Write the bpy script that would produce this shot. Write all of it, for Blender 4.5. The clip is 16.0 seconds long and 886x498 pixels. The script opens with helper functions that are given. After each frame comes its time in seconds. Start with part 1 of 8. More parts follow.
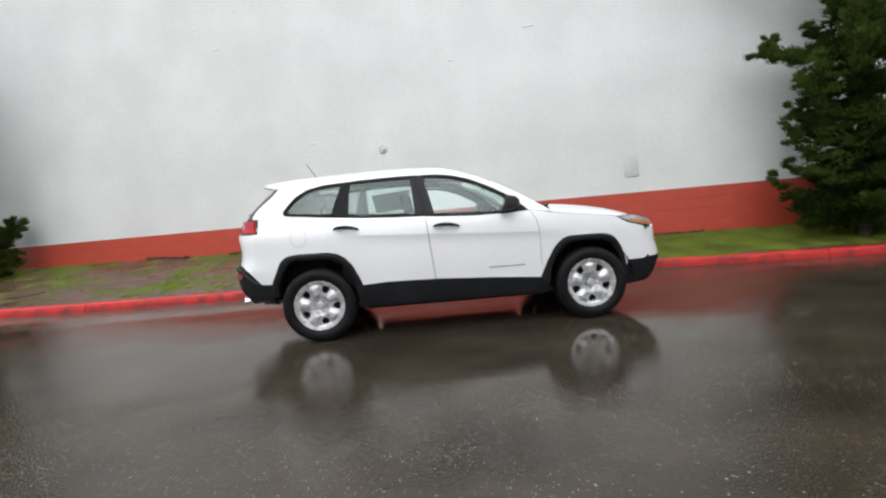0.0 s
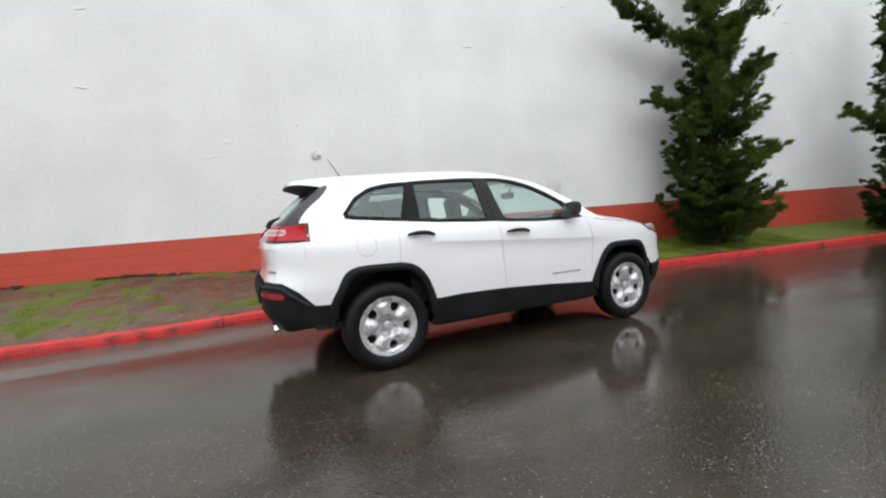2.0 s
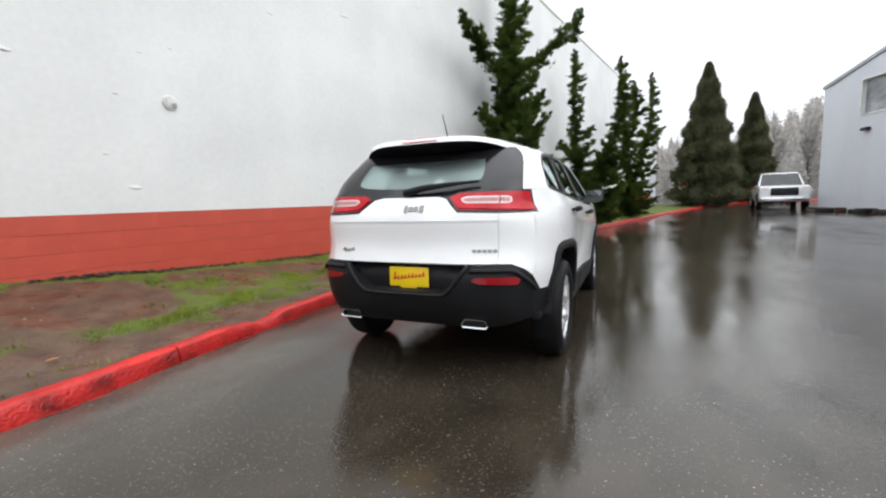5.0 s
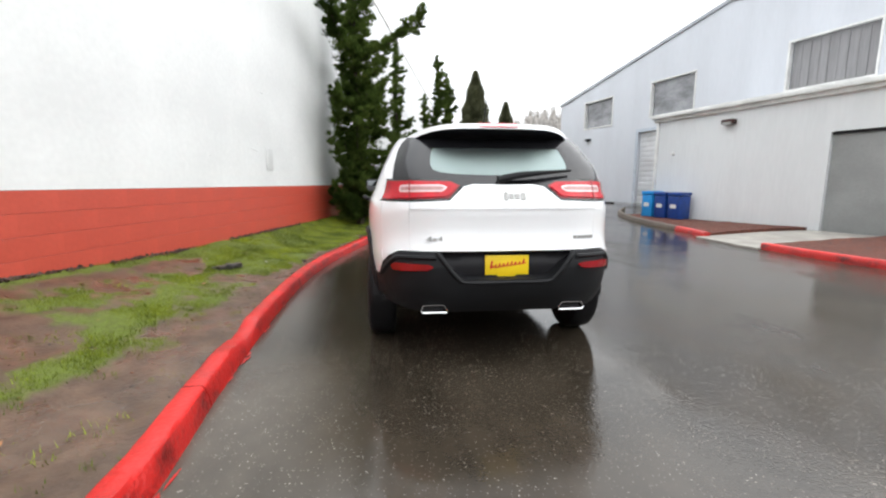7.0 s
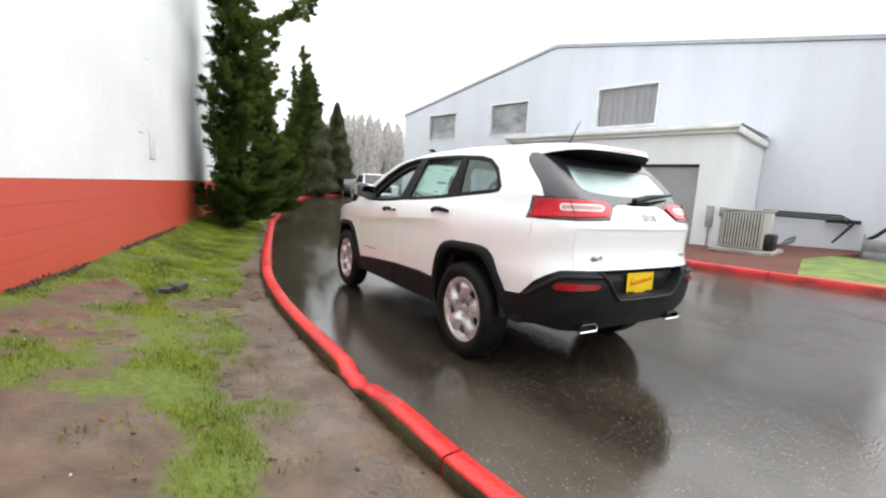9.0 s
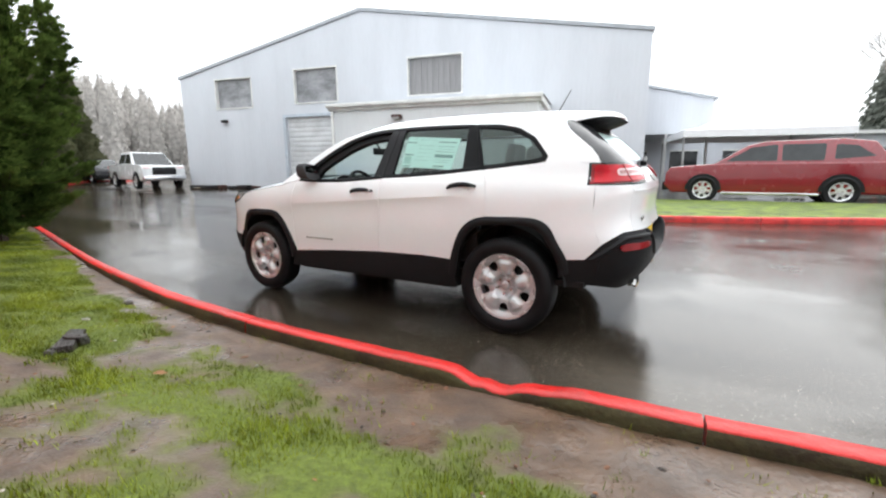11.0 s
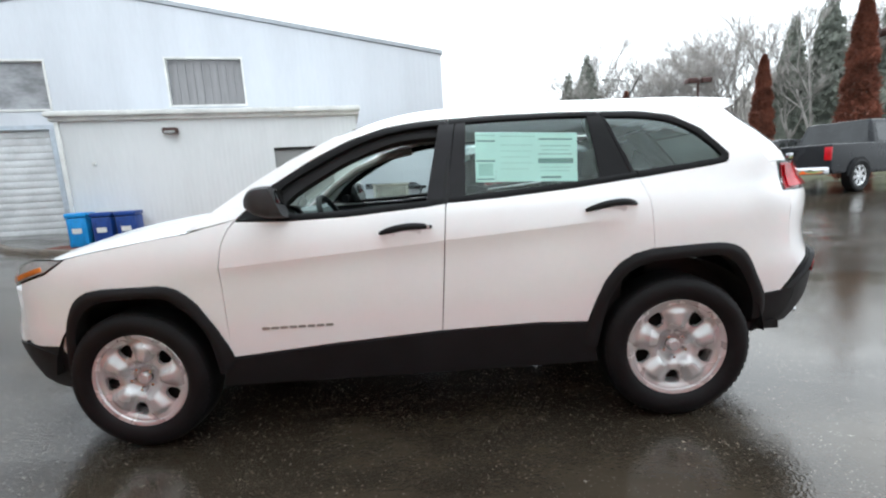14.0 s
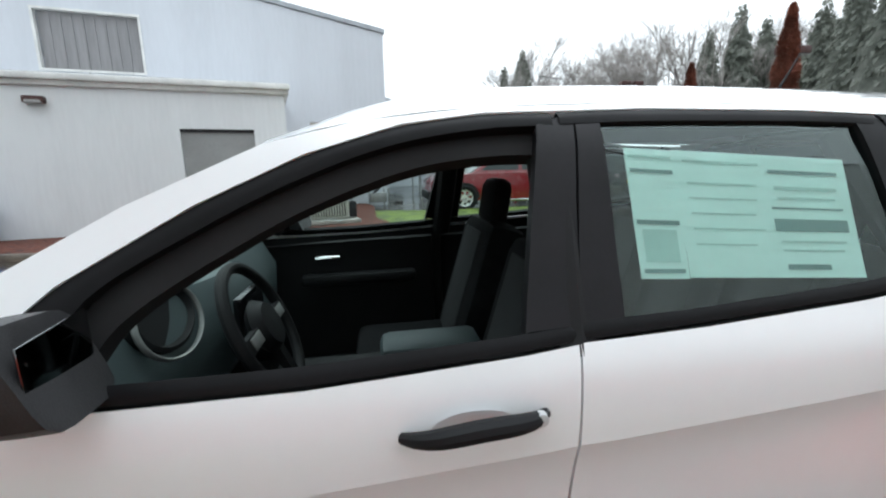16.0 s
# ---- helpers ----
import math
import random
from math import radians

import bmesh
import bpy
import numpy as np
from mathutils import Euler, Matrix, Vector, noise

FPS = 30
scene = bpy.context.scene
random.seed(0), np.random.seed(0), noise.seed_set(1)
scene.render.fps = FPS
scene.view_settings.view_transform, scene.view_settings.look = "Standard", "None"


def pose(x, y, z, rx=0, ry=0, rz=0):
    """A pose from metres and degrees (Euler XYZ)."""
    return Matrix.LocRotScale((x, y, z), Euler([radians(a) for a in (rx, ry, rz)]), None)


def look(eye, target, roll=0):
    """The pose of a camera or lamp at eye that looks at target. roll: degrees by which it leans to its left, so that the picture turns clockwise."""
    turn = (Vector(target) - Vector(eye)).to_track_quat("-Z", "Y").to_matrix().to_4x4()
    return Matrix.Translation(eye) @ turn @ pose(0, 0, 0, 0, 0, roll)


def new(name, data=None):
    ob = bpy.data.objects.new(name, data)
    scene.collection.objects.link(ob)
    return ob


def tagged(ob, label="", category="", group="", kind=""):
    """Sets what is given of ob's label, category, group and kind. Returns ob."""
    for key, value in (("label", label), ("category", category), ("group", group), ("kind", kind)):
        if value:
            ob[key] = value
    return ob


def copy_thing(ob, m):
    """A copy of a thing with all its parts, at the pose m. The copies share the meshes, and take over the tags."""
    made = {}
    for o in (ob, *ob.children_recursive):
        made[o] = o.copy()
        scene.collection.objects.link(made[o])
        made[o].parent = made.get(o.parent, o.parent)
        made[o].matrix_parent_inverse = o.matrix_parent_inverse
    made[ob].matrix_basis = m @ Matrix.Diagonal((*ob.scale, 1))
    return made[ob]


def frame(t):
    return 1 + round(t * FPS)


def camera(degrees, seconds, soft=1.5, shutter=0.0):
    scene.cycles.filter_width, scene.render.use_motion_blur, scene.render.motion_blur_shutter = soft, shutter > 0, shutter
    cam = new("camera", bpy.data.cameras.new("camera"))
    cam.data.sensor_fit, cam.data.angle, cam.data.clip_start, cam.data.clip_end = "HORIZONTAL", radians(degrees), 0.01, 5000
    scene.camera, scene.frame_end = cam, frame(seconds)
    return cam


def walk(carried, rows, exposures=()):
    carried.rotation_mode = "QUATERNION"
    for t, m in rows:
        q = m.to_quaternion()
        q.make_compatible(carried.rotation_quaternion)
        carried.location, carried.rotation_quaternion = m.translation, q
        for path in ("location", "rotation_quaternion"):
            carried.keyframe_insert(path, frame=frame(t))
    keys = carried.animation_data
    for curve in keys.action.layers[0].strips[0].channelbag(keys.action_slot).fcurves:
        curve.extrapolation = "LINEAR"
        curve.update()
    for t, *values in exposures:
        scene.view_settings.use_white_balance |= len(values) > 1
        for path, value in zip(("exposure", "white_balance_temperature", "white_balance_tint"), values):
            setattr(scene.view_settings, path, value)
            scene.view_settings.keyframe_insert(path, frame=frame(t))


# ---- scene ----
cam = camera(91.4, 16.0, soft=2.2)
PATH = [
    (0, (-0.29, -5.072, 1.228), (-0.2, -3.084, 1.034), -5.2),
    (0.5, (-0.826, -4.915, 1.237), (-0.566, -2.946, 0.996), -4.6),
    (1, (-1.39, -4.78, 1.253), (-0.862, -2.862, 1.041), -5.7),
    (1.5, (-1.918, -4.5, 1.242), (-1.243, -2.632, 1.012), -5.8),
    (2, (-2.393, -4.203, 1.25), (-1.535, -2.403, 1.091), -4.4),
    (2.5, (-2.888, -3.843, 1.263), (-1.828, -2.159, 1.06), -5.8),
    (3, (-3.339, -3.429, 1.272), (-2.166, -1.819, 1.087), -3.6),
    (3.5, (-3.779, -2.992, 1.269), (-2.385, -1.575, 1.05), -2.3),
    (4, (-4.084, -2.456, 1.251), (-2.564, -1.171, 1.051), -2.6),
    (4.5, (-4.39, -1.931, 1.209), (-2.693, -0.883, 1.062), -2.2),
    (4.7, (-4.514, -1.689, 1.209), (-2.758, -0.748, 1.031), -1.9),
    (6.8, (-4.857, 0.486, 1.23), (-2.882, 0.423, 0.924), -0.8),
    (7, (-4.849, 0.689, 1.24), (-2.884, 0.475, 0.937), 0.1),
    (7.5, (-4.716, 1.206, 1.229), (-2.781, 0.801, 0.926), 0.5),
    (8, (-4.544, 1.708, 1.191), (-2.686, 1.017, 0.926), 2.9),
    (8.5, (-4.321, 2.207, 1.227), (-2.567, 1.289, 0.949), 2.9),
    (9, (-3.985, 2.665, 1.254), (-2.288, 1.64, 0.99), 3.4),
    (9.5, (-3.706, 3.097, 1.298), (-2.231, 1.788, 0.97), 4.5),
    (9.7, (-3.591, 3.226, 1.339), (-2.199, 1.83, 1.004), 4.5),
    (11.8, (-1.744, 3.795, 1.196), (-1.044, 1.956, 0.836), -1.0),
    (12, (-1.526, 3.804, 1.264), (-0.949, 1.92, 0.924), -0.5),
    (12.5, (-1.07, 3.702, 1.237), (-0.664, 1.782, 0.849), -2.7),
    (13, (-0.741, 3.5, 1.234), (-0.516, 1.545, 0.874), -2.1),
    (13.5, (-0.436, 3.266, 1.234), (-0.412, 1.293, 0.905), -1.6),
    (14, (-0.259, 2.926, 1.261), (-0.22, 0.951, 0.948), -3.3),
    (14.5, (-0.094, 2.608, 1.295), (-0.189, 0.634, 0.986), -2.7),
    (15, (0.074, 2.278, 1.367), (-0.153, 0.316, 1.052), -5.4),
    (15.5, (0.097, 1.876, 1.396), (-0.129, -0.07, 0.997), -4.1),
    (16, (0.087, 1.548, 1.456), (-0.19, -0.398, 1.085), -1.1),
]
walk(cam, [(t, look(eye, target, roll)) for t, eye, target, roll in PATH], [(0, 0.5, 6500, 10), (4.5, 0.6, 6450, 10), (7, 1.0, 6550, 10), (9.5, 1.15, 6550, 10), (12, 1.1, 6350, 8), (15, 1.1, 6150, 6), (16, 0.7, 6150, 6)])

# ---- light ----
world = bpy.data.worlds.new("world")
scene.world = world
world.use_nodes = True
wn, wl = world.node_tree.nodes, world.node_tree.links
sky = wn.new("ShaderNodeTexSky")
sky.sky_type = "NISHITA"
sky.sun_disc = False
sky.sun_elevation, sky.sun_rotation = radians(48), radians(194)
sky.air_density, sky.dust_density = 1.0, 4.0
pale = wn.new("ShaderNodeHueSaturation")
pale.inputs["Saturation"].default_value = 0.12
pale.inputs["Value"].default_value = 0.055
wl.new(sky.outputs[0], pale.inputs["Color"])
cloud = wn.new("ShaderNodeMix")
cloud.data_type = "RGBA"
cloud.inputs[0].default_value = 0.72
cloud.inputs[7].default_value = (0.86, 0.895, 0.93, 1)
wl.new(pale.outputs[0], cloud.inputs[6])
up_way, split, rise, veil = wn.new("ShaderNodeTexCoord"), wn.new("ShaderNodeSeparateXYZ"), wn.new("ShaderNodeMapRange"), wn.new("ShaderNodeMix")
rise.inputs["To Min"].default_value, rise.inputs["To Max"].default_value = 0.66, 1.42
wl.new(up_way.outputs["Generated"], split.inputs[0])
wl.new(split.outputs[2], rise.inputs["Value"])
veil.data_type, veil.blend_type, veil.inputs[0].default_value = "RGBA", "MULTIPLY", 1.0
wl.new(cloud.outputs[2], veil.inputs[6])
wl.new(rise.outputs[0], veil.inputs[7])
wl.new(veil.outputs[2], wn["Background"].inputs["Color"])
wn["Background"].inputs["Strength"].default_value = 1.4
sun_data = bpy.data.lights.new("sun", "SUN")
sun_data.energy, sun_data.angle, sun_data.color = 0.5, radians(110), (1.0, 0.975, 0.95)
sun = new("sun", sun_data)
sun.matrix_world = look((-3, -12, 13.7), (0, 0, 0))
scene.view_settings.exposure = 0.0


# ---- materials ----
def mat(name, color, rough=0.5, metal=0.0, var=0.12, scale=6.0, fine=60.0, bump=0.0, coat=0.0, emit=None, spec=0.5, other=None, rvar=0.08, stretch=(1, 1, 1), mid=0.5):
    """A surface with colour varied at two sizes, varied gloss and fine relief."""
    m = bpy.data.materials.new(name)
    m.use_nodes = True
    n, l = m.node_tree.nodes, m.node_tree.links
    b = n["Principled BSDF"]
    b.inputs["Metallic"].default_value = metal
    b.inputs["Specular IOR Level"].default_value = spec
    b.inputs["Coat Weight"].default_value = coat
    b.inputs["Coat Roughness"].default_value = 0.03
    co = n.new("ShaderNodeTexCoord")
    mp = n.new("ShaderNodeMapping")
    mp.inputs["Scale"].default_value = stretch
    l.new(co.outputs["Object"], mp.inputs["Vector"])
    big, small = n.new("ShaderNodeTexNoise"), n.new("ShaderNodeTexNoise")
    big.inputs["Scale"].default_value, small.inputs["Scale"].default_value = scale, fine
    big.inputs["Detail"].default_value, small.inputs["Detail"].default_value = 5, 3
    l.new(mp.outputs[0], big.inputs["Vector"])
    l.new(mp.outputs[0], small.inputs["Vector"])
    add = n.new("ShaderNodeMath")
    add.operation = "MULTIPLY_ADD"
    add.inputs[1].default_value = 0.35
    l.new(small.outputs[0], add.inputs[0])
    l.new(big.outputs[0], add.inputs[2])
    ramp = n.new("ShaderNodeValToRGB")
    lo = tuple(max(0.0, c * (1 - var)) for c in color)
    hi = tuple(min(1.0, c * (1 + var)) for c in color) if other is None else other
    ramp.color_ramp.elements[0].position, ramp.color_ramp.elements[1].position = mid + 0.02, mid + 0.33
    ramp.color_ramp.elements[0].color, ramp.color_ramp.elements[1].color = (*lo, 1), (*hi, 1)
    l.new(add.outputs[0], ramp.inputs[0])
    l.new(ramp.outputs[0], b.inputs["Base Color"])
    rm = n.new("ShaderNodeMapRange")
    rm.inputs["To Min"].default_value, rm.inputs["To Max"].default_value = max(0.02, rough - rvar), min(1, rough + rvar)
    rm.inputs["From Min"].default_value, rm.inputs["From Max"].default_value = 0.3, 0.7
    l.new(big.outputs[0], rm.inputs["Value"])
    l.new(rm.outputs[0], b.inputs["Roughness"])
    if bump:
        bp = n.new("ShaderNodeBump")
        bp.inputs["Strength"].default_value = min(1.0, bump * 10)
        bp.inputs["Distance"].default_value = bump * 0.1
        l.new(small.outputs[0], bp.inputs["Height"])
        l.new(bp.outputs[0], b.inputs["Normal"])
    if emit:
        b.inputs["Emission Color"].default_value, b.inputs["Emission Strength"].default_value = (*emit[0], 1), emit[1]
    return m


def glass(name, tint, rough=0.0, f0=0.06, shine=(1, 1, 1)):
    """A thin pane: tinted, with the gloss of glass."""
    m = bpy.data.materials.new(name)
    m.use_nodes = True
    n, l = m.node_tree.nodes, m.node_tree.links
    n.remove(n["Principled BSDF"])
    tr, gl, mx, fr = n.new("ShaderNodeBsdfTransparent"), n.new("ShaderNodeBsdfGlossy"), n.new("ShaderNodeMixShader"), n.new("ShaderNodeLayerWeight")
    pw, sc = n.new("ShaderNodeMath"), n.new("ShaderNodeMath")
    pw.operation, pw.inputs[1].default_value = "POWER", 4.0
    sc.operation, sc.inputs[1].default_value, sc.inputs[2].default_value = "MULTIPLY_ADD", 0.9, f0
    l.new(fr.outputs["Facing"], pw.inputs[0])
    l.new(pw.outputs[0], sc.inputs[0])
    tr.inputs[0].default_value = (*tint, 1)
    gl.inputs["Roughness"].default_value = rough
    gl.inputs["Color"].default_value = (*shine, 1)
    fr.inputs["Blend"].default_value = 0.5
    l.new(sc.outputs[0], mx.inputs[0])
    l.new(tr.outputs[0], mx.inputs[1])
    l.new(gl.outputs[0], mx.inputs[2])
    l.new(mx.outputs[0], n["Material Output"].inputs[0])
    return m


def asphalt_material():
    """Wet asphalt: dark aggregate with pale stones, damp and standing water in broad patches."""
    m = bpy.data.materials.new("wet_asphalt")
    m.use_nodes = True
    n, l = m.node_tree.nodes, m.node_tree.links
    b = n["Principled BSDF"]
    co = n.new("ShaderNodeTexCoord")

    def noise_at(scale, detail=4, rough=0.5, along=1.0):
        t, q = n.new("ShaderNodeTexNoise"), n.new("ShaderNodeMapping")
        t.inputs["Scale"].default_value, t.inputs["Detail"].default_value, t.inputs["Roughness"].default_value = scale, detail, rough
        q.inputs["Rotation"].default_value, q.inputs["Scale"].default_value = (0, 0, 0.1), (along, 1, 1)
        l.new(co.outputs["Object"], q.inputs["Vector"])
        l.new(q.outputs[0], t.inputs["Vector"])
        return t.outputs[0]

    def ramp(src, stops):
        r = n.new("ShaderNodeValToRGB")
        for k, (p, c) in enumerate(stops):
            e = r.color_ramp.elements[k] if k < 2 else r.color_ramp.elements.new(p)
            e.position, e.color = p, (*c, 1) if isinstance(c, tuple) else (c, c, c, 1)
        l.new(src, r.inputs[0])
        return r.outputs[0]

    pools, damp = noise_at(0.5, 3, 0.5, 0.3), noise_at(1.7, 6, 0.6, 0.6)
    stones = n.new("ShaderNodeTexVoronoi")
    stones.inputs["Scale"].default_value = 72
    stones.inputs["Randomness"].default_value = 1.0
    l.new(co.outputs["Object"], stones.inputs["Vector"])
    base = ramp(damp, [(0.3, (0.021, 0.0165, 0.0118)), (0.7, (0.054, 0.043, 0.031))])
    tone = n.new("ShaderNodeSeparateColor")
    l.new(stones.outputs["Color"], tone.inputs[0])
    flecks = n.new("ShaderNodeMath")
    flecks.operation = "MULTIPLY"
    l.new(ramp(tone.outputs[0], [(0.7, 0.0), (0.94, 0.5), (1.0, 1.0)]), flecks.inputs[0])
    l.new(ramp(stones.outputs["Distance"], [(0.16, 1.0), (0.36, 0.0)]), flecks.inputs[1])
    some = n.new("ShaderNodeMath")
    some.operation = "MULTIPLY"
    l.new(flecks.outputs[0], some.inputs[0])
    l.new(ramp(noise_at(1.1, 4, 0.65), [(0.38, 0.12), (0.62, 0.8)]), some.inputs[1])
    mx = n.new("ShaderNodeMix")
    mx.data_type = "RGBA"
    chips = n.new("ShaderNodeMath")
    chips.operation = "MULTIPLY"
    l.new(ramp(noise_at(42, 4, 0.72), [(0.65, 0.0), (0.7, 0.85)]), chips.inputs[0])
    l.new(ramp(noise_at(1.6, 5, 0.7), [(0.42, 0.1), (0.62, 1.0)]), chips.inputs[1])
    either = n.new("ShaderNodeMath")
    either.operation = "MAXIMUM"
    l.new(some.outputs[0], either.inputs[0])
    l.new(chips.outputs[0], either.inputs[1])
    l.new(either.outputs[0], mx.inputs[0])
    # paler, rougher strip along the gutter where the lane begins
    where, edge, begin, gutter, pale_strip = n.new("ShaderNodeSeparateXYZ"), n.new("ShaderNodeMapRange"), n.new("ShaderNodeMapRange"), n.new("ShaderNodeMath"), n.new("ShaderNodeMix")
    l.new(co.outputs["Object"], where.inputs[0])
    l.new(where.outputs[1], edge.inputs["Value"])
    l.new(where.outputs[0], begin.inputs["Value"])
    edge.inputs["From Min"].default_value, edge.inputs["From Max"].default_value = 0.75, 1.35
    begin.inputs["From Min"].default_value, begin.inputs["From Max"].default_value = -1.5, -2.5
    gutter.operation = "MULTIPLY"
    l.new(edge.outputs[0], gutter.inputs[0])
    l.new(begin.outputs[0], gutter.inputs[1])
    pale_strip.data_type = "RGBA"
    l.new(gutter.outputs[0], pale_strip.inputs[0])
    l.new(base, pale_strip.inputs[6])
    l.new(ramp(damp, [(0.3, (0.055, 0.047, 0.037)), (0.7, (0.105, 0.09, 0.072))]), pale_strip.inputs[7])
    l.new(pale_strip.outputs[2], mx.inputs[6])
    mx.inputs[7].default_value = (0.47, 0.43, 0.38, 1)
    l.new(mx.outputs[2], b.inputs["Base Color"])
    wet = n.new("ShaderNodeMath")
    wet.operation = "MULTIPLY_ADD"
    wet.inputs[1].default_value = 0.5
    l.new(damp, wet.inputs[0])
    l.new(pools, wet.inputs[2])
    fine = n.new("ShaderNodeMath")
    fine.operation = "MULTIPLY_ADD"
    fine.inputs[1].default_value = 0.22
    l.new(noise_at(11, 5, 0.7), fine.inputs[0])
    l.new(wet.outputs[0], fine.inputs[2])
    strip_rough = n.new("ShaderNodeMath")
    strip_rough.operation = "MULTIPLY_ADD"
    strip_rough.inputs[1].default_value = 0.1
    l.new(gutter.outputs[0], strip_rough.inputs[0])
    l.new(ramp(fine.outputs[0], [(0.6, 0.32), (0.76, 0.15), (1.0, 0.07)]), strip_rough.inputs[2])
    l.new(strip_rough.outputs[0], b.inputs["Roughness"])
    b.inputs["Specular IOR Level"].default_value = 0.47
    rel = n.new("ShaderNodeMath")
    rel.operation = "MULTIPLY"
    l.new(stones.outputs["Distance"], rel.inputs[0])
    l.new(ramp(fine.outputs[0], [(0.62, 1.0), (0.8, 0.4), (0.98, 0.05)]), rel.inputs[1])
    bp = n.new("ShaderNodeBump")
    bp.inputs["Strength"].default_value, bp.inputs["Distance"].default_value = 0.3, 0.006
    l.new(rel.outputs[0], bp.inputs["Height"])
    l.new(bp.outputs[0], b.inputs["Normal"])
    return m


def lawn_material():
    """Mud and grass, mixed by where the grass grows."""
    m = bpy.data.materials.new("mud_and_grass")
    m.use_nodes = True
    n, l = m.node_tree.nodes, m.node_tree.links
    b = n["Principled BSDF"]
    co, at = n.new("ShaderNodeTexCoord"), n.new("ShaderNodeAttribute")
    at.attribute_name = "grass"
    cols = []
    for scale, a, c in ((5, (0.046, 0.0265, 0.0155), (0.135, 0.083, 0.052)), (26, (0.055, 0.075, 0.009), (0.13, 0.17, 0.022))):
        t, r = n.new("ShaderNodeTexNoise"), n.new("ShaderNodeValToRGB")
        t.inputs["Scale"].default_value, t.inputs["Detail"].default_value, t.inputs["Roughness"].default_value = scale, 9, 0.66
        r.color_ramp.elements[0].position, r.color_ramp.elements[1].position = 0.32, 0.68
        r.color_ramp.elements[0].color, r.color_ramp.elements[1].color = (*a, 1), (*c, 1)
        l.new(co.outputs["Object"], t.inputs["Vector"])
        l.new(t.outputs[0], r.inputs[0])
        cols.append((r.outputs[0], t.outputs[0]))
    mx = n.new("ShaderNodeMix")
    mx.data_type = "RGBA"
    l.new(at.outputs["Fac"], mx.inputs[0])
    l.new(cols[0][0], mx.inputs[6])
    l.new(cols[1][0], mx.inputs[7])
    l.new(mx.outputs[2], b.inputs["Base Color"])
    rr = n.new("ShaderNodeMapRange")
    rr.inputs["To Max"].default_value = 0.9
    soak, shine = n.new("ShaderNodeTexNoise"), n.new("ShaderNodeMapRange")
    soak.inputs["Scale"].default_value, soak.inputs["Detail"].default_value = 2.1, 5
    shine.inputs["From Min"].default_value, shine.inputs["From Max"].default_value = 0.42, 0.6
    shine.inputs["To Min"].default_value, shine.inputs["To Max"].default_value = 0.55, 0.2
    l.new(co.outputs["Object"], soak.inputs["Vector"])
    l.new(soak.outputs[0], shine.inputs["Value"])
    l.new(shine.outputs[0], rr.inputs["To Min"])
    l.new(at.outputs["Fac"], rr.inputs["Value"])
    l.new(rr.outputs[0], b.inputs["Roughness"])
    t = n.new("ShaderNodeTexNoise")
    t.inputs["Scale"].default_value, t.inputs["Detail"].default_value = 40, 6
    l.new(co.outputs["Object"], t.inputs["Vector"])
    bp = n.new("ShaderNodeBump")
    bp.inputs["Strength"].default_value, bp.inputs["Distance"].default_value = 0.45, 0.012
    l.new(t.outputs[0], bp.inputs["Height"])
    l.new(bp.outputs[0], b.inputs["Normal"])
    return m


def siding_material(name, color, pitch, depth, dirt=0.1):
    """Painted metal siding with upright ribs and rain streaks."""
    m = mat(name, color, 0.45, var=dirt, scale=0.6, fine=9, stretch=(1.6, 1.6, 0.25))
    n, l = m.node_tree.nodes, m.node_tree.links
    co, w = n.new("ShaderNodeTexCoord"), n.new("ShaderNodeTexWave")
    w.wave_profile = "TRI"
    w.inputs["Scale"].default_value = 0.5 / pitch
    l.new(co.outputs["Object"], w.inputs["Vector"])
    bp = n.new("ShaderNodeBump")
    bp.inputs["Strength"].default_value, bp.inputs["Distance"].default_value = 0.5, depth
    l.new(w.outputs[0], bp.inputs["Height"])
    l.new(bp.outputs[0], n["Principled BSDF"].inputs["Normal"])
    return m


ASPHALT, LAWN = asphalt_material(), lawn_material()
WALL_WHITE = mat("white_wall_paint", (0.755, 0.765, 0.757), 0.5, var=0.06, scale=0.7, fine=14, bump=0.03)
VENT_PAINT = mat("dull_white_paint", (0.6, 0.61, 0.6), 0.5, var=0.18, scale=14, fine=60, bump=0.05)
WALL_RED = mat("red_wall_paint", (0.53, 0.08, 0.05), 0.42, var=0.1, scale=1.1, fine=22, bump=0.04)
KERB_RED = mat("red_kerb_paint", (0.54, 0.014, 0.011), 0.42, var=0.25, scale=3, fine=40, bump=0.08)
# Darker red: the kerb face's shade is in the colour, along with scuffs.
KERB_SHADED_SCUFFED = mat("shaded_scuffed_red_kerb_face", (0.36, 0.01, 0.009), 0.45, var=0.85, scale=5, fine=45, bump=0.12, other=(0.5, 0.014, 0.011), mid=0.38)
CONCRETE = mat("concrete", (0.3, 0.28, 0.25), 0.6, var=0.25, scale=3, fine=60, bump=0.06)
KERB_BACK = mat("mossy_wet_concrete", (0.05, 0.038, 0.02), 0.55, var=0.4, scale=4, fine=40, bump=0.08, other=(0.08, 0.075, 0.03))
OLD_CONCRETE = mat("dirty_concrete", (0.1, 0.078, 0.058), 0.5, var=0.35, scale=4, fine=50, bump=0.08)
MORTAR = mat("dark_base", (0.035, 0.03, 0.027), 0.8, var=0.4, scale=7, fine=40, bump=0.1)
SIDING = siding_material("pale_blue_siding", (0.585, 0.608, 0.65), 0.3, 0.005, 0.045)
ANNEX_SIDING = siding_material("off_white_siding", (0.7, 0.715, 0.72), 0.2, 0.004, 0.05)
TRIM_WHITE = mat("white_trim", (0.7, 0.7, 0.68), 0.45, var=0.12, scale=2, fine=20)
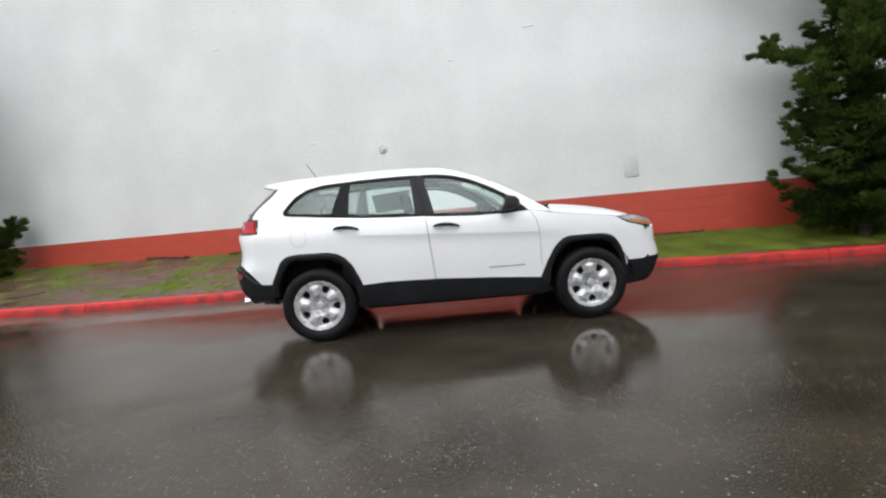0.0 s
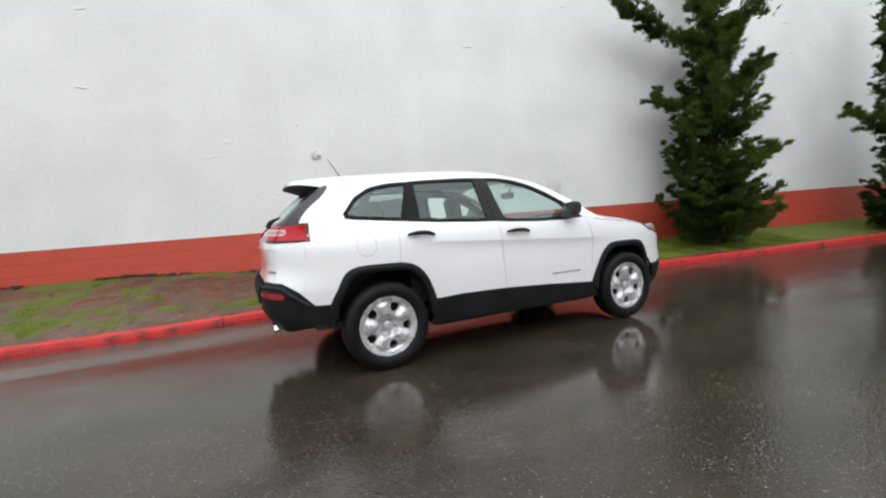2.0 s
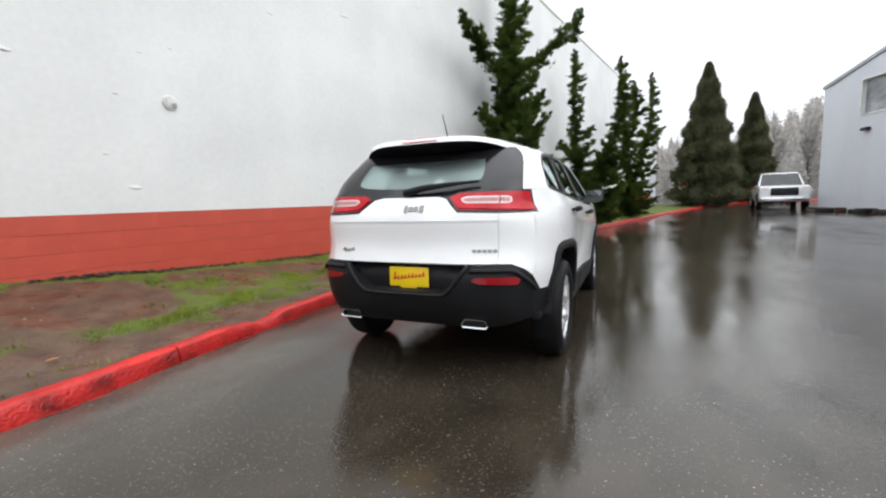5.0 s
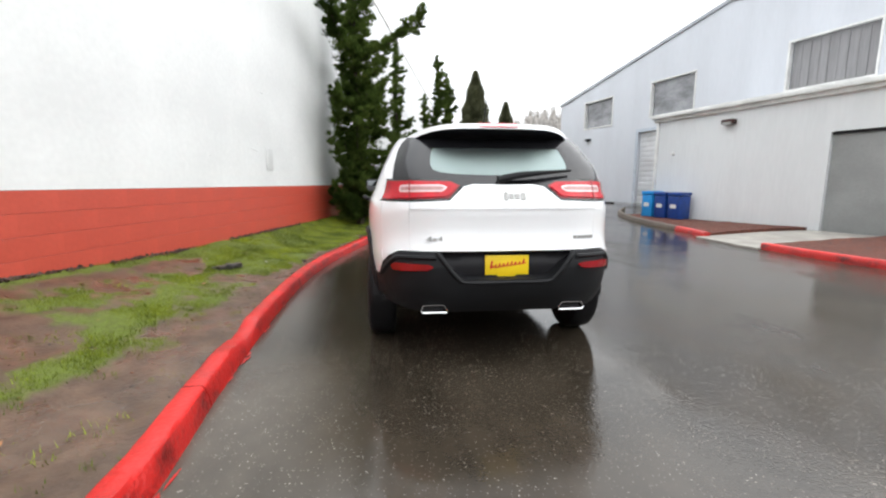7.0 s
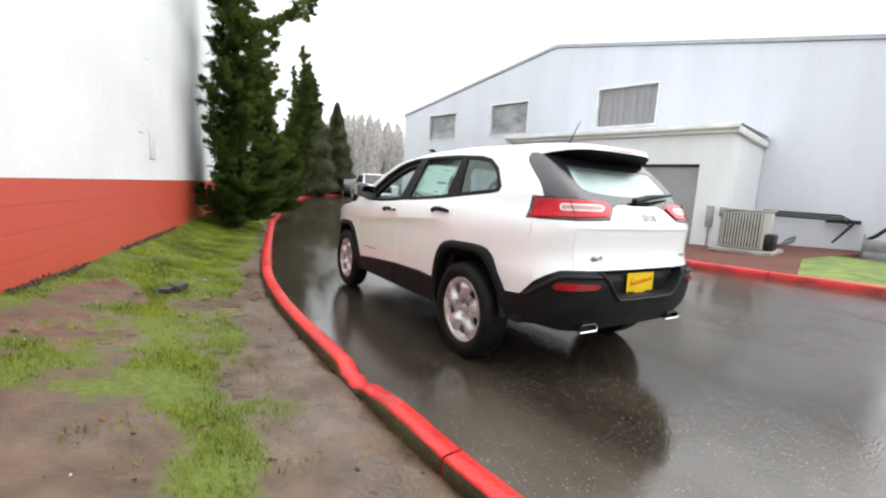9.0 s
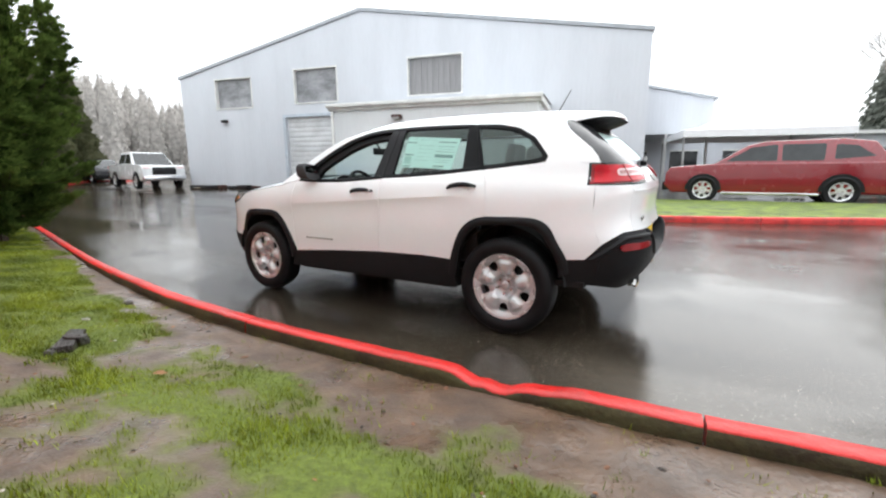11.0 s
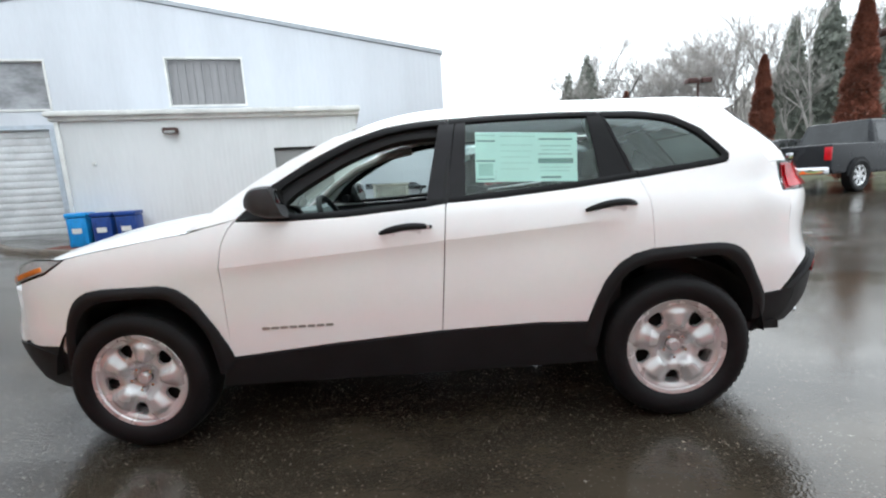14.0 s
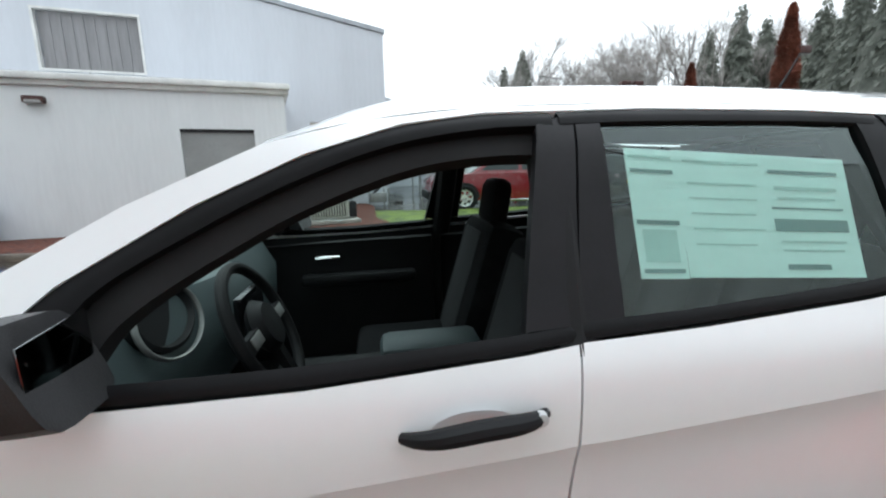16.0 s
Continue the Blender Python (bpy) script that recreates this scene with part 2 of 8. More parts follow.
DOOR_WHITE = mat("roller_door_white", (0.6, 0.61, 0.62), 0.5, var=0.12, scale=1.5, fine=14)
DOOR_GREY = mat("door_grey", (0.27, 0.275, 0.27), 0.5, var=0.1, scale=1.5, fine=20)
DARK_PANE = mat("dark_pane", (0.022, 0.024, 0.026), 0.08, var=0.25, scale=2, fine=12)
BLIND = mat("grey_blind", (0.24, 0.235, 0.24), 0.5, var=0.12, scale=2, fine=12, stretch=(6, 6, 0.4))
BARK_MULCH = mat("red_bark_mulch", (0.12, 0.035, 0.02), 0.8, var=0.6, scale=14, fine=80, bump=0.3)
PAINT = mat("white_car_paint", (0.93, 0.94, 0.955), 0.32, var=0.012, scale=2, fine=30, coat=1.0, rvar=0.02)
CLAD = mat("black_textured_plastic", (0.011, 0.0115, 0.013), 0.55, var=0.2, scale=6, fine=500, bump=0.02, spec=0.22)
MIRROR_CASE = mat("grained_grey_plastic", (0.03, 0.03, 0.032), 0.5, var=0.25, scale=8, fine=300, bump=0.03, spec=0.4)
# Mirror metal is darkened to stand in for a dark door reflected in it.
MIRROR_PANE = mat("dim_mirror", (0.16, 0.17, 0.175), 0.05, metal=1.0, var=0.05)
SEAM = mat("pale_seam_shadow", (0.38, 0.39, 0.4), 0.5, var=0.05)
LOCK_GREY = mat("pale_lock_cap", (0.6, 0.61, 0.62), 0.35, var=0.05)
GLOSS_BLACK = mat("gloss_black_trim", (0.012, 0.012, 0.014), 0.16, var=0.2, scale=6, fine=60, rvar=0.04)
WINDOW_BLACK = mat("matt_black_window_trim", (0.007, 0.007, 0.008), 0.5, var=0.2, scale=9, fine=120, spec=0.15)
SATIN_BLACK = mat("satin_black_pillar", (0.011, 0.0105, 0.0125), 0.45, var=0.2, scale=9, fine=120, spec=0.24)
INNER = mat("dark_inner", (0.008, 0.008, 0.009), 0.8, var=0.2)
TYRE = mat("tyre_rubber", (0.008, 0.008, 0.009), 0.55, var=0.3, scale=9, fine=90, bump=0.03, spec=0.2)
RIM = mat("silver_wheel", (0.62, 0.625, 0.635), 0.27, metal=0.45, var=0.06, scale=9, fine=90)
BARREL = mat("dark_wheel_well", (0.012, 0.012, 0.013), 0.6, metal=0.3, var=0.4, scale=14, fine=60)
CHROME = mat("chrome", (0.75, 0.75, 0.77), 0.08, metal=1.0, var=0.03)
LAMP_RED = mat("red_lens", (0.47, 0.004, 0.014), 0.12, var=0.2, scale=10, fine=90, coat=0.1, spec=0.3, rvar=0.03)
LAMP_BAR = mat("pinkish_grey_lens", (0.4, 0.2, 0.2), 0.12, var=0.3, scale=30, fine=200, rvar=0.03, stretch=(1, 9, 1))
LAMP_DARK = mat("dark_red_lens", (0.27, 0.005, 0.01), 0.1, var=0.2, coat=0.3, rvar=0.03)
LAMP_CLEAR = mat("clear_lens", (0.72, 0.52, 0.52), 0.1, var=0.2, scale=30, fine=200, coat=1.0, rvar=0.03, stretch=(1, 9, 1))
LAMP_AMBER = mat("amber_lens", (0.7, 0.2, 0.04), 0.12, var=0.2, coat=1.0, rvar=0.03)
PLATE = mat("yellow_plate", (0.85, 0.6, 0.01), 0.35, var=0.05)
PLATE_RED = mat("plate_red_print", (0.6, 0.03, 0.02), 0.4, var=0.05)
GLASS_SIDE = glass("green_side_glass", (0.74, 0.86, 0.83), f0=0.075, shine=(0.85, 0.97, 0.94))
GLASS_DARK = glass("privacy_glass", (0.42, 0.49, 0.49), f0=0.1, shine=(0.85, 0.97, 0.94))
GLASS_WIND = glass("windscreen_glass", (0.8, 0.91, 0.88), f0=0.1, shine=(0.85, 0.97, 0.94))
GLASS_REAR = glass("rear_glass", (0.72, 0.84, 0.82), f0=0.32, rough=0.42, shine=(0.62, 0.74, 0.73))
PAPER = mat("pale_green_paper", (0.68, 0.84, 0.8), 0.6, var=0.03, scale=9, fine=60)
INK = mat("dark_green_print", (0.16, 0.25, 0.24), 0.6, var=0.1)
INK_PALE = mat("pale_print", (0.42, 0.58, 0.54), 0.6, var=0.1)
DASH = mat("grey_green_dash", (0.08, 0.105, 0.108), 0.55, var=0.08, fine=200, bump=0.02)
TRIM_DARK = mat("black_cabin_plastic", (0.011, 0.011, 0.012), 0.6, var=0.2, fine=200, spec=0.25)
FABRIC = mat("charcoal_seat_fabric", (0.013, 0.013, 0.014), 0.9, var=0.3, scale=20, fine=300, bump=0.03, spec=0.15)
FABRIC_GREY = mat("grey_seat_fabric", (0.035, 0.035, 0.037), 0.9, var=0.2, scale=20, fine=300, bump=0.03)
HEADLINER = mat("beige_headliner", (0.33, 0.31, 0.28), 0.9, var=0.06)
BLUE_BIN = mat("blue_plastic", (0.008, 0.045, 0.22), 0.4, var=0.2)
CYAN_BIN = mat("bright_blue_plastic", (0.015, 0.25, 0.6), 0.4, var=0.15)
GREY_METAL = mat("grey_metal", (0.3, 0.3, 0.29), 0.45, metal=0.4, var=0.15)
BEIGE_METAL = mat("weathered_beige_metal", (0.42, 0.42, 0.37), 0.5, var=0.15, scale=3)
DARK_METAL = mat("dark_metal", (0.02, 0.02, 0.022), 0.4, metal=0.5, var=0.3)
RUST = mat("rusty_brown_metal", (0.055, 0.022, 0.018), 0.5, metal=0.3, var=0.3)
ORANGE = mat("orange_cone_plastic", (0.9, 0.16, 0.01), 0.45, var=0.08)
HAZY_PANE = mat("hazy_grey_pane", (0.27, 0.275, 0.29), 0.15, var=0.3, scale=1.2, fine=6, stretch=(1, 1, 2))
CANVAS = mat("white_canvas", (0.82, 0.82, 0.82), 0.6, var=0.03)


# ---- builders ----
def ramp_at(points, x):
    """A value between given points (x, value), smooth enough for outlines."""
    return float(np.interp(x, [p[0] for p in points], [p[1] for p in points]))


def smooth_at(points, x):
    """A smooth curve through points (x, value)."""
    xs = [p[0] for p in points]
    if x <= xs[0]:
        return points[0][1]
    if x >= xs[-1]:
        return points[-1][1]
    k = max(i for i in range(len(xs) - 1) if xs[i] <= x)
    slope = []
    for i in (k, k + 1):
        a, b = max(0, i - 1), min(len(xs) - 1, i + 1)
        slope.append((points[b][1] - points[a][1]) / (xs[b] - xs[a]))
    h = xs[k + 1] - xs[k]
    t = (x - xs[k]) / h
    return (points[k][1] * (2 * t**3 - 3 * t * t + 1) + slope[0] * h * (t**3 - 2 * t * t + t) + points[k + 1][1] * (3 * t * t - 2 * t**3) + slope[1] * h * (t**3 - t * t))


def step(a, b, x):
    t = min(1.0, max(0.0, (x - a) / (b - a)))
    return t * t * (3 - 2 * t)


def finish(bm, name, material, parent=None, label="", smooth=True, angle=35):
    """Links a bmesh as one mesh object."""
    me = bpy.data.meshes.new(name)
    bm.normal_update()
    if smooth:
        for f in bm.faces:
            f.smooth = True
        for e in bm.edges:
            if len(e.link_faces) == 2 and e.calc_face_angle(0) > radians(angle):
                e.smooth = False
    bm.to_mesh(me)
    bm.free()
    for one in material if isinstance(material, (list, tuple)) else [material]:
        me.materials.append(one)
    ob = new(name, me)
    if parent:
        ob.parent = parent
    if label:
        ob["label"] = label
    return ob


def part(name, bm, material, parent, label="", smooth=True, angle=35):
    return finish(bm, name, material, parent, label, smooth, angle)


def thing(name, label, category, group="", m=None, kind=""):
    ob = new(name)
    if m is not None:
        ob.matrix_basis = m
    return tagged(ob, label, category, group, kind)


def box(bm, x0, x1, y0, y1, z0, z1, bevel=0.0, m=None):
    """A box with rounded edges, added to bm."""
    got = bmesh.ops.create_cube(bm, size=1.0)["verts"]
    for v in got:
        v.co = Vector((x0 + (v.co.x + 0.5) * (x1 - x0), y0 + (v.co.y + 0.5) * (y1 - y0), z0 + (v.co.z + 0.5) * (z1 - z0)))
    if bevel:
        edges = list({e for v in got for e in v.link_edges})
        out = bmesh.ops.bevel(bm, geom=edges, offset=bevel, segments=2, profile=0.5, affect="EDGES")
        got = list({v for f in out["faces"] for v in f.verts} | {v for v in got if v.is_valid})
    if m is not None:
        bmesh.ops.transform(bm, matrix=m, verts=[v for v in got if v.is_valid])
    return got


def boxes(*rows, bevel=0.0):
    bm = bmesh.new()
    for r in rows:
        box(bm, *r, bevel=bevel)
    return bm


def tube(bm, path, radius, sides=8, cap=True):
    """A round bar along points; radius a number or one for each point."""
    rings = []
    pts = [Vector(p) for p in path]
    for k, p in enumerate(pts):
        d = (pts[min(k + 1, len(pts) - 1)] - pts[max(k - 1, 0)]).normalized()
        a = d.orthogonal().normalized() if k == 0 else (rings_a - d * rings_a.dot(d)).normalized()
        rings_a = a
        b = d.cross(a)
        r = radius[k] if isinstance(radius, (list, tuple)) else radius
        rings.append([bm.verts.new(p + (a * math.cos(t) + b * math.sin(t)) * r) for t in [2 * math.pi * i / sides for i in range(sides)]])
    for p, q in zip(rings, rings[1:]):
        for i in range(sides):
            bm.faces.new((p[i], p[(i + 1) % sides], q[(i + 1) % sides], q[i]))
    if cap:
        bm.faces.new(rings[0][::-1])
        bm.faces.new(rings[-1])


def lathe(bm, profile, sides=48, axis="y", m=None):
    """Turns a profile (radius, along) about an axis."""
    rings = []
    for r, h in profile:
        ring = []
        for i in range(sides):
            t = 2 * math.pi * i / sides
            c, s = math.cos(t) * r, math.sin(t) * r
            co = Vector((c, h, s)) if axis == "y" else Vector((c, s, h))
            ring.append(bm.verts.new(m @ co if m else co))
        rings.append(ring)
    for p, q in zip(rings, rings[1:]):
        for i in range(sides):
            bm.faces.new((p[i], p[(i + 1) % sides], q[(i + 1) % sides], q[i]))
    return rings


# ---- ground ----
def ground_z(x, y):
    """The lie of the land: a slight fall along the lane, a rise to the kerb and to the far yard."""
    z = -0.0145 * max(-3.2, min(3.0, x)) - 0.02 * max(-9.0, min(0.0, x + 3.2))
    z += 0.05 * step(0.9, 1.7, y) * (1 - step(1.5, 6, x))
    z += 0.3 * step(6, 16, x) * step(-3.5, -10.5, y)
    z += 0.12 * step(-4.5, -9, y) * (1 - step(4, 10, x))
    return z


KERB_LINE = [(-12, 1.8), (-9, 1.7), (-6, 1.625), (-4.4, 1.598), (-3.3, 1.605), (-2.6, 1.675), (-1.6, 1.748), (-0.7, 1.79), (0.3, 1.805), (1.5, 1.735), (3, 1.53), (5, 1.2), (7.6, 0.74), (11, 0.1), (15, -0.82), (21, -2.35), (27, -3.9), (32, -5.6), (36, -8.2), (39, -12), (41, -17)]


def kerb_y(x):
    return smooth_at(KERB_LINE, x)


def wall_y(x):
    return 3.76 - 0.187 * x


def lawn_top(x, y):
    """Height of the verge: kerb top to the wall's foot."""
    k = kerb_y(x)
    zk = ground_z(x, k) + 0.115 - 0.058 * (1 - step(2.5, 6.0, x)) - 0.012
    foot = ramp_at([(-12, 0.68), (-4, 0.62), (-1, 0.43), (1, 0.345), (7, 0.32), (15, 0.28), (34, 0.22), (42, 0.2)], x)
    t = min(1.0, max(0.0, (y - k - 0.1) / max(0.3, wall_y(x) - k - 0.1)))
    return zk + (foot - zk) * (0.4 * t + 0.6 * t * t)


def build_ground():
    bm = bmesh.new()
    xs = sorted({*np.linspace(-30, 50, 81).tolist(), -60, -100, -200, -500, -1500, 80, 120, 200, 500, 1500, *np.linspace(-6, 6, 31).tolist()})
    ys = sorted({*np.linspace(-30, 12, 43).tolist(), -60, -100, -200, -500, -1500, 30, 60, 120, 300, 1500, *np.linspace(-6, 3, 31).tolist()})
    grid = [[bm.verts.new((x, y, ground_z(x, y))) for y in ys] for x in xs]
    for i in range(len(xs) - 1):
        for j in range(len(ys) - 1):
            bm.faces.new((grid[i][j], grid[i + 1][j], grid[i + 1][j + 1], grid[i][j + 1]))
    tagged(finish(bm, "ground", ASPHALT), "wet dark asphalt driveway with shallow puddles", "ground", kind="structure")


def grass_amount(x, y):
    """Where grass grows on the verge, 0 to 1."""
    k, w = kerb_y(x), wall_y(x)
    d, up = y - k, w - y
    n = 0.5 * noise.noise(Vector((x * 0.55, y * 0.9, 3.1))) + 0.5 * noise.noise(Vector((x * 1.7, y * 2.1, 7.7))) + 0.34 * noise.noise(Vector((x * 4.6, y * 5, 1.7))) + 0.24 * noise.noise(Vector((x * 13, y * 14, 4.4)))
    # towards the road's mouth: loose patches
    loose = n - 0.15 + 0.4 * step(0.5, 0.15, up) - 0.75 * step(0.75, 0.3, d) + 0.22 * step(0.6, 0.9, d) * step(1.7, 1.2, d)
    # beside the car: one long bed with a muddy inlet, a strip at the wall and two small islands
    low = ramp_at([(-1.9, 0.8), (-1.4, 0.62), (0.0, 0.56), (0.8, 0.48), (1.3, 0.36), (2.5, 0.27), (4, 0.2)], x)
    high = ramp_at([(-1.7, 1.3), (-1.2, 1.08), (-0.6, 0.92), (0.6, 0.62), (1.2, 0.2), (2, -0.2)], x)
    bed = min(d - low, up - high, x + 1.75, math.hypot(x - 0.12, (d - 0.7) * 0.9) - 0.24)
    foot = ramp_at([(-4, 0.1), (-1.6, 0.26), (-0.6, 0.3), (1.3, 0.38)], x) - up
    near = 0.16 * (1 - math.hypot((x + 2.36) / 0.34, (y - 2.56 + 0.3 * (x + 2.36)) / 0.17))
    thin = min(0.03, 0.14 * (1 - math.hypot((x + 1.0) / 0.36, (y - 3.26) / 0.16)))
    if x < 0.1:
        bed = min(bed, max(0.04, 0.6 * (d - 0.85)))
    fringe = min(0.02, d - 0.57, x + 1.6, 0.3 - x)
    sparse = min(0.0, 0.2 * (1 - math.hypot((x + 1.85) / 0.42, (d - 0.68) / 0.26)))
    beds = 2.6 * max(bed, foot, near, thin, sparse, fringe) + 0.95 * n - 0.02
    t = step(-3.3, -2.8, x)
    return step(-0.08, 0.26, loose + (beds - loose) * t)


def build_lawn():
    bm = bmesh.new()
    lay = bm.verts.layers.float.new("grass")
    xs = np.concatenate([np.arange(-12, -5, 0.09), np.arange(-5, 3, 0.045), np.arange(3, 9, 0.09), np.arange(9, 42, 0.5)])
    rows = []
    for x in xs:
        k, w = kerb_y(x) + 0.12, max(wall_y(x) + 0.05, kerb_y(x) + 1.2)
        fine = 1 - 0.8 * step(2.0, 4.5, x)
        row = []
        for j in range(49):
            y = k + (w - k) * j / 48
            z = lawn_top(x, y) + 0.022 * fine * noise.noise(Vector((x * 2.2, y * 2.2, 0))) + 0.008 * fine * noise.noise(Vector((x * 6, y * 8, 5))) + 0.006 * fine * noise.noise(Vector((x * 15, y * 17, 2)))
            v = bm.verts.new((x, y, z if j else z - 0.02))
            v[lay] = grass_amount(x, y)
            row.append(v)
        rows.append(row)
    for a, b in zip(rows, rows[1:]):
        for j in range(48):
            bm.faces.new((a[j], b[j], b[j + 1], a[j + 1]))
    tagged(finish(bm, "verge", LAWN, angle=80), "muddy verge with patches of wet grass", "ground", kind="structure")


def build_blades():
    rnd = random.Random(4)
    vs, fs = [], []
    for k in range(520000):
        x = rnd.uniform(-11, 9) if rnd.random() < 0.9 else rnd.uniform(9, 24)
        y = rnd.uniform(kerb_y(x) + 0.1, wall_y(x))
        if grass_amount(x, y) * (0.35 + 0.65 * rnd.random()) * (1 + 0.7 * noise.noise(Vector((x * 9, y * 9, 6)))) < 0.36:
            continue
        z, h, t, w = lawn_top(x, y) - 0.01, rnd.uniform(0.01, 0.042), rnd.uniform(0, 6.28), rnd.uniform(0.0014, 0.003)
        lean = rnd.uniform(0.1, 0.7) * h
        c, s = math.cos(t), math.sin(t)
        b = len(vs)
        vs += [(x - s * w, y + c * w, z), (x + s * w, y - c * w, z), (x + c * lean, y + s * lean, z + h)]
        fs.append((b, b + 1, b + 2))
    for k in range(150):
        cx = rnd.uniform(-4.2, 1.6)
        cy = rnd.uniform(kerb_y(cx) + 0.15, kerb_y(cx) + 1.5)
        wide = rnd.uniform(0.012, 0.06)
        for _ in range(rnd.randint(6, 30)):
            x, y = cx + rnd.gauss(0, wide), cy + rnd.gauss(0, wide)
            z, h, t, w = lawn_top(x, y) - 0.006, rnd.uniform(0.012, 0.04), rnd.uniform(0, 6.28), rnd.uniform(0.0014, 0.0032)
            c, s, lean = math.cos(t), math.sin(t), rnd.uniform(0.3, 1.0) * h
            b = len(vs)
            vs += [(x - s * w, y + c * w, z), (x + s * w, y - c * w, z), (x + c * lean, y + s * lean, z + h)]
            fs.append((b, b + 1, b + 2))
    me = bpy.data.meshes.new("grass")
    me.from_pydata(vs, [], fs)
    me.materials.append(GRASS)
    tagged(new("grass", me), "short wet green grass in uneven patches", "grass", kind="stuff")


GRASS = mat("grass_blades", (0.1, 0.142, 0.01), 0.6, var=0.35, scale=2.2, fine=30, other=(0.26, 0.31, 0.024), spec=0.2)


def kerb_section(h, w):
    """Outline of a kerb across its run: road face, rounded top, back."""
    return [(-0.016, -0.12), (-0.014, 0.0), (0.0, h * 0.5), (0.012, h * 0.86), (0.026, h), (w - 0.012, h + 0.002), (w, h - 0.008), (w + 0.004, h * 0.5), (w + 0.004, -0.12)]


def build_kerb(name, line, length, h, w, label, side=1, sag=(), face=None):
    """A kerb of butted stones along a smooth line; every stone is a piece."""
    top = tagged(new(name), label, "kerb", kind="structure")
    pts = [Vector((x, y)) for x, y in line]
    run = [0.0]
    for a, b in zip(pts, pts[1:]):
        run.append(run[-1] + (b - a).length)

    def spot(s):
        return Vector((np.interp(s, run, [p.x for p in pts]), np.interp(s, run, [p.y for p in pts])))

    s, count = 0.0, 0
    while s < run[-1] - 0.2:
        e = min(run[-1], s + length)
        bm = bmesh.new()
        rings = []
        n = max(4, int((e - s) / (0.06 if sag else 0.22)))
        for i in range(n + 1):
            q = s + 0.006 + (e - s - 0.012) * i / n
            p, d = spot(q), (spot(q + 0.2) - spot(q - 0.2)).normalized()
            nrm = Vector((-d.y, d.x)) * side
            wob = 0.006 * noise.noise(Vector((p.x * 1.3, p.y * 1.3, 2)))
            dip = sum(depth * math.exp(-(((p.x - at) / wide) ** 4)) * (1 + 0.5 * noise.noise(Vector((p.x * 11, 3, 1)))) for at, wide, depth in sag)
            z = ground_z(p.x, p.y)
            ring = []
            for a, b in kerb_section(h + wob - dip, w):
                o = p + nrm * (a + (dip * 0.2 if b > 0 else 0) + (0.005 * noise.noise(Vector((p.x * 7, b * 20, 9))) if b > 0 else 0))
                ring.append(bm.verts.new((o.x, o.y, z + b + (0.004 * noise.noise(Vector((p.x * 9, p.y * 9, a * 30))) if b > 0 else 0))))
            rings.append(ring)
        for a, b in zip(rings, rings[1:]):
            for i in range(len(a) - 1):
                bm.faces.new((a[i], a[i + 1], b[i + 1], b[i]))
        bm.faces.new(rings[0])
        bm.faces.new(rings[-1][::-1])
        bmesh.ops.recalc_face_normals(bm, faces=bm.faces)
        for f in bm.faces:
            if f.normal.z < 0.5:
                f.material_index = 1 if (f.normal.x * nrm.x + f.normal.y * nrm.y) > 0.5 else 2
        top_mat = face[min(count, len(face) - 1)] if face else KERB_RED
        part("kerb_stone", bm, [top_mat, KERB_BACK if top_mat is KERB_RED else top_mat, KERB_SHADED_SCUFFED if top_mat is KERB_RED else top_mat], top, angle=50)
        s, count = e, count + 1
    return top


build_ground()
build_lawn()
build_blades()
build_kerb("kerb_near", [(x, kerb_y(x)) for x in np.linspace(-11.08, 41, 160)], 2.82, 0.118, 0.125, "red-painted concrete kerb, chipped, along the verge", sag=((-1.68, 0.17, 0.042), (-1.86, 0.2, 0.018)))
FAR_LINE = [(12.2, -8.6), (11.2, -7.9), (10.2, -7.5), (9.0, -7.22), (5.8, -6.62), (4.35, -6.35)]
FAR_LINE_B = [(2.6, -6.2), (1.2, -6.15), (0, -6.25), (-2, -6.5), (-4, -6.8), (-6, -7.25), (-7.6, -7.85), (-8.6, -8.35), (-9.0, -8.9), (-8.8, -9.5), (-8.2, -9.8)]
build_kerb("kerb_far", [(x, smooth_at(FAR_LINE_B[7::-1], x)) for x in np.linspace(2.6, -8.6, 40)] + FAR_LINE_B[8:], 3.05, 0.12, 0.15, "red-painted concrete kerb round the planted island", side=1)
build_kerb("kerb_bed", FAR_LINE, 2.27, 0.12, 0.15, "concrete kerb of the bark bed with red-painted end", side=1, face=[OLD_CONCRETE, OLD_CONCRETE, OLD_CONCRETE, KERB_RED])


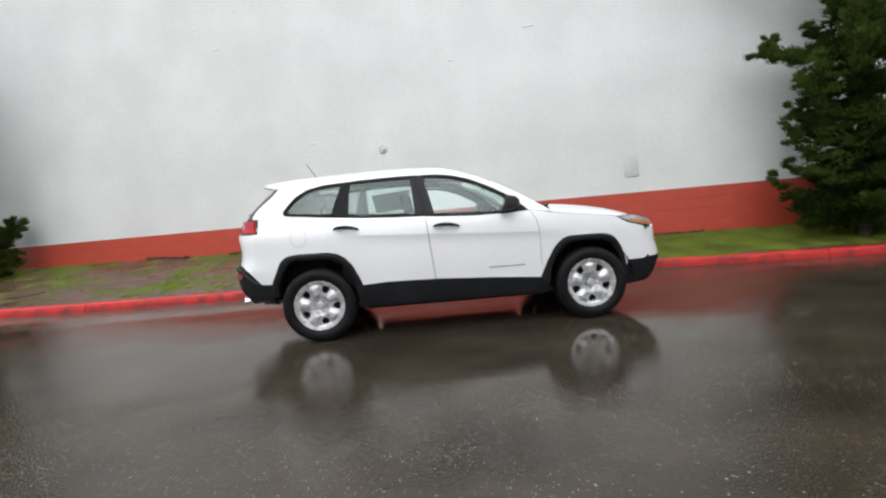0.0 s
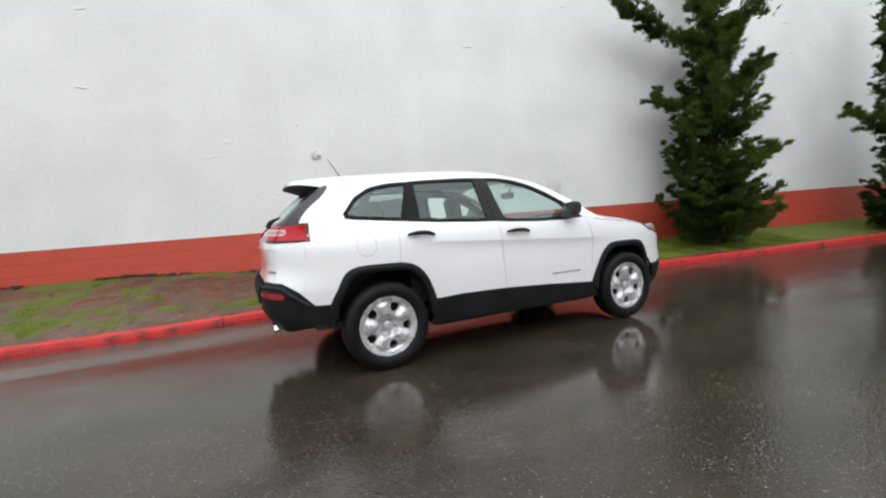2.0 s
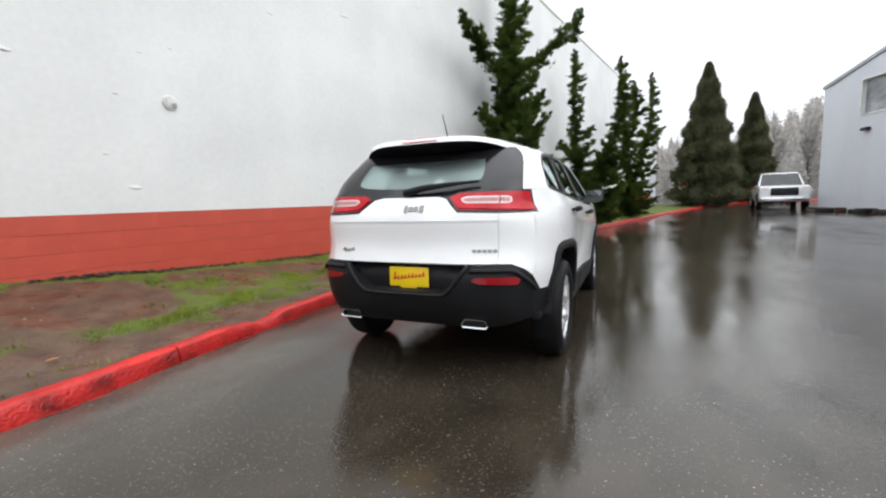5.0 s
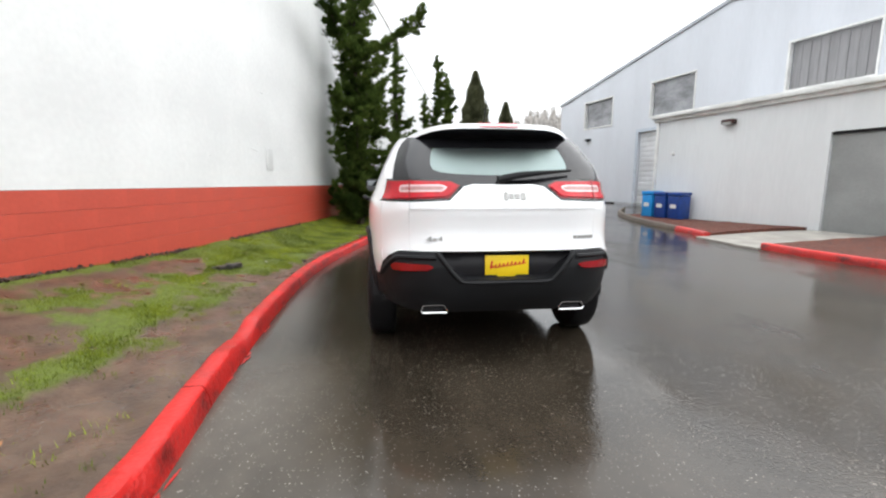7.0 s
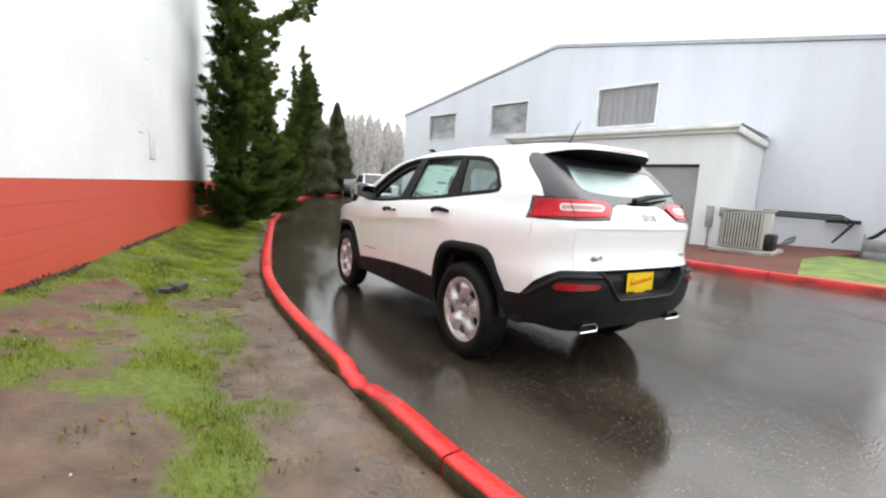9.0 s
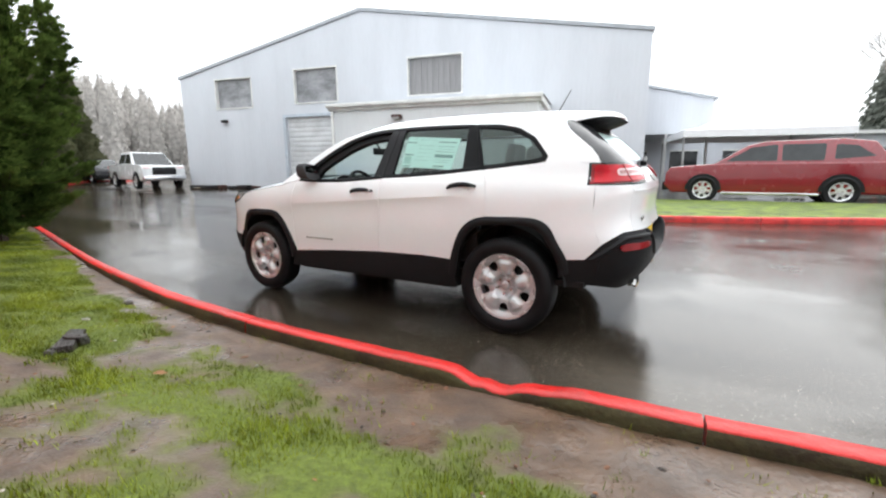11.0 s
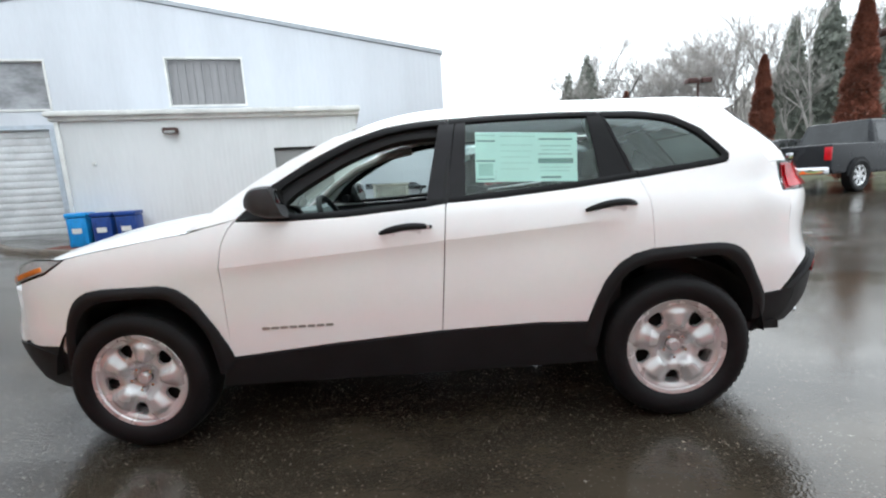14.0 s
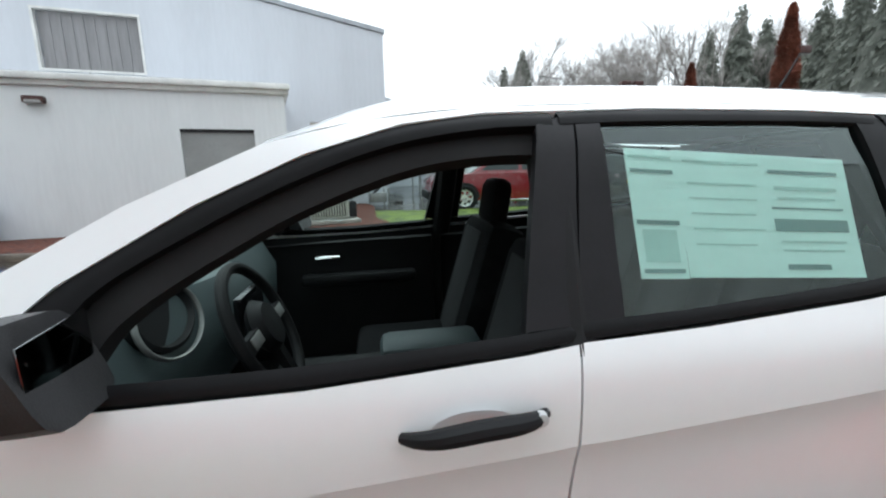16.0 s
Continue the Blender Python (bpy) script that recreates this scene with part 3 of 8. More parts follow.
# ---- large wall ----
def build_wall():
    ang = math.degrees(math.atan(-0.187))
    L0, L1, top_z, band = -14.0, 35.0, 8.0, 1.17
    m = pose(0, wall_y(0), 0, 0, 0, ang)
    wall = tagged(new("wall_long"), "tall windowless block wall painted white over a red band", "wall", kind="structure")
    wall.matrix_basis = m
    bm = bmesh.new()
    xs, zs = np.linspace(L0, L1, 130), np.linspace(band, top_z - 0.12, 24)
    grid = [[bm.verts.new((x, 0.006 * noise.noise(Vector((x * 0.8, z * 0.8, 1))), z)) for z in zs] for x in xs]
    for i in range(len(xs) - 1):
        for j in range(len(zs) - 1):
            bm.faces.new((grid[i][j], grid[i + 1][j], grid[i + 1][j + 1], grid[i][j + 1]))
    box(bm, L0, L1, 0.012, 0.3, band, top_z - 0.12)
    part("wall_upper", bm, WALL_WHITE, wall, "white-painted wall face")
    part("coping", boxes((L0, L1, -0.03, 0.33, top_z - 0.12, top_z), bevel=0.01), TRIM_WHITE, wall, "pale metal coping")
    part("wall_core", boxes((L0, L1, 0.02, 0.3, -0.3, band - 0.003)), MORTAR, wall, "dark wall foot")
    # round vent, patches and bumps under the paint
    bm = bmesh.new()
    lathe(bm, [(0.0, -0.03), (0.06, -0.028), (0.085, -0.016), (0.092, 0.01)], 20)
    v = part("round_vent", bm, VENT_PAINT, wall, "painted-over round vent cover")
    bm = bmesh.new()
    lathe(bm, [(0.0, -0.034), (0.03, -0.033), (0.036, -0.02)], 9, m=pose(0.035, 0, -0.03))
    part("dent", bm, GREY_METAL, v, "dark chipped dent")
    v.matrix_basis = pose(-0.93, -0.004, 2.5)
    part("patch", boxes((3.72, 3.98, -0.012, 0.0, 1.47, 1.86), bevel=0.004), mat("grey_patch_paint", (0.62, 0.63, 0.62), 0.5, var=0.06), wall, "grey painted-over patch")
    rnd = random.Random(8)
    for k in range(56):
        x, z = rnd.uniform(-8, 14), rnd.uniform(1.4, 6.0)
        bm = bmesh.new()
        lathe(bm, [(0.0, -0.02), (0.5, -0.014), (0.8, -0.006), (1.0, 0.006)], 9)
        o = part("paint_scab", bm, WALL_WHITE, wall)
        o.matrix_basis = pose(x, 0.002, z, 0, rnd.uniform(-8, 8), 0) @ Matrix.Diagonal((rnd.choice((0.04, 0.05, 0.08, 0.12, 0.2)) * rnd.uniform(0.7, 1.2), 0.6, rnd.choice((0.008, 0.012, 0.02, 0.03)), 1))
    return wall


WALL = build_wall()


# ---- workshop building across the yard ----
def build_workshop():
    b = thing("workshop_building", "pale blue gabled metal workshop with small dark upper windows", "building", m=pose(-0.25, -14.8, 0, 0, 0, 13.5))
    W, peak, ztop, e0, e1, depth = 22.63, 11.93, 8.0, 6.07, 5.8, 30.0

    def roofline(u):
        return e0 + (ztop - e0) * u / peak if u < peak else ztop + (e1 - ztop) * (u - peak) / (W - peak)

    holes = [(18.05, 20.36, 4.2, 5.7), (13.2, 15.6, 4.25, 5.86), (7.2, 9.72, 4.3, 5.95), (13.42, 16.2, -0.4, 3.66)]
    us = sorted({0.0, W, peak, *[h[0] for h in holes], *[h[1] for h in holes], 3.0, 5.5, 11.0, 17.0, 21.5})
    zs = sorted({-0.4, *[h[2] for h in holes], *[h[3] for h in holes], 2.0})
    bm = bmesh.new()
    for u0, u1 in zip(us, us[1:]):
        for z0, z1 in zip(zs, [*zs[1:], None]):
            mid = (u0 + u1) / 2, (z0 + z1) / 2 if z1 else 99
            if any(h[0] < mid[0] < h[1] and h[2] < mid[1] < h[3] for h in holes):
                continue
            for y in (0.0, -0.15):
                c = [(u0, y, z0), (u1, y, z0), (u1, y, z1 or roofline(u1)), (u0, y, z1 or roofline(u0))]
                f = [bm.verts.new(p) for p in c]
                bm.faces.new(f[::-1] if y == 0 else f)
    bmesh.ops.remove_doubles(bm, verts=bm.verts, dist=0.001)
    edge = [e for e in bm.edges if e.is_boundary and e.verts[0].co.y > -0.1]
    for e in edge:
        a, c = e.verts
        bm.faces.new((a, c, bm.verts.new(c.co + Vector((0, -0.15, 0))), bm.verts.new(a.co + Vector((0, -0.15, 0)))))
    bmesh.ops.recalc_face_normals(bm, faces=bm.faces)
    part("gable_wall", bm, SIDING, b, "pale blue-white metal siding", smooth=False)
    bm = bmesh.new()
    box(bm, -0.0, 0.15, -depth, -0.16, -0.4, e0)
    part("side_wall", bm, SIDING, b)
    bm = bmesh.new()
    box(bm, W - 0.15, W, -depth, -0.16, -0.4, e1)
    part("side_wall", bm, SIDING, b)
    for u0, u1, z0, z1 in ((-0.06, peak, e0 - 0.01, ztop), (peak, W + 0.06, ztop, e1 - 0.01)):
        bm = bmesh.new()
        lo = [(u0, 0.06, z0), (u1, 0.06, z1), (u1, -depth, z1), (u0, -depth, z0)]
        q = [bm.verts.new(Vector(p) + Vector((0, 0, 0.02))) for p in lo] + [bm.verts.new(Vector(p) + Vector((0, 0, 0.16))) for p in lo]
        for f in ((0, 1, 2, 3), (7, 6, 5, 4), (0, 4, 5, 1), (1, 5, 6, 2), (2, 6, 7, 3), (3, 7, 4, 0)):
            bm.faces.new([q[i] for i in f])
        bmesh.ops.recalc_face_normals(bm, faces=bm.faces)
        part("roof", bm, mat("grey_roof_trim", (0.36, 0.38, 0.41), 0.5, var=0.1), b, "grey metal roof edge", smooth=False)
    for u0, u1, z0, z1 in holes[:3]:
        strips = u0 < 10
        w = part("window", boxes((u0, u1, -0.2, -0.16, z0, z1)), HAZY_PANE, b, "upper window with hanging grey strips" if strips else "hazy grey upper window")
        bm = bmesh.new()
        for a in ((u0, u0 + 0.06, z0, z1), (u1 - 0.06, u1, z0, z1), (u0 + 0.06, u1 - 0.06, z0, z0 + 0.06), (u0 + 0.06, u1 - 0.06, z1 - 0.06, z1)):
            box(bm, a[0], a[1], -0.155, 0.03, a[2], a[3])
        part("frame", bm, TRIM_WHITE, w)
        n = 9 if strips else 0
        for i in range(n):
            a = u0 + 0.1 + (u1 - u0 - 0.2) * i / n
            part("strip", boxes((a, a + (u1 - u0 - 0.2) / n - 0.012, -0.156 + 0.01 * (i % 2), -0.14 + 0.01 * (i % 2), z0 + 0.07, z1 - 0.07)), BLIND, w)
    d = part("roller_door", boxes((13.42, 16.2, -0.2, -0.15, -0.35, 3.66)), DOOR_WHITE, b, "white ribbed roller door, shut")
    for i in range(17):
        part("slat", boxes((13.46, 16.16, -0.15, -0.125, -0.3 + i * 0.232, -0.3 + i * 0.232 + 0.215), bevel=0.008), DOOR_WHITE, d)
    bm = boxes((13.28, 13.42, 0.0, 0.03, -0.35, 3.8), (16.2, 16.34, 0.0, 0.03, -0.35, 3.8), (13.42, 16.2, 0.0, 0.03, 3.66, 3.8))
    part("door_frame", bm, mat("bluish_frame", (0.45, 0.5, 0.56), 0.5, var=0.1), b)
    return b


def build_annex():
    m = pose(-0.25, -14.8, 0, 0, 0, 13.5)
    a = thing("annex", "low off-white lean-to with flat fascia and a grey door", "building", m=m)
    u0, u1, v1, zt = 3.6, 11.15, 3.95, 3.29
    d0, d1, dz = 4.36, 5.95, 2.45
    bm = bmesh.new()
    for c in ((u0, d0, -0.3, zt), (d1, u1, -0.3, zt), (d0, d1, dz, zt)):
        box(bm, c[0], c[1], v1 - 0.15, v1, c[2], c[3])
    part("front_wall", bm, ANNEX_SIDING, a, smooth=False)
    part("end_wall", boxes((u0, u0 + 0.15, 0.035, v1 - 0.15, -0.3, zt)), ANNEX_SIDING, a, smooth=False)
    part("end_wall", boxes((u1 - 0.15, u1, 0.035, v1 - 0.15, -0.3, zt)), ANNEX_SIDING, a, smooth=False)
    part("fascia", boxes((u0 - 0.1, u1 + 0.1, 0.035, v1 + 0.1, zt, zt + 0.2), bevel=0.02), TRIM_WHITE, a, "white fascia board")
    part("gutter", boxes((u0 - 0.14, u1 + 0.14, v1 + 0.1, v1 + 0.2, zt + 0.1, zt + 0.24), bevel=0.03), TRIM_WHITE, a)
    roof = bmesh.new()
    n = 120
    prev = None
    for i in range(n + 1):
        u = u0 - 0.12 + (u1 - u0 + 0.24) * i / n
        z = zt + 0.235 + 0.02 * (1 if i % 2 else 0)
        pair = [roof.verts.new((u, 0.035, z + 0.12)), roof.verts.new((u, v1 + 0.16, z))]
        if prev:
            roof.faces.new((prev[0], prev[1], pair[1], pair[0]))
        prev = pair
    part("roof", roof, mat("white_corrugated_roof", (0.62, 0.63, 0.64), 0.4, var=0.1), a, "white corrugated roof sheet", smooth=False)
    d = part("door", boxes((d0, d1, v1 - 0.14, v1 - 0.1, -0.2, dz)), DOOR_GREY, a, "plain grey service door, shut")
    part("door_head", boxes((d0, d1, v1 - 0.1, v1 - 0.06, dz - 0.07, dz)), DARK_METAL, d)
    part("downpipe", boxes((u1 - 0.1, u1, v1 + 0.002, v1 + 0.07, -0.1, zt), bevel=0.015), TRIM_WHITE, a)
    bm = boxes((8.3, 8.66, v1 + 0.002, v1 + 0.2, 2.92, 3.06), bevel=0.03)
    w = part("wall_lamp", bm, RUST, a, "brown wall-pack lamp")
    part("lens", boxes((8.34, 8.62, v1 + 0.1, v1 + 0.21, 2.9, 2.98), bevel=0.02), GREY_METAL, w)
    bm = bmesh.new()
    lathe(bm, [(0.0, 0.07), (0.05, 0.06), (0.06, 0.0)], 14)
    o = part("vent_cap", bm, TRIM_WHITE, a)
    o.matrix_basis = pose(10.42, v1, 2.2)
    return a


build_workshop()
build_annex()


# ---- beds and aprons across the lane ----
def flat_piece(name, pts, z_off, material, label, cell=0.25, rough=0.01):
    """A thin sheet of ground cover that follows the land inside an outline."""
    bm = bmesh.new()
    panel(bm, pts, lambda x, y, off=0.0: Vector((x, y, ground_z(x, y) + z_off + off + rough * noise.noise(Vector((x * 3, y * 3, 4))))), 0.0, 0.08, cell)
    return tagged(finish(bm, name, material, angle=80), label, "ground", kind="structure")

from mathutils.geometry import delaunay_2d_cdt

# ---- the white car ----
SIDE_W = [(0.18, 0.80), (0.3, 0.862), (0.42, 0.888), (0.55, 0.9), (0.7, 0.916), (0.8, 0.924), (0.92, 0.927), (1.0, 0.924), (1.06, 0.916), (1.12, 0.9), (1.17, 0.873), (1.24, 0.838), (1.35, 0.787), (1.45, 0.742), (1.52, 0.704), (1.57, 0.655), (1.62, 0.56)]
REAR_L = [(0.3, 2.05), (0.38, 2.14), (0.5, 2.235), (0.62, 2.265), (0.74, 2.262), (0.79, 2.225), (0.9, 2.2), (1.04, 2.215), (1.08, 2.215), (1.12, 2.19), (1.17, 2.155), (1.22, 2.11), (1.3, 2.035), (1.4, 1.93), (1.5, 1.82), (1.56, 1.74), (1.62, 1.66)]
FRONT_L = [(0.25, 2.1), (0.35, 2.2), (0.5, 2.26), (0.6, 2.27), (0.72, 2.225), (0.85, 2.215), (0.95, 2.18), (1.05, 2.1), (1.62, 2.0)]


def corner_power(z):
    return 4.8 + 3.4 * step(1.12, 1.36, z)


def half_width(x, z):
    w = smooth_at(SIDE_W, z)
    if 0.4 < z < 1.15:
        u = 0.919 + (0.84 - x) * 0.056 - z
        if u > 0:
            w -= 0.015 * (u / 0.11) * math.exp(1 - u / 0.11) * step(-1.2, -0.75, x) * step(1.25, 0.85, x)
    if x < 0:
        q, p = min(0.999, -x / smooth_at(REAR_L, z)), corner_power(z)
        return w * (1 - q**p) ** (1 / p)
    q = min(0.999, x / smooth_at(FRONT_L, z))
    return w * (1 - q**4.6) ** (1 / 4.6)


def rear_x(y, z):
    q = min(0.999, abs(y) / smooth_at(SIDE_W, z))
    p = corner_power(z)
    return -smooth_at(REAR_L, z) * (1 - q**p) ** (1 / p)


def front_x(y, z):
    q = min(0.999, abs(y) / smooth_at(SIDE_W, z))
    return smooth_at(FRONT_L, z) * (1 - q**4.6) ** (1 / 4.6)


def on_side(sign):
    def at(x, z, off=0.0):
        y = half_width(x, z)
        d = 0.004
        nx, nz = -(half_width(x + d, z) - half_width(x - d, z)) / (2 * d), -(half_width(x, z + d) - half_width(x, z - d)) / (2 * d)
        nrm = Vector((nx, 1.0, nz)).normalized()
        p = Vector((x, y, z)) + nrm * off
        return Vector((p.x, p.y * sign, p.z))
    return at


def on_rear(y, z, off=0.0):
    d = 0.004
    ny, nz = (rear_x(y + d, z) - rear_x(y - d, z)) / (2 * d), (rear_x(y, z + d) - rear_x(y, z - d)) / (2 * d)
    return Vector((rear_x(y, z), y, z)) + Vector((-1.0, ny, nz)).normalized() * off


def on_front(y, z, off=0.0):
    d = 0.004
    ny, nz = -(front_x(y + d, z) - front_x(y - d, z)) / (2 * d), -(front_x(y, z + d) - front_x(y, z - d)) / (2 * d)
    return Vector((front_x(y, z), y, z)) + Vector((1.0, ny, nz)).normalized() * off


def rounded(poly, r=0.03, n=4):
    """The outline with its corners rounded."""
    out = []
    for k, p in enumerate(poly):
        p, a, b = Vector(p), Vector(poly[k - 1]), Vector(poly[(k + 1) % len(poly)])
        la, lb = (a - p).length, (b - p).length
        ra, rb = min(r, la * 0.45), min(r, lb * 0.45)
        s, e = p + (a - p).normalized() * ra, p + (b - p).normalized() * rb
        for i in range(n + 1):
            t = i / n
            out.append(tuple(s * (1 - t) ** 2 + p * 2 * t * (1 - t) + e * t * t))
    return out


def shrunk(poly, d):
    """The outline moved inwards by d."""
    area = sum(poly[k - 1][0] * p[1] - p[0] * poly[k - 1][1] for k, p in enumerate(poly))
    s = 1 if area > 0 else -1
    out = []
    for k, p in enumerate(poly):
        p, a, b = Vector(p), Vector(poly[k - 1]), Vector(poly[(k + 1) % len(poly)])
        u, v = (p - a), (b - p)
        if u.length < 1e-9 or v.length < 1e-9:
            out.append(tuple(p))
            continue
        u, v = u.normalized(), v.normalized()
        nrm = Vector((-u.y, u.x)) + Vector((-v.y, v.x))
        nrm = nrm.normalized() if nrm.length > 1e-6 else Vector((-u.y, u.x))
        out.append(tuple(p + nrm * d * s))
    return out


def panel(bm, poly, at, off=0.0, depth=0.014, cell=0.07, flip=False, slope=None):
    """A sheet with the given outline, laid on a surface at(a, b, off), with turned-in edges."""
    edge = []
    for k, p in enumerate(poly):
        a, b = Vector(poly[k - 1]), Vector(p)
        n = max(1, int((b - a).length / cell))
        edge += [a.lerp(b, (i + 1) / n) for i in range(n)]
    count = len(edge)
    xs, ys = [p.x for p in edge], [p.y for p in edge]
    ring = np.array([(p.x, p.y) for p in edge])
    inside = []
    nx, ny = int((max(xs) - min(xs)) / cell) + 1, int((max(ys) - min(ys)) / cell) + 1
    for i in range(nx):
        for j in range(ny):
            q = np.array((min(xs) + (i + 0.5) * (max(xs) - min(xs)) / nx, min(ys) + (j + 0.5) * (max(ys) - min(ys)) / ny))
            if slope is None and ((ring - q) ** 2).sum(1).min() > (0.55 * cell) ** 2:
                inside.append(Vector(q))
    if slope is not None:
        # rows that run along a crease
        for i in range(int((max(xs) - min(xs)) / (2 * cell))):
            x = min(xs) + (2 * i + 1) * cell
            for j in range(-40, 40):
                q = np.array((x, slope[0] + slope[1] * x + j * cell))
                if min(ys) < q[1] < max(ys) and ((ring - q) ** 2).sum(1).min() > (0.5 * cell) ** 2:
                    inside.append(Vector(q))
    verts, _, tris, *_ = delaunay_2d_cdt([*edge, *inside], [(k, (k + 1) % count) for k in range(count)], [list(range(count))], 1, 1e-6)
    made = [bm.verts.new(at(v.x, v.y, off)) for v in verts]
    faces = []
    for t in tris:
        a, b, d = (verts[i] for i in t[:3])
        turn = (b.x - a.x) * (d.y - a.y) - (b.y - a.y) * (d.x - a.x)
        t = list(t) if turn > 0 else list(t)[::-1]
        faces.append(bm.faces.new([made[i] for i in (t[::-1] if flip else t)]))
    if depth:
        inner = {}
        spot = {v: p for v, p in zip(made, verts)}
        for e in {e for f in faces for e in f.edges if len(e.link_faces) == 1}:
            f = e.link_faces[0]
            a, b = e.verts
            loop = list(f.verts)
            if loop[(loop.index(a) + 1) % 3] is b:
                a, b = b, a
            for v in (a, b):
                if v not in inner:
                    inner[v] = bm.verts.new(at(spot[v].x, spot[v].y, off - depth))
            bm.faces.new((a, b, inner[b], inner[a]))
    for v in [v for v in made if not v.link_faces]:
        bm.verts.remove(v)
    return faces


def resampled(line, n):
    pts = [Vector(p) for p in line]
    run = [0.0]
    for a, b in zip(pts, pts[1:]):
        run.append(run[-1] + (b - a).length)
    return [(float(np.interp(s, run, [p.x for p in pts])), float(np.interp(s, run, [p.y for p in pts]))) for s in np.linspace(0, run[-1], n)]


def curved(line, n=6):
    """A polyline smoothed through its points."""
    out = []
    for k in range(len(line) - 1):
        p0, p1, p2, p3 = (Vector(line[max(0, min(len(line) - 1, k + d))]) for d in (-1, 0, 1, 2))
        for i in range(n):
            t = i / n
            out.append(tuple(0.5 * (2 * p1 + (p2 - p0) * t + (2 * p0 - 5 * p1 + 4 * p2 - p3) * t * t + (3 * p1 - p0 - 3 * p2 + p3) * t**3)))
    return [*out, tuple(line[-1])]


def strip(bm, one, two, at, off, depth, n=40, bulge=0.0):
    """A band between two lines on a surface, with thickness, rounded over by bulge."""
    a, b = resampled(one, n), resampled(two, n)
    rows = []
    for p, q in zip(a, b):
        w = [(0.0, off - depth), (0.0, off), (0.35, off + bulge), (0.65, off + bulge), (1.0, off), (1.0, off - depth)]
        rows.append([bm.verts.new(at(p[0] + (q[0] - p[0]) * t, p[1] + (q[1] - p[1]) * t, o)) for t, o in w])
    for r, s in zip(rows, rows[1:]):
        for k in range(5):
            bm.faces.new((r[k], r[k + 1], s[k + 1], s[k]))
    bmesh.ops.recalc_face_normals(bm, faces=bm.faces)


BELT = [(0.742, 1.14), (0.5, 1.125), (0.2, 1.126), (-0.16, 1.145), (-0.51, 1.163), (-0.85, 1.182), (-1.18, 1.21), (-1.55, 1.246)]
DLO_TOP = [(-1.625, 1.29), (-1.52, 1.415), (-1.39, 1.49), (-1.22, 1.524), (-0.86, 1.549), (-0.51, 1.56), (-0.15, 1.556), (0.02, 1.535), (0.2, 1.482), (0.38, 1.402), (0.58, 1.287)]
A_FRONT = [(0.985, 1.105), (0.83, 1.207), (0.67, 1.31), (0.49, 1.41), (0.27, 1.508), (0.1, 1.565)]
CANT = [(-1.95, 1.505), (-1.6, 1.529), (-1.2, 1.546), (-0.86, 1.568), (-0.5, 1.578), (-0.15, 1.574), (0.1, 1.548), (0.27, 1.509), (0.32, 1.495)]


def roof_edge(x, z):
    """Half width of the roof at its edge; it runs straight out into the spoiler."""
    if x > -1.2:
        return half_width(x, z)
    return half_width(-1.2, smooth_at(CANT, -1.2)) + (0.6 - half_width(-1.2, smooth_at(CANT, -1.2))) * min(1.1, (-1.2 - x) / 0.62)


def rear_y(x, z):
    """Half width at which the rear face stands at x."""
    p = corner_power(z)
    return smooth_at(SIDE_W, z) * max(0.0, 1 - (-x / smooth_at(REAR_L, z)) ** p) ** (1 / p)


def corner_x(z, k=0.88):
    return -k * smooth_at(REAR_L, z)


def arch(cx, h=0.86, outer=True):
    """Squared wheel-arch outline, from its front foot over the top to its rear foot."""
    if outer:
        pts = [(0.442, 0.5), (0.405, 0.62), (0.354, 0.735), (0.293, 0.81), (0.222, 0.853), (0.125, 0.87), (0.0, 0.877), (-0.17, 0.877), (-0.265, 0.86), (-0.33, 0.81), (-0.378, 0.718), (-0.44, 0.597)]
        if cx > 0:
            pts = [(0.385, 0.45), (0.345, 0.63), (0.285, 0.755), (0.21, 0.825), (0.1, 0.85), (-0.2, 0.852), (-0.29, 0.825), (-0.37, 0.745), (-0.45, 0.6), (-0.51, 0.455)]
    else:
        pts = [(0.39, 0.3), (0.385, 0.48), (0.35, 0.61), (0.305, 0.705), (0.255, 0.765), (0.195, 0.8), (0.11, 0.814), (-0.15, 0.82), (-0.22, 0.805), (-0.277, 0.76), (-0.325, 0.685), (-0.378, 0.57), (-0.39, 0.45), (-0.39, 0.3)]
        if cx > 0:
            pts = [(0.345, 0.3), (0.335, 0.45), (0.295, 0.61), (0.235, 0.715), (0.17, 0.768), (0.08, 0.793), (-0.18, 0.795), (-0.25, 0.77), (-0.325, 0.7), (-0.4, 0.57), (-0.435, 0.46), (-0.44, 0.3)]
    return [(cx + a, b) for a, b in pts]


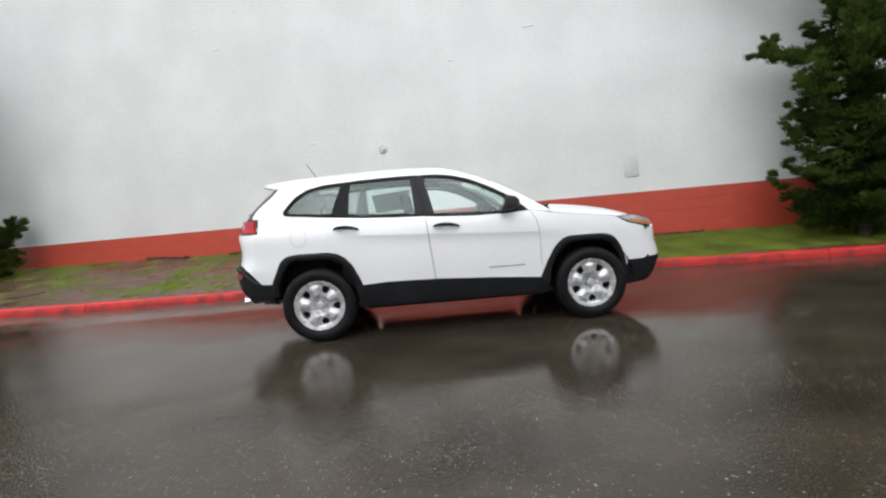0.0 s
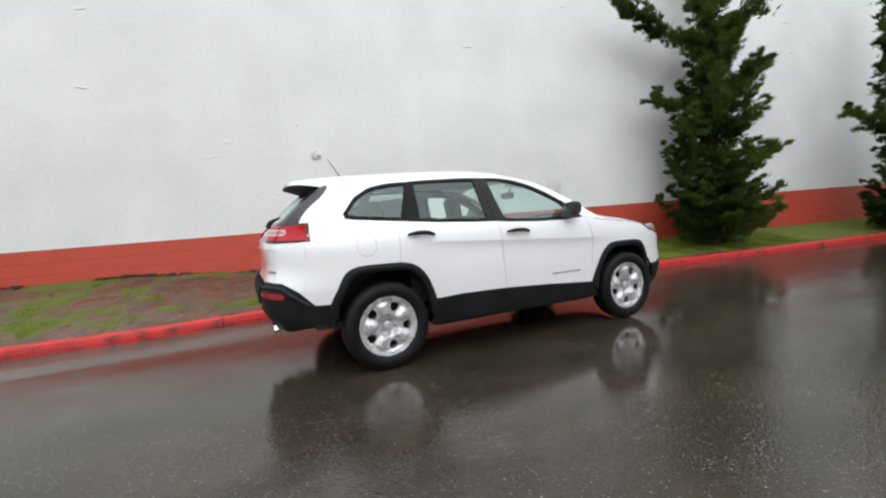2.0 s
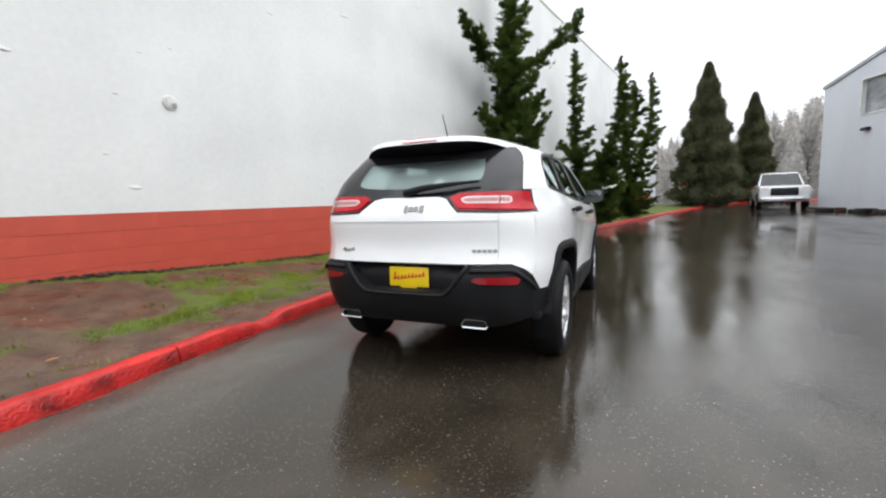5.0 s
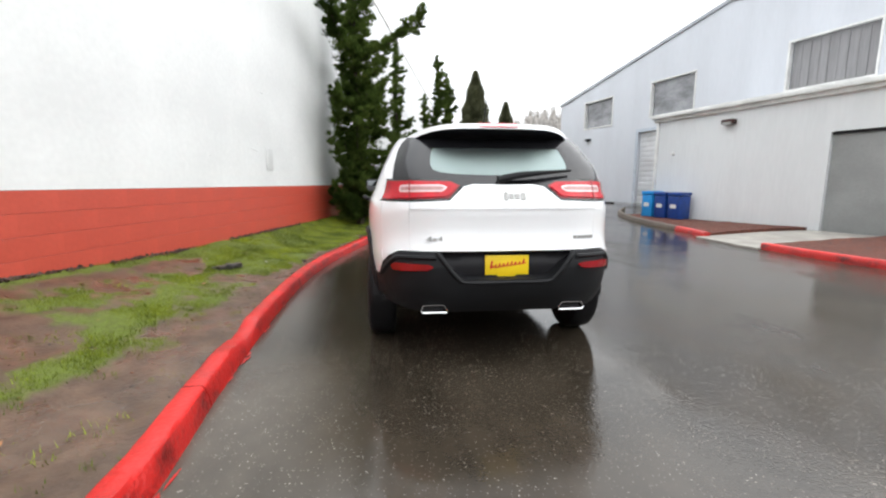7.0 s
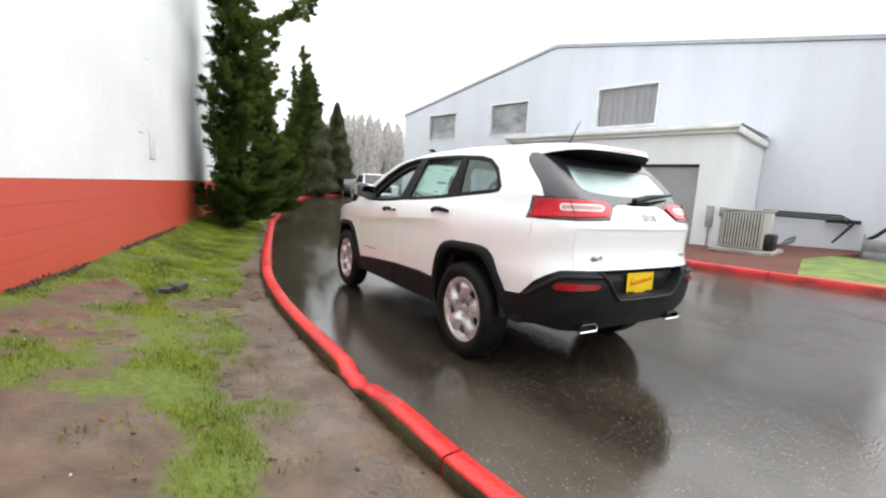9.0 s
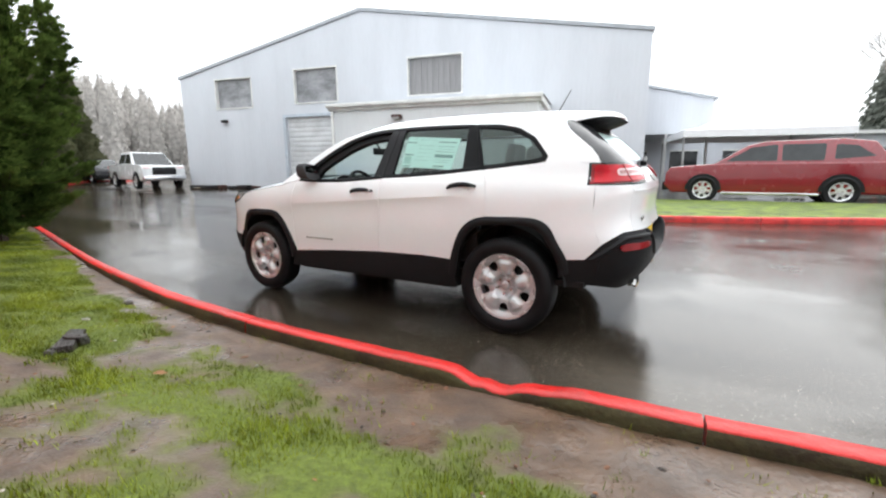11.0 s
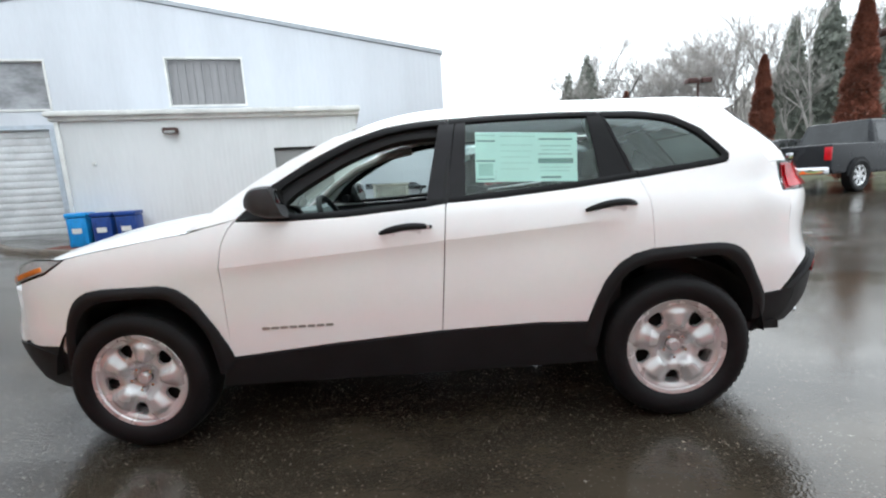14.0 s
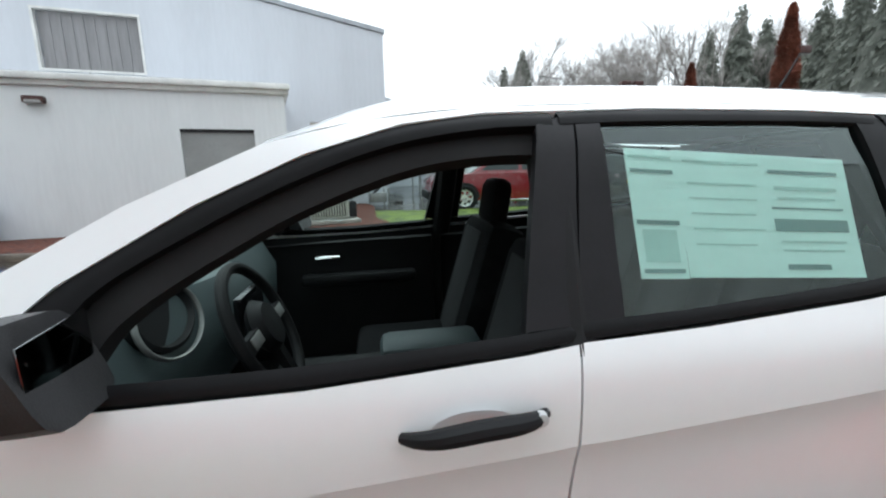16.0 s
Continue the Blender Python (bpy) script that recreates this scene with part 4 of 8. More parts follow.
def build_wheel(sign):
    """Tyre, rim, five-hole steel-look wheel, nuts; turned about y, outward along +y * sign."""
    w = new("wheel")
    flip = Matrix.Diagonal((1, sign, 1, 1))
    bm = bmesh.new()
    R = 0.362
    lathe(bm, [(0.228, 0.02), (0.23, 0.06), (0.25, 0.088), (0.275, 0.104), (0.31, 0.106), (0.338, 0.094), (0.352, 0.078), (0.357, 0.07), (0.359, 0.05), (0.361, 0.0), (0.359, -0.06), (0.35, -0.085), (0.3, -0.105), (0.224, -0.09)], 72, m=flip)
    t = part("tyre", bm, TYRE, w, "wet black all-season tyre")
    t.parent = w
    bm = bmesh.new()
    for k in range(60):
        a = 2 * math.pi * k / 60
        got = box(bm, -0.012, 0.012, 0.06, 0.083, R - 0.03, R - 0.0105, m=flip)
        bmesh.ops.rotate(bm, cent=(0, 0, 0), matrix=Matrix.Rotation(a, 3, "Y"), verts=got)
    part("tread", bm, TYRE, t)
    bm = bmesh.new()
    lathe(bm, [(0.2, -0.08), (0.205, 0.03), (0.216, 0.062), (0.226, 0.08), (0.242, 0.084), (0.249, 0.078), (0.245, 0.03)], 72, m=flip)
    part("rim", bm, RIM, w, "silver wheel rim")
    bm = bmesh.new()
    lathe(bm, [(0.001, -0.01), (0.1, -0.015), (0.206, -0.02)], 48, m=flip)
    lathe(bm, [(0.206, -0.02), (0.204, 0.05)], 48, m=flip)
    part("barrel", bm, BARREL, w)
    bm = bmesh.new()
    nr, na = 22, 150
    rows = []
    for i in range(nr + 1):
        r = 0.03 + (0.212 - 0.03) * i / nr
        row = []
        for j in range(na):
            a = 2 * math.pi * j / na
            ph = (a * 5 / (2 * math.pi)) % 1.0
            hole = abs(ph - 0.5) * 2 * math.pi / 5
            spoke = step(0.2, 0.55, hole) * step(0.07, 0.11, r) * step(0.205, 0.165, r)
            h = 0.042 + 0.016 * step(0.05, 0.085, r) - 0.006 * step(0.085, 0.06, r) + 0.03 * spoke + 0.014 * step(0.185, 0.206, r) - 0.012 * step(0.078, 0.062, r)
            h -= 0.012 * step(0.062, 0.072, r) * step(0.095, 0.08, r)
            row.append(bm.verts.new((math.cos(a) * r, h * sign, math.sin(a) * r)))
        rows.append(row)

    def open_at(r, a):
        ph = abs(((a * 5 / (2 * math.pi)) % 1.0) - 0.5) * 2 * math.pi / 5
        q = (r - 0.155) / 0.032
        across = ph * r / (0.023 + 0.014 * (r - 0.12) / 0.06)
        return q**4 + across**4 < 1

    for i in range(nr):
        r = 0.03 + (0.212 - 0.03) * (i + 0.5) / nr
        for j in range(na):
            if not open_at(r, 2 * math.pi * (j + 0.5) / na):
                q = (rows[i][j], rows[i][(j + 1) % na], rows[i + 1][(j + 1) % na], rows[i + 1][j])
                bm.faces.new(q if sign < 0 else q[::-1])
    for v in [v for v in bm.verts if not v.link_faces]:
        bm.verts.remove(v)
    rim_edges = [e for e in bm.edges if e.is_boundary and 0.1 < math.hypot(e.verts[0].co.x, e.verts[0].co.z) < 0.2]
    out = bmesh.ops.extrude_edge_only(bm, edges=rim_edges)
    for v in [g for g in out["geom"] if isinstance(g, bmesh.types.BMVert)]:
        v.co.y -= 0.02 * sign
    bmesh.ops.recalc_face_normals(bm, faces=bm.faces)
    disc = part("disc", bm, RIM, w, "silver five-spoke wheel with dark openings", angle=45)
    disc.scale = (1.05, 1.0, 1.05)
    bm = bmesh.new()
    lathe(bm, [(0.0, 0.058), (0.022, 0.057), (0.03, 0.05), (0.032, 0.035)], 24, m=flip)
    part("hub_cap", bm, RIM, disc)
    for k in range(5):
        a = 2 * math.pi * (k + 0.5) / 5
        bm = bmesh.new()
        lathe(bm, [(0.0, 0.066), (0.008, 0.064), (0.0105, 0.058), (0.0105, 0.04)], 6, m=Matrix.Translation((math.cos(a) * 0.054, 0, math.sin(a) * 0.054)) @ flip)
        part("wheel_nut", bm, CHROME, disc)
    return w


def build_seat(parent, x, y, back=True, width=0.5):
    s = new("seat")
    s.parent = parent
    s.location = (x, y, 0)
    bm = boxes((-0.1, 0.42, -width / 2, width / 2, 0.5, 0.68), bevel=0.05)
    part("cushion", bm, FABRIC, s)
    bm = bmesh.new()
    box(bm, -0.1, 0.08, -width / 2, width / 2, 0.0, 0.62, bevel=0.06, m=Matrix.Translation((-0.06, 0, 0.62)) @ Matrix.Rotation(radians(-17), 4, "Y"))
    part("backrest", bm, FABRIC, s)
    bm = bmesh.new()
    box(bm, -0.05, 0.045, -0.12, 0.12, 0.0, 0.21, bevel=0.042, m=Matrix.Translation((-0.225, 0, 1.19)) @ Matrix.Rotation(radians(-10), 4, "Y"))
    part("headrest", bm, FABRIC, s)
    bm = bmesh.new()
    box(bm, 0.07, 0.085, -width / 2 + 0.1, width / 2 - 0.1, 0.05, 0.56, bevel=0.007, m=Matrix.Translation((-0.06, 0, 0.62)) @ Matrix.Rotation(radians(-17), 4, "Y"))
    part("insert", bm, FABRIC_GREY, s)
    return s


def build_car():
    car = thing("suv", "white mid-size family suv with black lower cladding, parked", "car", m=pose(0, 0, 0, 0, 0.83, 0))
    gap = 0.0028
    z_white = [(-0.912, 0.53), (-0.67, 0.541), (-0.203, 0.533), (0.35, 0.5), (0.86, 0.46)]
    for sign in (1, -1):
        at, flip = on_side(sign), sign > 0
        # x runs forwards; outlines turn counter-clockwise seen from the right-hand side
        f_edge = [(0.86, 0.46), (0.85, 0.62), (0.845, 0.83), (0.84, 0.92), (0.815, 1.03), (0.78, 1.1), (0.745, 1.135)]
        bm = bmesh.new()
        poly = [*z_white[2:], *f_edge[1:], *[(x, z - 0.004) for x, z in BELT[1:4]], (-0.26, 1.149), (-0.232, 0.84)]
        panel(bm, shrunk(poly, gap), at, flip=flip, cell=0.0225, slope=(0.96604, -0.056))
        door = part("front_door", bm, PAINT, car, "white front door, window open" if sign > 0 else "white front door", angle=9)
        bm = bmesh.new()
        poly = [(-0.912, 0.53), *z_white[1:3], (-0.232, 0.84), (-0.26, 1.151), *[(x, z - 0.004) for x, z in BELT[4:7]], (-1.215, 1.1), (-1.225, 0.875), (-1.128, 0.853), (-1.057, 0.81), (-0.996, 0.735), (-0.945, 0.62)]
        panel(bm, shrunk(poly, gap), at, flip=flip, cell=0.0225, slope=(0.96604, -0.056))
        rdoor = part("rear_door", bm, PAINT, car, "white rear door", angle=9)
        for d, x0, x1, z in ((door, -0.185, 0.055, 1.048), (rdoor, -1.14, -0.908, 1.087)):
            bm = bmesh.new()
            path, rad = [], []
            for k in range(13):
                t = k / 12
                x = x0 + (x1 - x0) * t
                lift = 0.046 * (1 - abs(2 * t - 1) ** 3.2)
                path.append(at(x, z - 0.014 * t + 0.01 * math.sin(math.pi * t), 0.004 + lift))
                rad.append(0.009 + 0.0085 * (1 - abs(2 * t - 1) ** 3))
            tube(bm, path, rad, 10)
            h = part("handle", bm, CLAD, d, "black pull handle")
            if d is door and sign > 0:
                bm = bmesh.new()
                lathe(bm, [(0.0, 0.004), (0.011, 0.003), (0.012, -0.01)], 14)
                k = part("lock", bm, LOCK_GREY, h, "round pale keyhole cover")
                k.location = at(x0 + 0.018, z + 0.002, 0.034)
            # shallow disc behind the grip, recess shade put into greyer paint
            bm = bmesh.new()
            cx, cz = (x0 + x1) / 2, z - 0.012
            lathe(bm, [(0.0, 0.0), (0.055, 0.001), (0.075, 0.0025)], 20)
            dish = part("grip_dish", bm, mat("shaded_white_paint", (0.74, 0.75, 0.77), 0.35, var=0.02, coat=1.0), d)
            dish.matrix_basis = Matrix.Translation(at(cx, cz, 0.0)) @ Matrix.Diagonal((1, sign * 0.9, 0.42, 1))
        # front wing
        bm = bmesh.new()
        A = arch(1.35)
        wing_top = [(0.98, 1.095), (1.2, 1.07), (1.5, 1.03), (1.75, 0.985), (1.95, 0.925)]
        poly = [(0.855, 0.455), *A[::-1][1:-1], (1.735, 0.50), (1.97, 0.56), (1.985, 0.7), (1.98, 0.82), *wing_top[::-1], (0.9, 1.113), (0.745, 1.14), (0.78, 1.1), (0.815, 1.03), (0.84, 0.92), (0.845, 0.83), (0.85, 0.62)]
        panel(bm, shrunk(poly, gap), at, flip=flip, cell=0.045)
        part("front_wing", bm, PAINT, car)
        # rear quarter with the thick rear pillar
        bm = bmesh.new()
        B = arch(-1.35)
        poly = [(-1.225, 0.875), *[p for p in B if p[0] < -1.24], (-1.90, 0.6), (-1.945, 0.645), (corner_x(0.7), 0.7), (corner_x(0.785), 0.785), (corner_x(0.95), 0.95), (corner_x(1.09), 1.09), (corner_x(1.16), 1.16), *[(corner_x(z), z) for z in (1.2, 1.237, 1.28, 1.33, 1.38, 1.42, 1.48, 1.528)], *CANT[2:3], (-1.22, 1.533), (-1.395, 1.496), (-1.525, 1.42), (-1.634, 1.29), (-1.62, 1.25), (-1.55, 1.239), (-1.18, 1.203), (-1.215, 1.1), (-1.225, 0.89)]
        panel(bm, shrunk(poly, 0.0002), at, flip=flip, cell=0.045)
        quarter = part("rear_quarter", bm, PAINT, car)
        if sign < 0:
            bm = bmesh.new()
            n = 40
            for k in range(n):
                q = []
                for t, r in ((k, 0.076), (k + 1, 0.076), (k + 1, 0.079), (k, 0.079)):
                    a = 2 * math.pi * t / n
                    q.append(bm.verts.new(at(-1.485 + r * math.cos(a), 1.03 + r * math.sin(a) * 1.08, 0.0012)))
                bm.faces.new(q)
            part("fuel_flap_seam", bm, SEAM, quarter)
        # windscreen pillar and cant rail in body colour
        bm = bmesh.new()
        poly = [(0.745, 1.144), (0.9, 1.117), *A_FRONT[:5], *CANT[6:1:-1], (-1.22, 1.53), *[(x, z + 0.005) for x, z in DLO_TOP[4:]]]
        panel(bm, poly, at, flip=flip, cell=0.05)
        part("roof_rail", bm, PAINT, car)
        # black window surround and panes
        glass_f = [(0.56, 1.152), (0.21, 1.153), (-0.175, 1.17), (-0.245, 1.53), (-0.15, 1.53), (0.02, 1.51), (0.19, 1.458), (0.36, 1.38), (0.55, 1.27)]
        glass_r = [(-0.355, 1.183), (-0.51, 1.188), (-0.85, 1.207), (-1.0, 1.22), (-0.985, 1.525), (-0.86, 1.53), (-0.51, 1.537), (-0.386, 1.536)]
        glass_q = [(-1.16, 1.233), (-1.54, 1.268), (-1.592, 1.295), (-1.497, 1.4), (-1.375, 1.472), (-1.22, 1.502), (-1.06, 1.515)]
        bm = bmesh.new()
        # strips that frame the panes, a little under the body
        strip(bm, [*BELT[:4], (-0.262, 1.153)], [(0.56, 1.152), (0.21, 1.153), (-0.168, 1.17), (-0.262, 1.177)], at, -0.004, 0.02, 24, 0.003)
        strip(bm, curved([(0.742, 1.142), (0.58, 1.29), (0.38, 1.405), (0.2, 1.485), (0.02, 1.538), (-0.15, 1.559), (-0.285, 1.56)]), curved([(0.56, 1.15), (0.545, 1.262), (0.36, 1.374), (0.19, 1.452), (0.02, 1.506), (-0.15, 1.53), (-0.285, 1.534)]), at, -0.004, 0.02, 40, 0.003)
        part("window_trim", bm, WINDOW_BLACK, door, "black window surround")
        if sign > 0:
            bm = bmesh.new()
            strip(bm, curved([(0.7, 1.15), (0.57, 1.285), (0.37, 1.4), (0.2, 1.475), (0.02, 1.53), (-0.15, 1.55), (-0.26, 1.55)]), curved([(0.56, 1.13), (0.5, 1.235), (0.33, 1.34), (0.17, 1.415), (0.0, 1.47), (-0.15, 1.49), (-0.25, 1.49)]), at, -0.035, 0.04, 40, 0.004)
            part("inner_frame", bm, INNER, door)
        bm = bmesh.new()
        strip(bm, [(-0.168, 1.172), (-0.25, 1.535)], [(-0.266, 1.176), (-0.332, 1.56)], at, -0.003, 0.03, 12)
        part("pillar_cover", bm, SATIN_BLACK, door)
        bm = bmesh.new()
        strip(bm, [(-0.271, 1.177), (-0.337, 1.56)], [(-0.355, 1.183), (-0.386, 1.545)], at, -0.003, 0.03, 12)
        part("pillar_cover", bm, SATIN_BLACK, rdoor)
        bm = bmesh.new()
        strip(bm, [(-0.272, 1.154), (-0.51, 1.164), (-0.85, 1.183), (-1.18, 1.211)], [(-0.272, 1.18), (-0.51, 1.188), (-0.85, 1.207), (-1.17, 1.235)], at, -0.003, 0.02, 24, 0.003)
        strip(bm, [(-1.0, 1.22), (-0.985, 1.53)], [(-1.14, 1.233), (-1.05, 1.535)], at, -0.003, 0.03, 12)
        strip(bm, curved([(-0.3, 1.561), (-0.51, 1.564), (-0.86, 1.553), (-1.045, 1.542)]), curved([(-0.3, 1.535), (-0.51, 1.538), (-0.86, 1.53), (-1.03, 1.52)]), at, -0.003, 0.02, 24, 0.003)
        part("window_trim", bm, WINDOW_BLACK, rdoor, "black window surround")
        bm = bmesh.new()
        strip(bm, curved([(-1.18, 1.207), (-1.55, 1.242), (-1.618, 1.255), (-1.632, 1.292), (-1.525, 1.418), (-1.395, 1.493), (-1.22, 1.53), (-1.05, 1.544)]), curved([(-1.178, 1.238), (-1.54, 1.269), (-1.584, 1.279), (-1.59, 1.297), (-1.497, 1.4), (-1.375, 1.469), (-1.22, 1.501), (-1.06, 1.514)]), at, -0.003, 0.02, 60, 0.003)
        strip(bm, [(-1.145, 1.231), (-1.054, 1.53)], [(-1.165, 1.234), (-1.068, 1.518)], at, -0.003, 0.02, 8)
        part("quarter_trim", bm, WINDOW_BLACK, quarter)
        if sign < 0:
            bm = bmesh.new()
            panel(bm, shrunk(glass_f, -0.006)[::-1], at, -0.012, 0, 0.09, not flip)
            part("pane", bm, GLASS_WIND, door, "clear green-tinted window pane")
        bm = bmesh.new()
        panel(bm, shrunk(glass_r, -0.006), at, -0.012, 0, 0.09, flip)
        part("pane", bm, GLASS_SIDE if sign > 0 else GLASS_SIDE, rdoor, "tinted window pane")
        bm = bmesh.new()
        panel(bm, shrunk(glass_q, -0.006), at, -0.012, 0, 0.09, flip)
        part("pane", bm, GLASS_DARK, quarter, "dark-tinted quarter light")
        # sill cladding
        bm = bmesh.new()
        poly = [(-0.965, 0.32), (0.93, 0.31), (0.87, 0.452), *[(x, z - 0.004) for x, z in z_white[::-1][1:]], (-0.925, 0.48)]
        panel(bm, poly, at, 0.012, 0.03, 0.08, flip)
        part("sill_cladding", bm, CLAD, car, "black plastic sill cladding")
        # squared wheel-arch flares
        for cx in (1.35, -1.35):
            o, i = arch(cx), arch(cx, outer=False)
            bm = bmesh.new()
            if cx > 0:
                strip(bm, curved([(1.75, 0.4), *o[1:], (0.87, 0.40)]), curved([(1.69, 0.4), *i[2:-2], (0.925, 0.38)]), at, 0.012, 0.06, 44, 0.012)
            else:
                strip(bm, curved([(-0.895, 0.42), *o, (-1.8, 0.5)]), curved([(-0.955, 0.40), *i[2:-2], (-1.735, 0.47)]), at, 0.012, 0.06, 44, 0.012)
            part("wheel_arch_flare", bm, CLAD, car, "black squared wheel-arch flare", angle=50)
            bm = bmesh.new()
            n = 26
            rings = []
            for y in (0.86, 0.45):
                rings.append([bm.verts.new((cx + 0.44 * math.cos(a) * 1.0, y * sign, 0.37 + 0.44 * math.sin(a))) for a in [math.pi * (0.03 + 0.94 * k / n) for k in range(n + 1)]])
            for k in range(n):
                bm.faces.new((rings[0][k], rings[0][k + 1], rings[1][k + 1], rings[1][k]))
            bm.faces.new(rings[1])
            part("wheel_liner", bm, INNER, car)
        # rear light, side piece and rear piece in one
        bm = bmesh.new()
        outline = [*[(sign * rear_y(-1.91, z), z) for z in (1.1, 1.13, 1.16, 1.195, 1.225)], (sign * 0.345, 1.218), (sign * 0.285, 1.19), (sign * 0.36, 1.112)]
        panel(bm, outline, on_rear, 0.004, 0.03, 0.03, sign > 0)
        tail = part("rear_light", bm, LAMP_DARK, car, "red rear light cluster")
        bm = bmesh.new()
        panel(bm, rounded(shrunk(outline, 0.009), 0.022), on_rear, 0.011, 0.02, 0.03, sign > 0)
        part("red_lens", bm, LAMP_RED, tail, "glossy red lens")
        ring = rounded([(sign * 0.66, 1.146), (sign * 0.655, 1.192), (sign * 0.4, 1.19), (sign * 0.362, 1.176), (sign * 0.395, 1.148)], 0.018)
        bm = bmesh.new()
        panel(bm, ring, on_rear, 0.013, 0.01, 0.03, sign > 0)
        part("clear_lens", bm, LAMP_CLEAR, tail, "clear reversing lens")
        bm = bmesh.new()
        panel(bm, shrunk(ring, 0.011), on_rear, 0.0145, 0.01, 0.03, sign > 0)
        part("lens_bar", bm, LAMP_BAR, tail, "greyish pink bar of the reversing lens")
        bm = bmesh.new()
        panel(bm, [(sign * 0.60, 1.1), (sign * 0.60, 1.222), (sign * 0.594, 1.222), (sign * 0.594, 1.1)], on_rear, 0.016, 0.005, 0.03, sign > 0)
        part("joint", bm, LAMP_DARK, tail)
        bm = bmesh.new()
        panel(bm, [*[(sign * rear_y(-1.895, z), z) for z in (1.092, 1.13, 1.16, 1.195, 1.237)], (sign * 0.34, 1.226), (sign * 0.27, 1.19), (sign * 0.35, 1.104)], on_rear, 0.001, 0.02, 0.03, sign > 0)
        part("surround", bm, GLOSS_BLACK, tail)
        # bumper reflector
        bm = bmesh.new()
        panel(bm, rounded([(sign * 0.705, 0.66), (sign * 0.718, 0.69), (sign * 0.69, 0.71), (sign * 0.48, 0.708), (sign * 0.457, 0.69), (sign * 0.5, 0.672)], 0.016), on_rear, 0.016, 0.02, 0.03, sign > 0)
        part("reflector", bm, LAMP_DARK, car, "dark red bumper reflector")
        # exhaust trim
        bm = bmesh.new()
        prof = [(0.372, 0.382), (0.53, 0.382), (0.543, 0.4), (0.526, 0.436), (0.392, 0.436), (0.366, 0.402)]
        ring_o = [bm.verts.new((-2.192, sign * y, z)) for y, z in prof]
        mid = Vector((-2.192, sign * 0.455, 0.409))
        ring_i = [bm.verts.new(mid + Vector((0.004, (v.co.y - mid.y) * 0.92, (v.co.z - mid.z) * 0.74))) for v in ring_o]
        ring_b = [bm.verts.new(v.co + Vector((0.016, 0, 0))) for v in ring_o]
        ring_c = [bm.verts.new(v.co + Vector((0.05, 0, 0))) for v in ring_i]
        for p, q in ((ring_o, ring_i), (ring_b, ring_o), (ring_i, ring_c)):
            for k in range(6):
                bm.faces.new((p[k], p[(k + 1) % 6], q[(k + 1) % 6], q[k]))
        bmesh.ops.recalc_face_normals(bm, faces=bm.faces)
        ex = part("exhaust_trim", bm, CHROME, car, "chrome exhaust trim", smooth=False)
        part("exhaust_bore", boxes((-2.15, -2.14, min(sign * 0.385, sign * 0.525), max(sign * 0.385, sign * 0.525), 0.384, 0.434)), INNER, ex)
        # headlight
        bm = bmesh.new()
        panel(bm, [(1.645, 1.0), (1.76, 0.944), (2.02, 0.88), (2.09, 0.896), (2.02, 0.955), (1.84, 1.0)], at, 0.006, 0.02, 0.04, flip)
        hl = part("headlight", bm, mat("clear_headlight_lens", (0.38, 0.38, 0.39), 0.1, var=0.3, coat=1.0), car, "slim headlight with amber marker")
        bm = bmesh.new()
        panel(bm, [(1.77, 0.95), (2.02, 0.888), (2.06, 0.904), (1.78, 0.972)], at, 0.009, 0.01, 0.04, flip)
        part("marker", bm, LAMP_AMBER, hl)
        bm = bmesh.new()
        panel(bm, [(1.625, 1.006), (1.756, 0.934), (2.02, 0.869), (2.1, 0.892), (2.02, 0.962), (1.84, 1.008)], at, 0.002, 0.02, 0.04, flip)
        part("bezel", bm, GLOSS_BLACK, hl)
        # door mirror
        bm = bmesh.new()
        rows = []
        for i in range(9):
            t = i / 8
            x, grow = -0.075 + 0.175 * t, max(0.12, (1 - t**3.4)) ** 0.6
            row = []
            for k in range(28):
                a = 2 * math.pi * k / 28
                c, s = math.cos(a), math.sin(a)
                e = (abs(c) ** 5 + abs(s) ** 5) ** (-1 / 5)
                row.append(bm.verts.new((x + 0.03 * s * e * (1 - t), c * e * 0.11 * grow, s * e * 0.082 * grow * (1.0 if s < 0 else 0.93) + 0.012 * sign * c * e * grow)))
            rows.append(row)
        for a, b in zip(rows, rows[1:]):
            for k in range(28):
                bm.faces.new((a[k], b[k], b[(k + 1) % 28], a[(k + 1) % 28]))
        bm.faces.new(rows[0])
        bm.faces.new(rows[-1][::-1])
        bmesh.ops.recalc_face_normals(bm, faces=bm.faces)
        mir = part("door_mirror", bm, MIRROR_CASE, car, "black door mirror housing")
        mir.matrix_basis = pose(0.565, sign * 0.95, 1.215, 0, 0, sign * 8) @ Matrix.Diagonal((0.85, 0.85, 0.9, 1))
        bm = boxes((-0.079, -0.0755, -0.095, 0.095, -0.06, 0.06), bevel=0.0015)
        part("mirror_glass", bm, MIRROR_PANE, mir)
        bm = bmesh.new()
        tube(bm, [(0.03, -sign * 0.18, -0.06), (0.02, -sign * 0.12, -0.055), (0.0, -sign * 0.05, -0.05)], [0.04, 0.035, 0.03], 10)
        part("mirror_arm", bm, CLAD, mir)
        # model badge on the door: two plain bars
        for k in range(8):
            bm = bmesh.new()
            x0 = 0.68 - k * 0.045
            panel(bm, [(x0 - 0.036, 0.597), (x0, 0.597), (x0, 0.609), (x0 - 0.036, 0.609)], at, 0.0035, 0.003, 0.1, flip)
            part("badge_bar", bm, GREY_METAL, door)
        # dark inner skin behind the panels
        bm = bmesh.new()
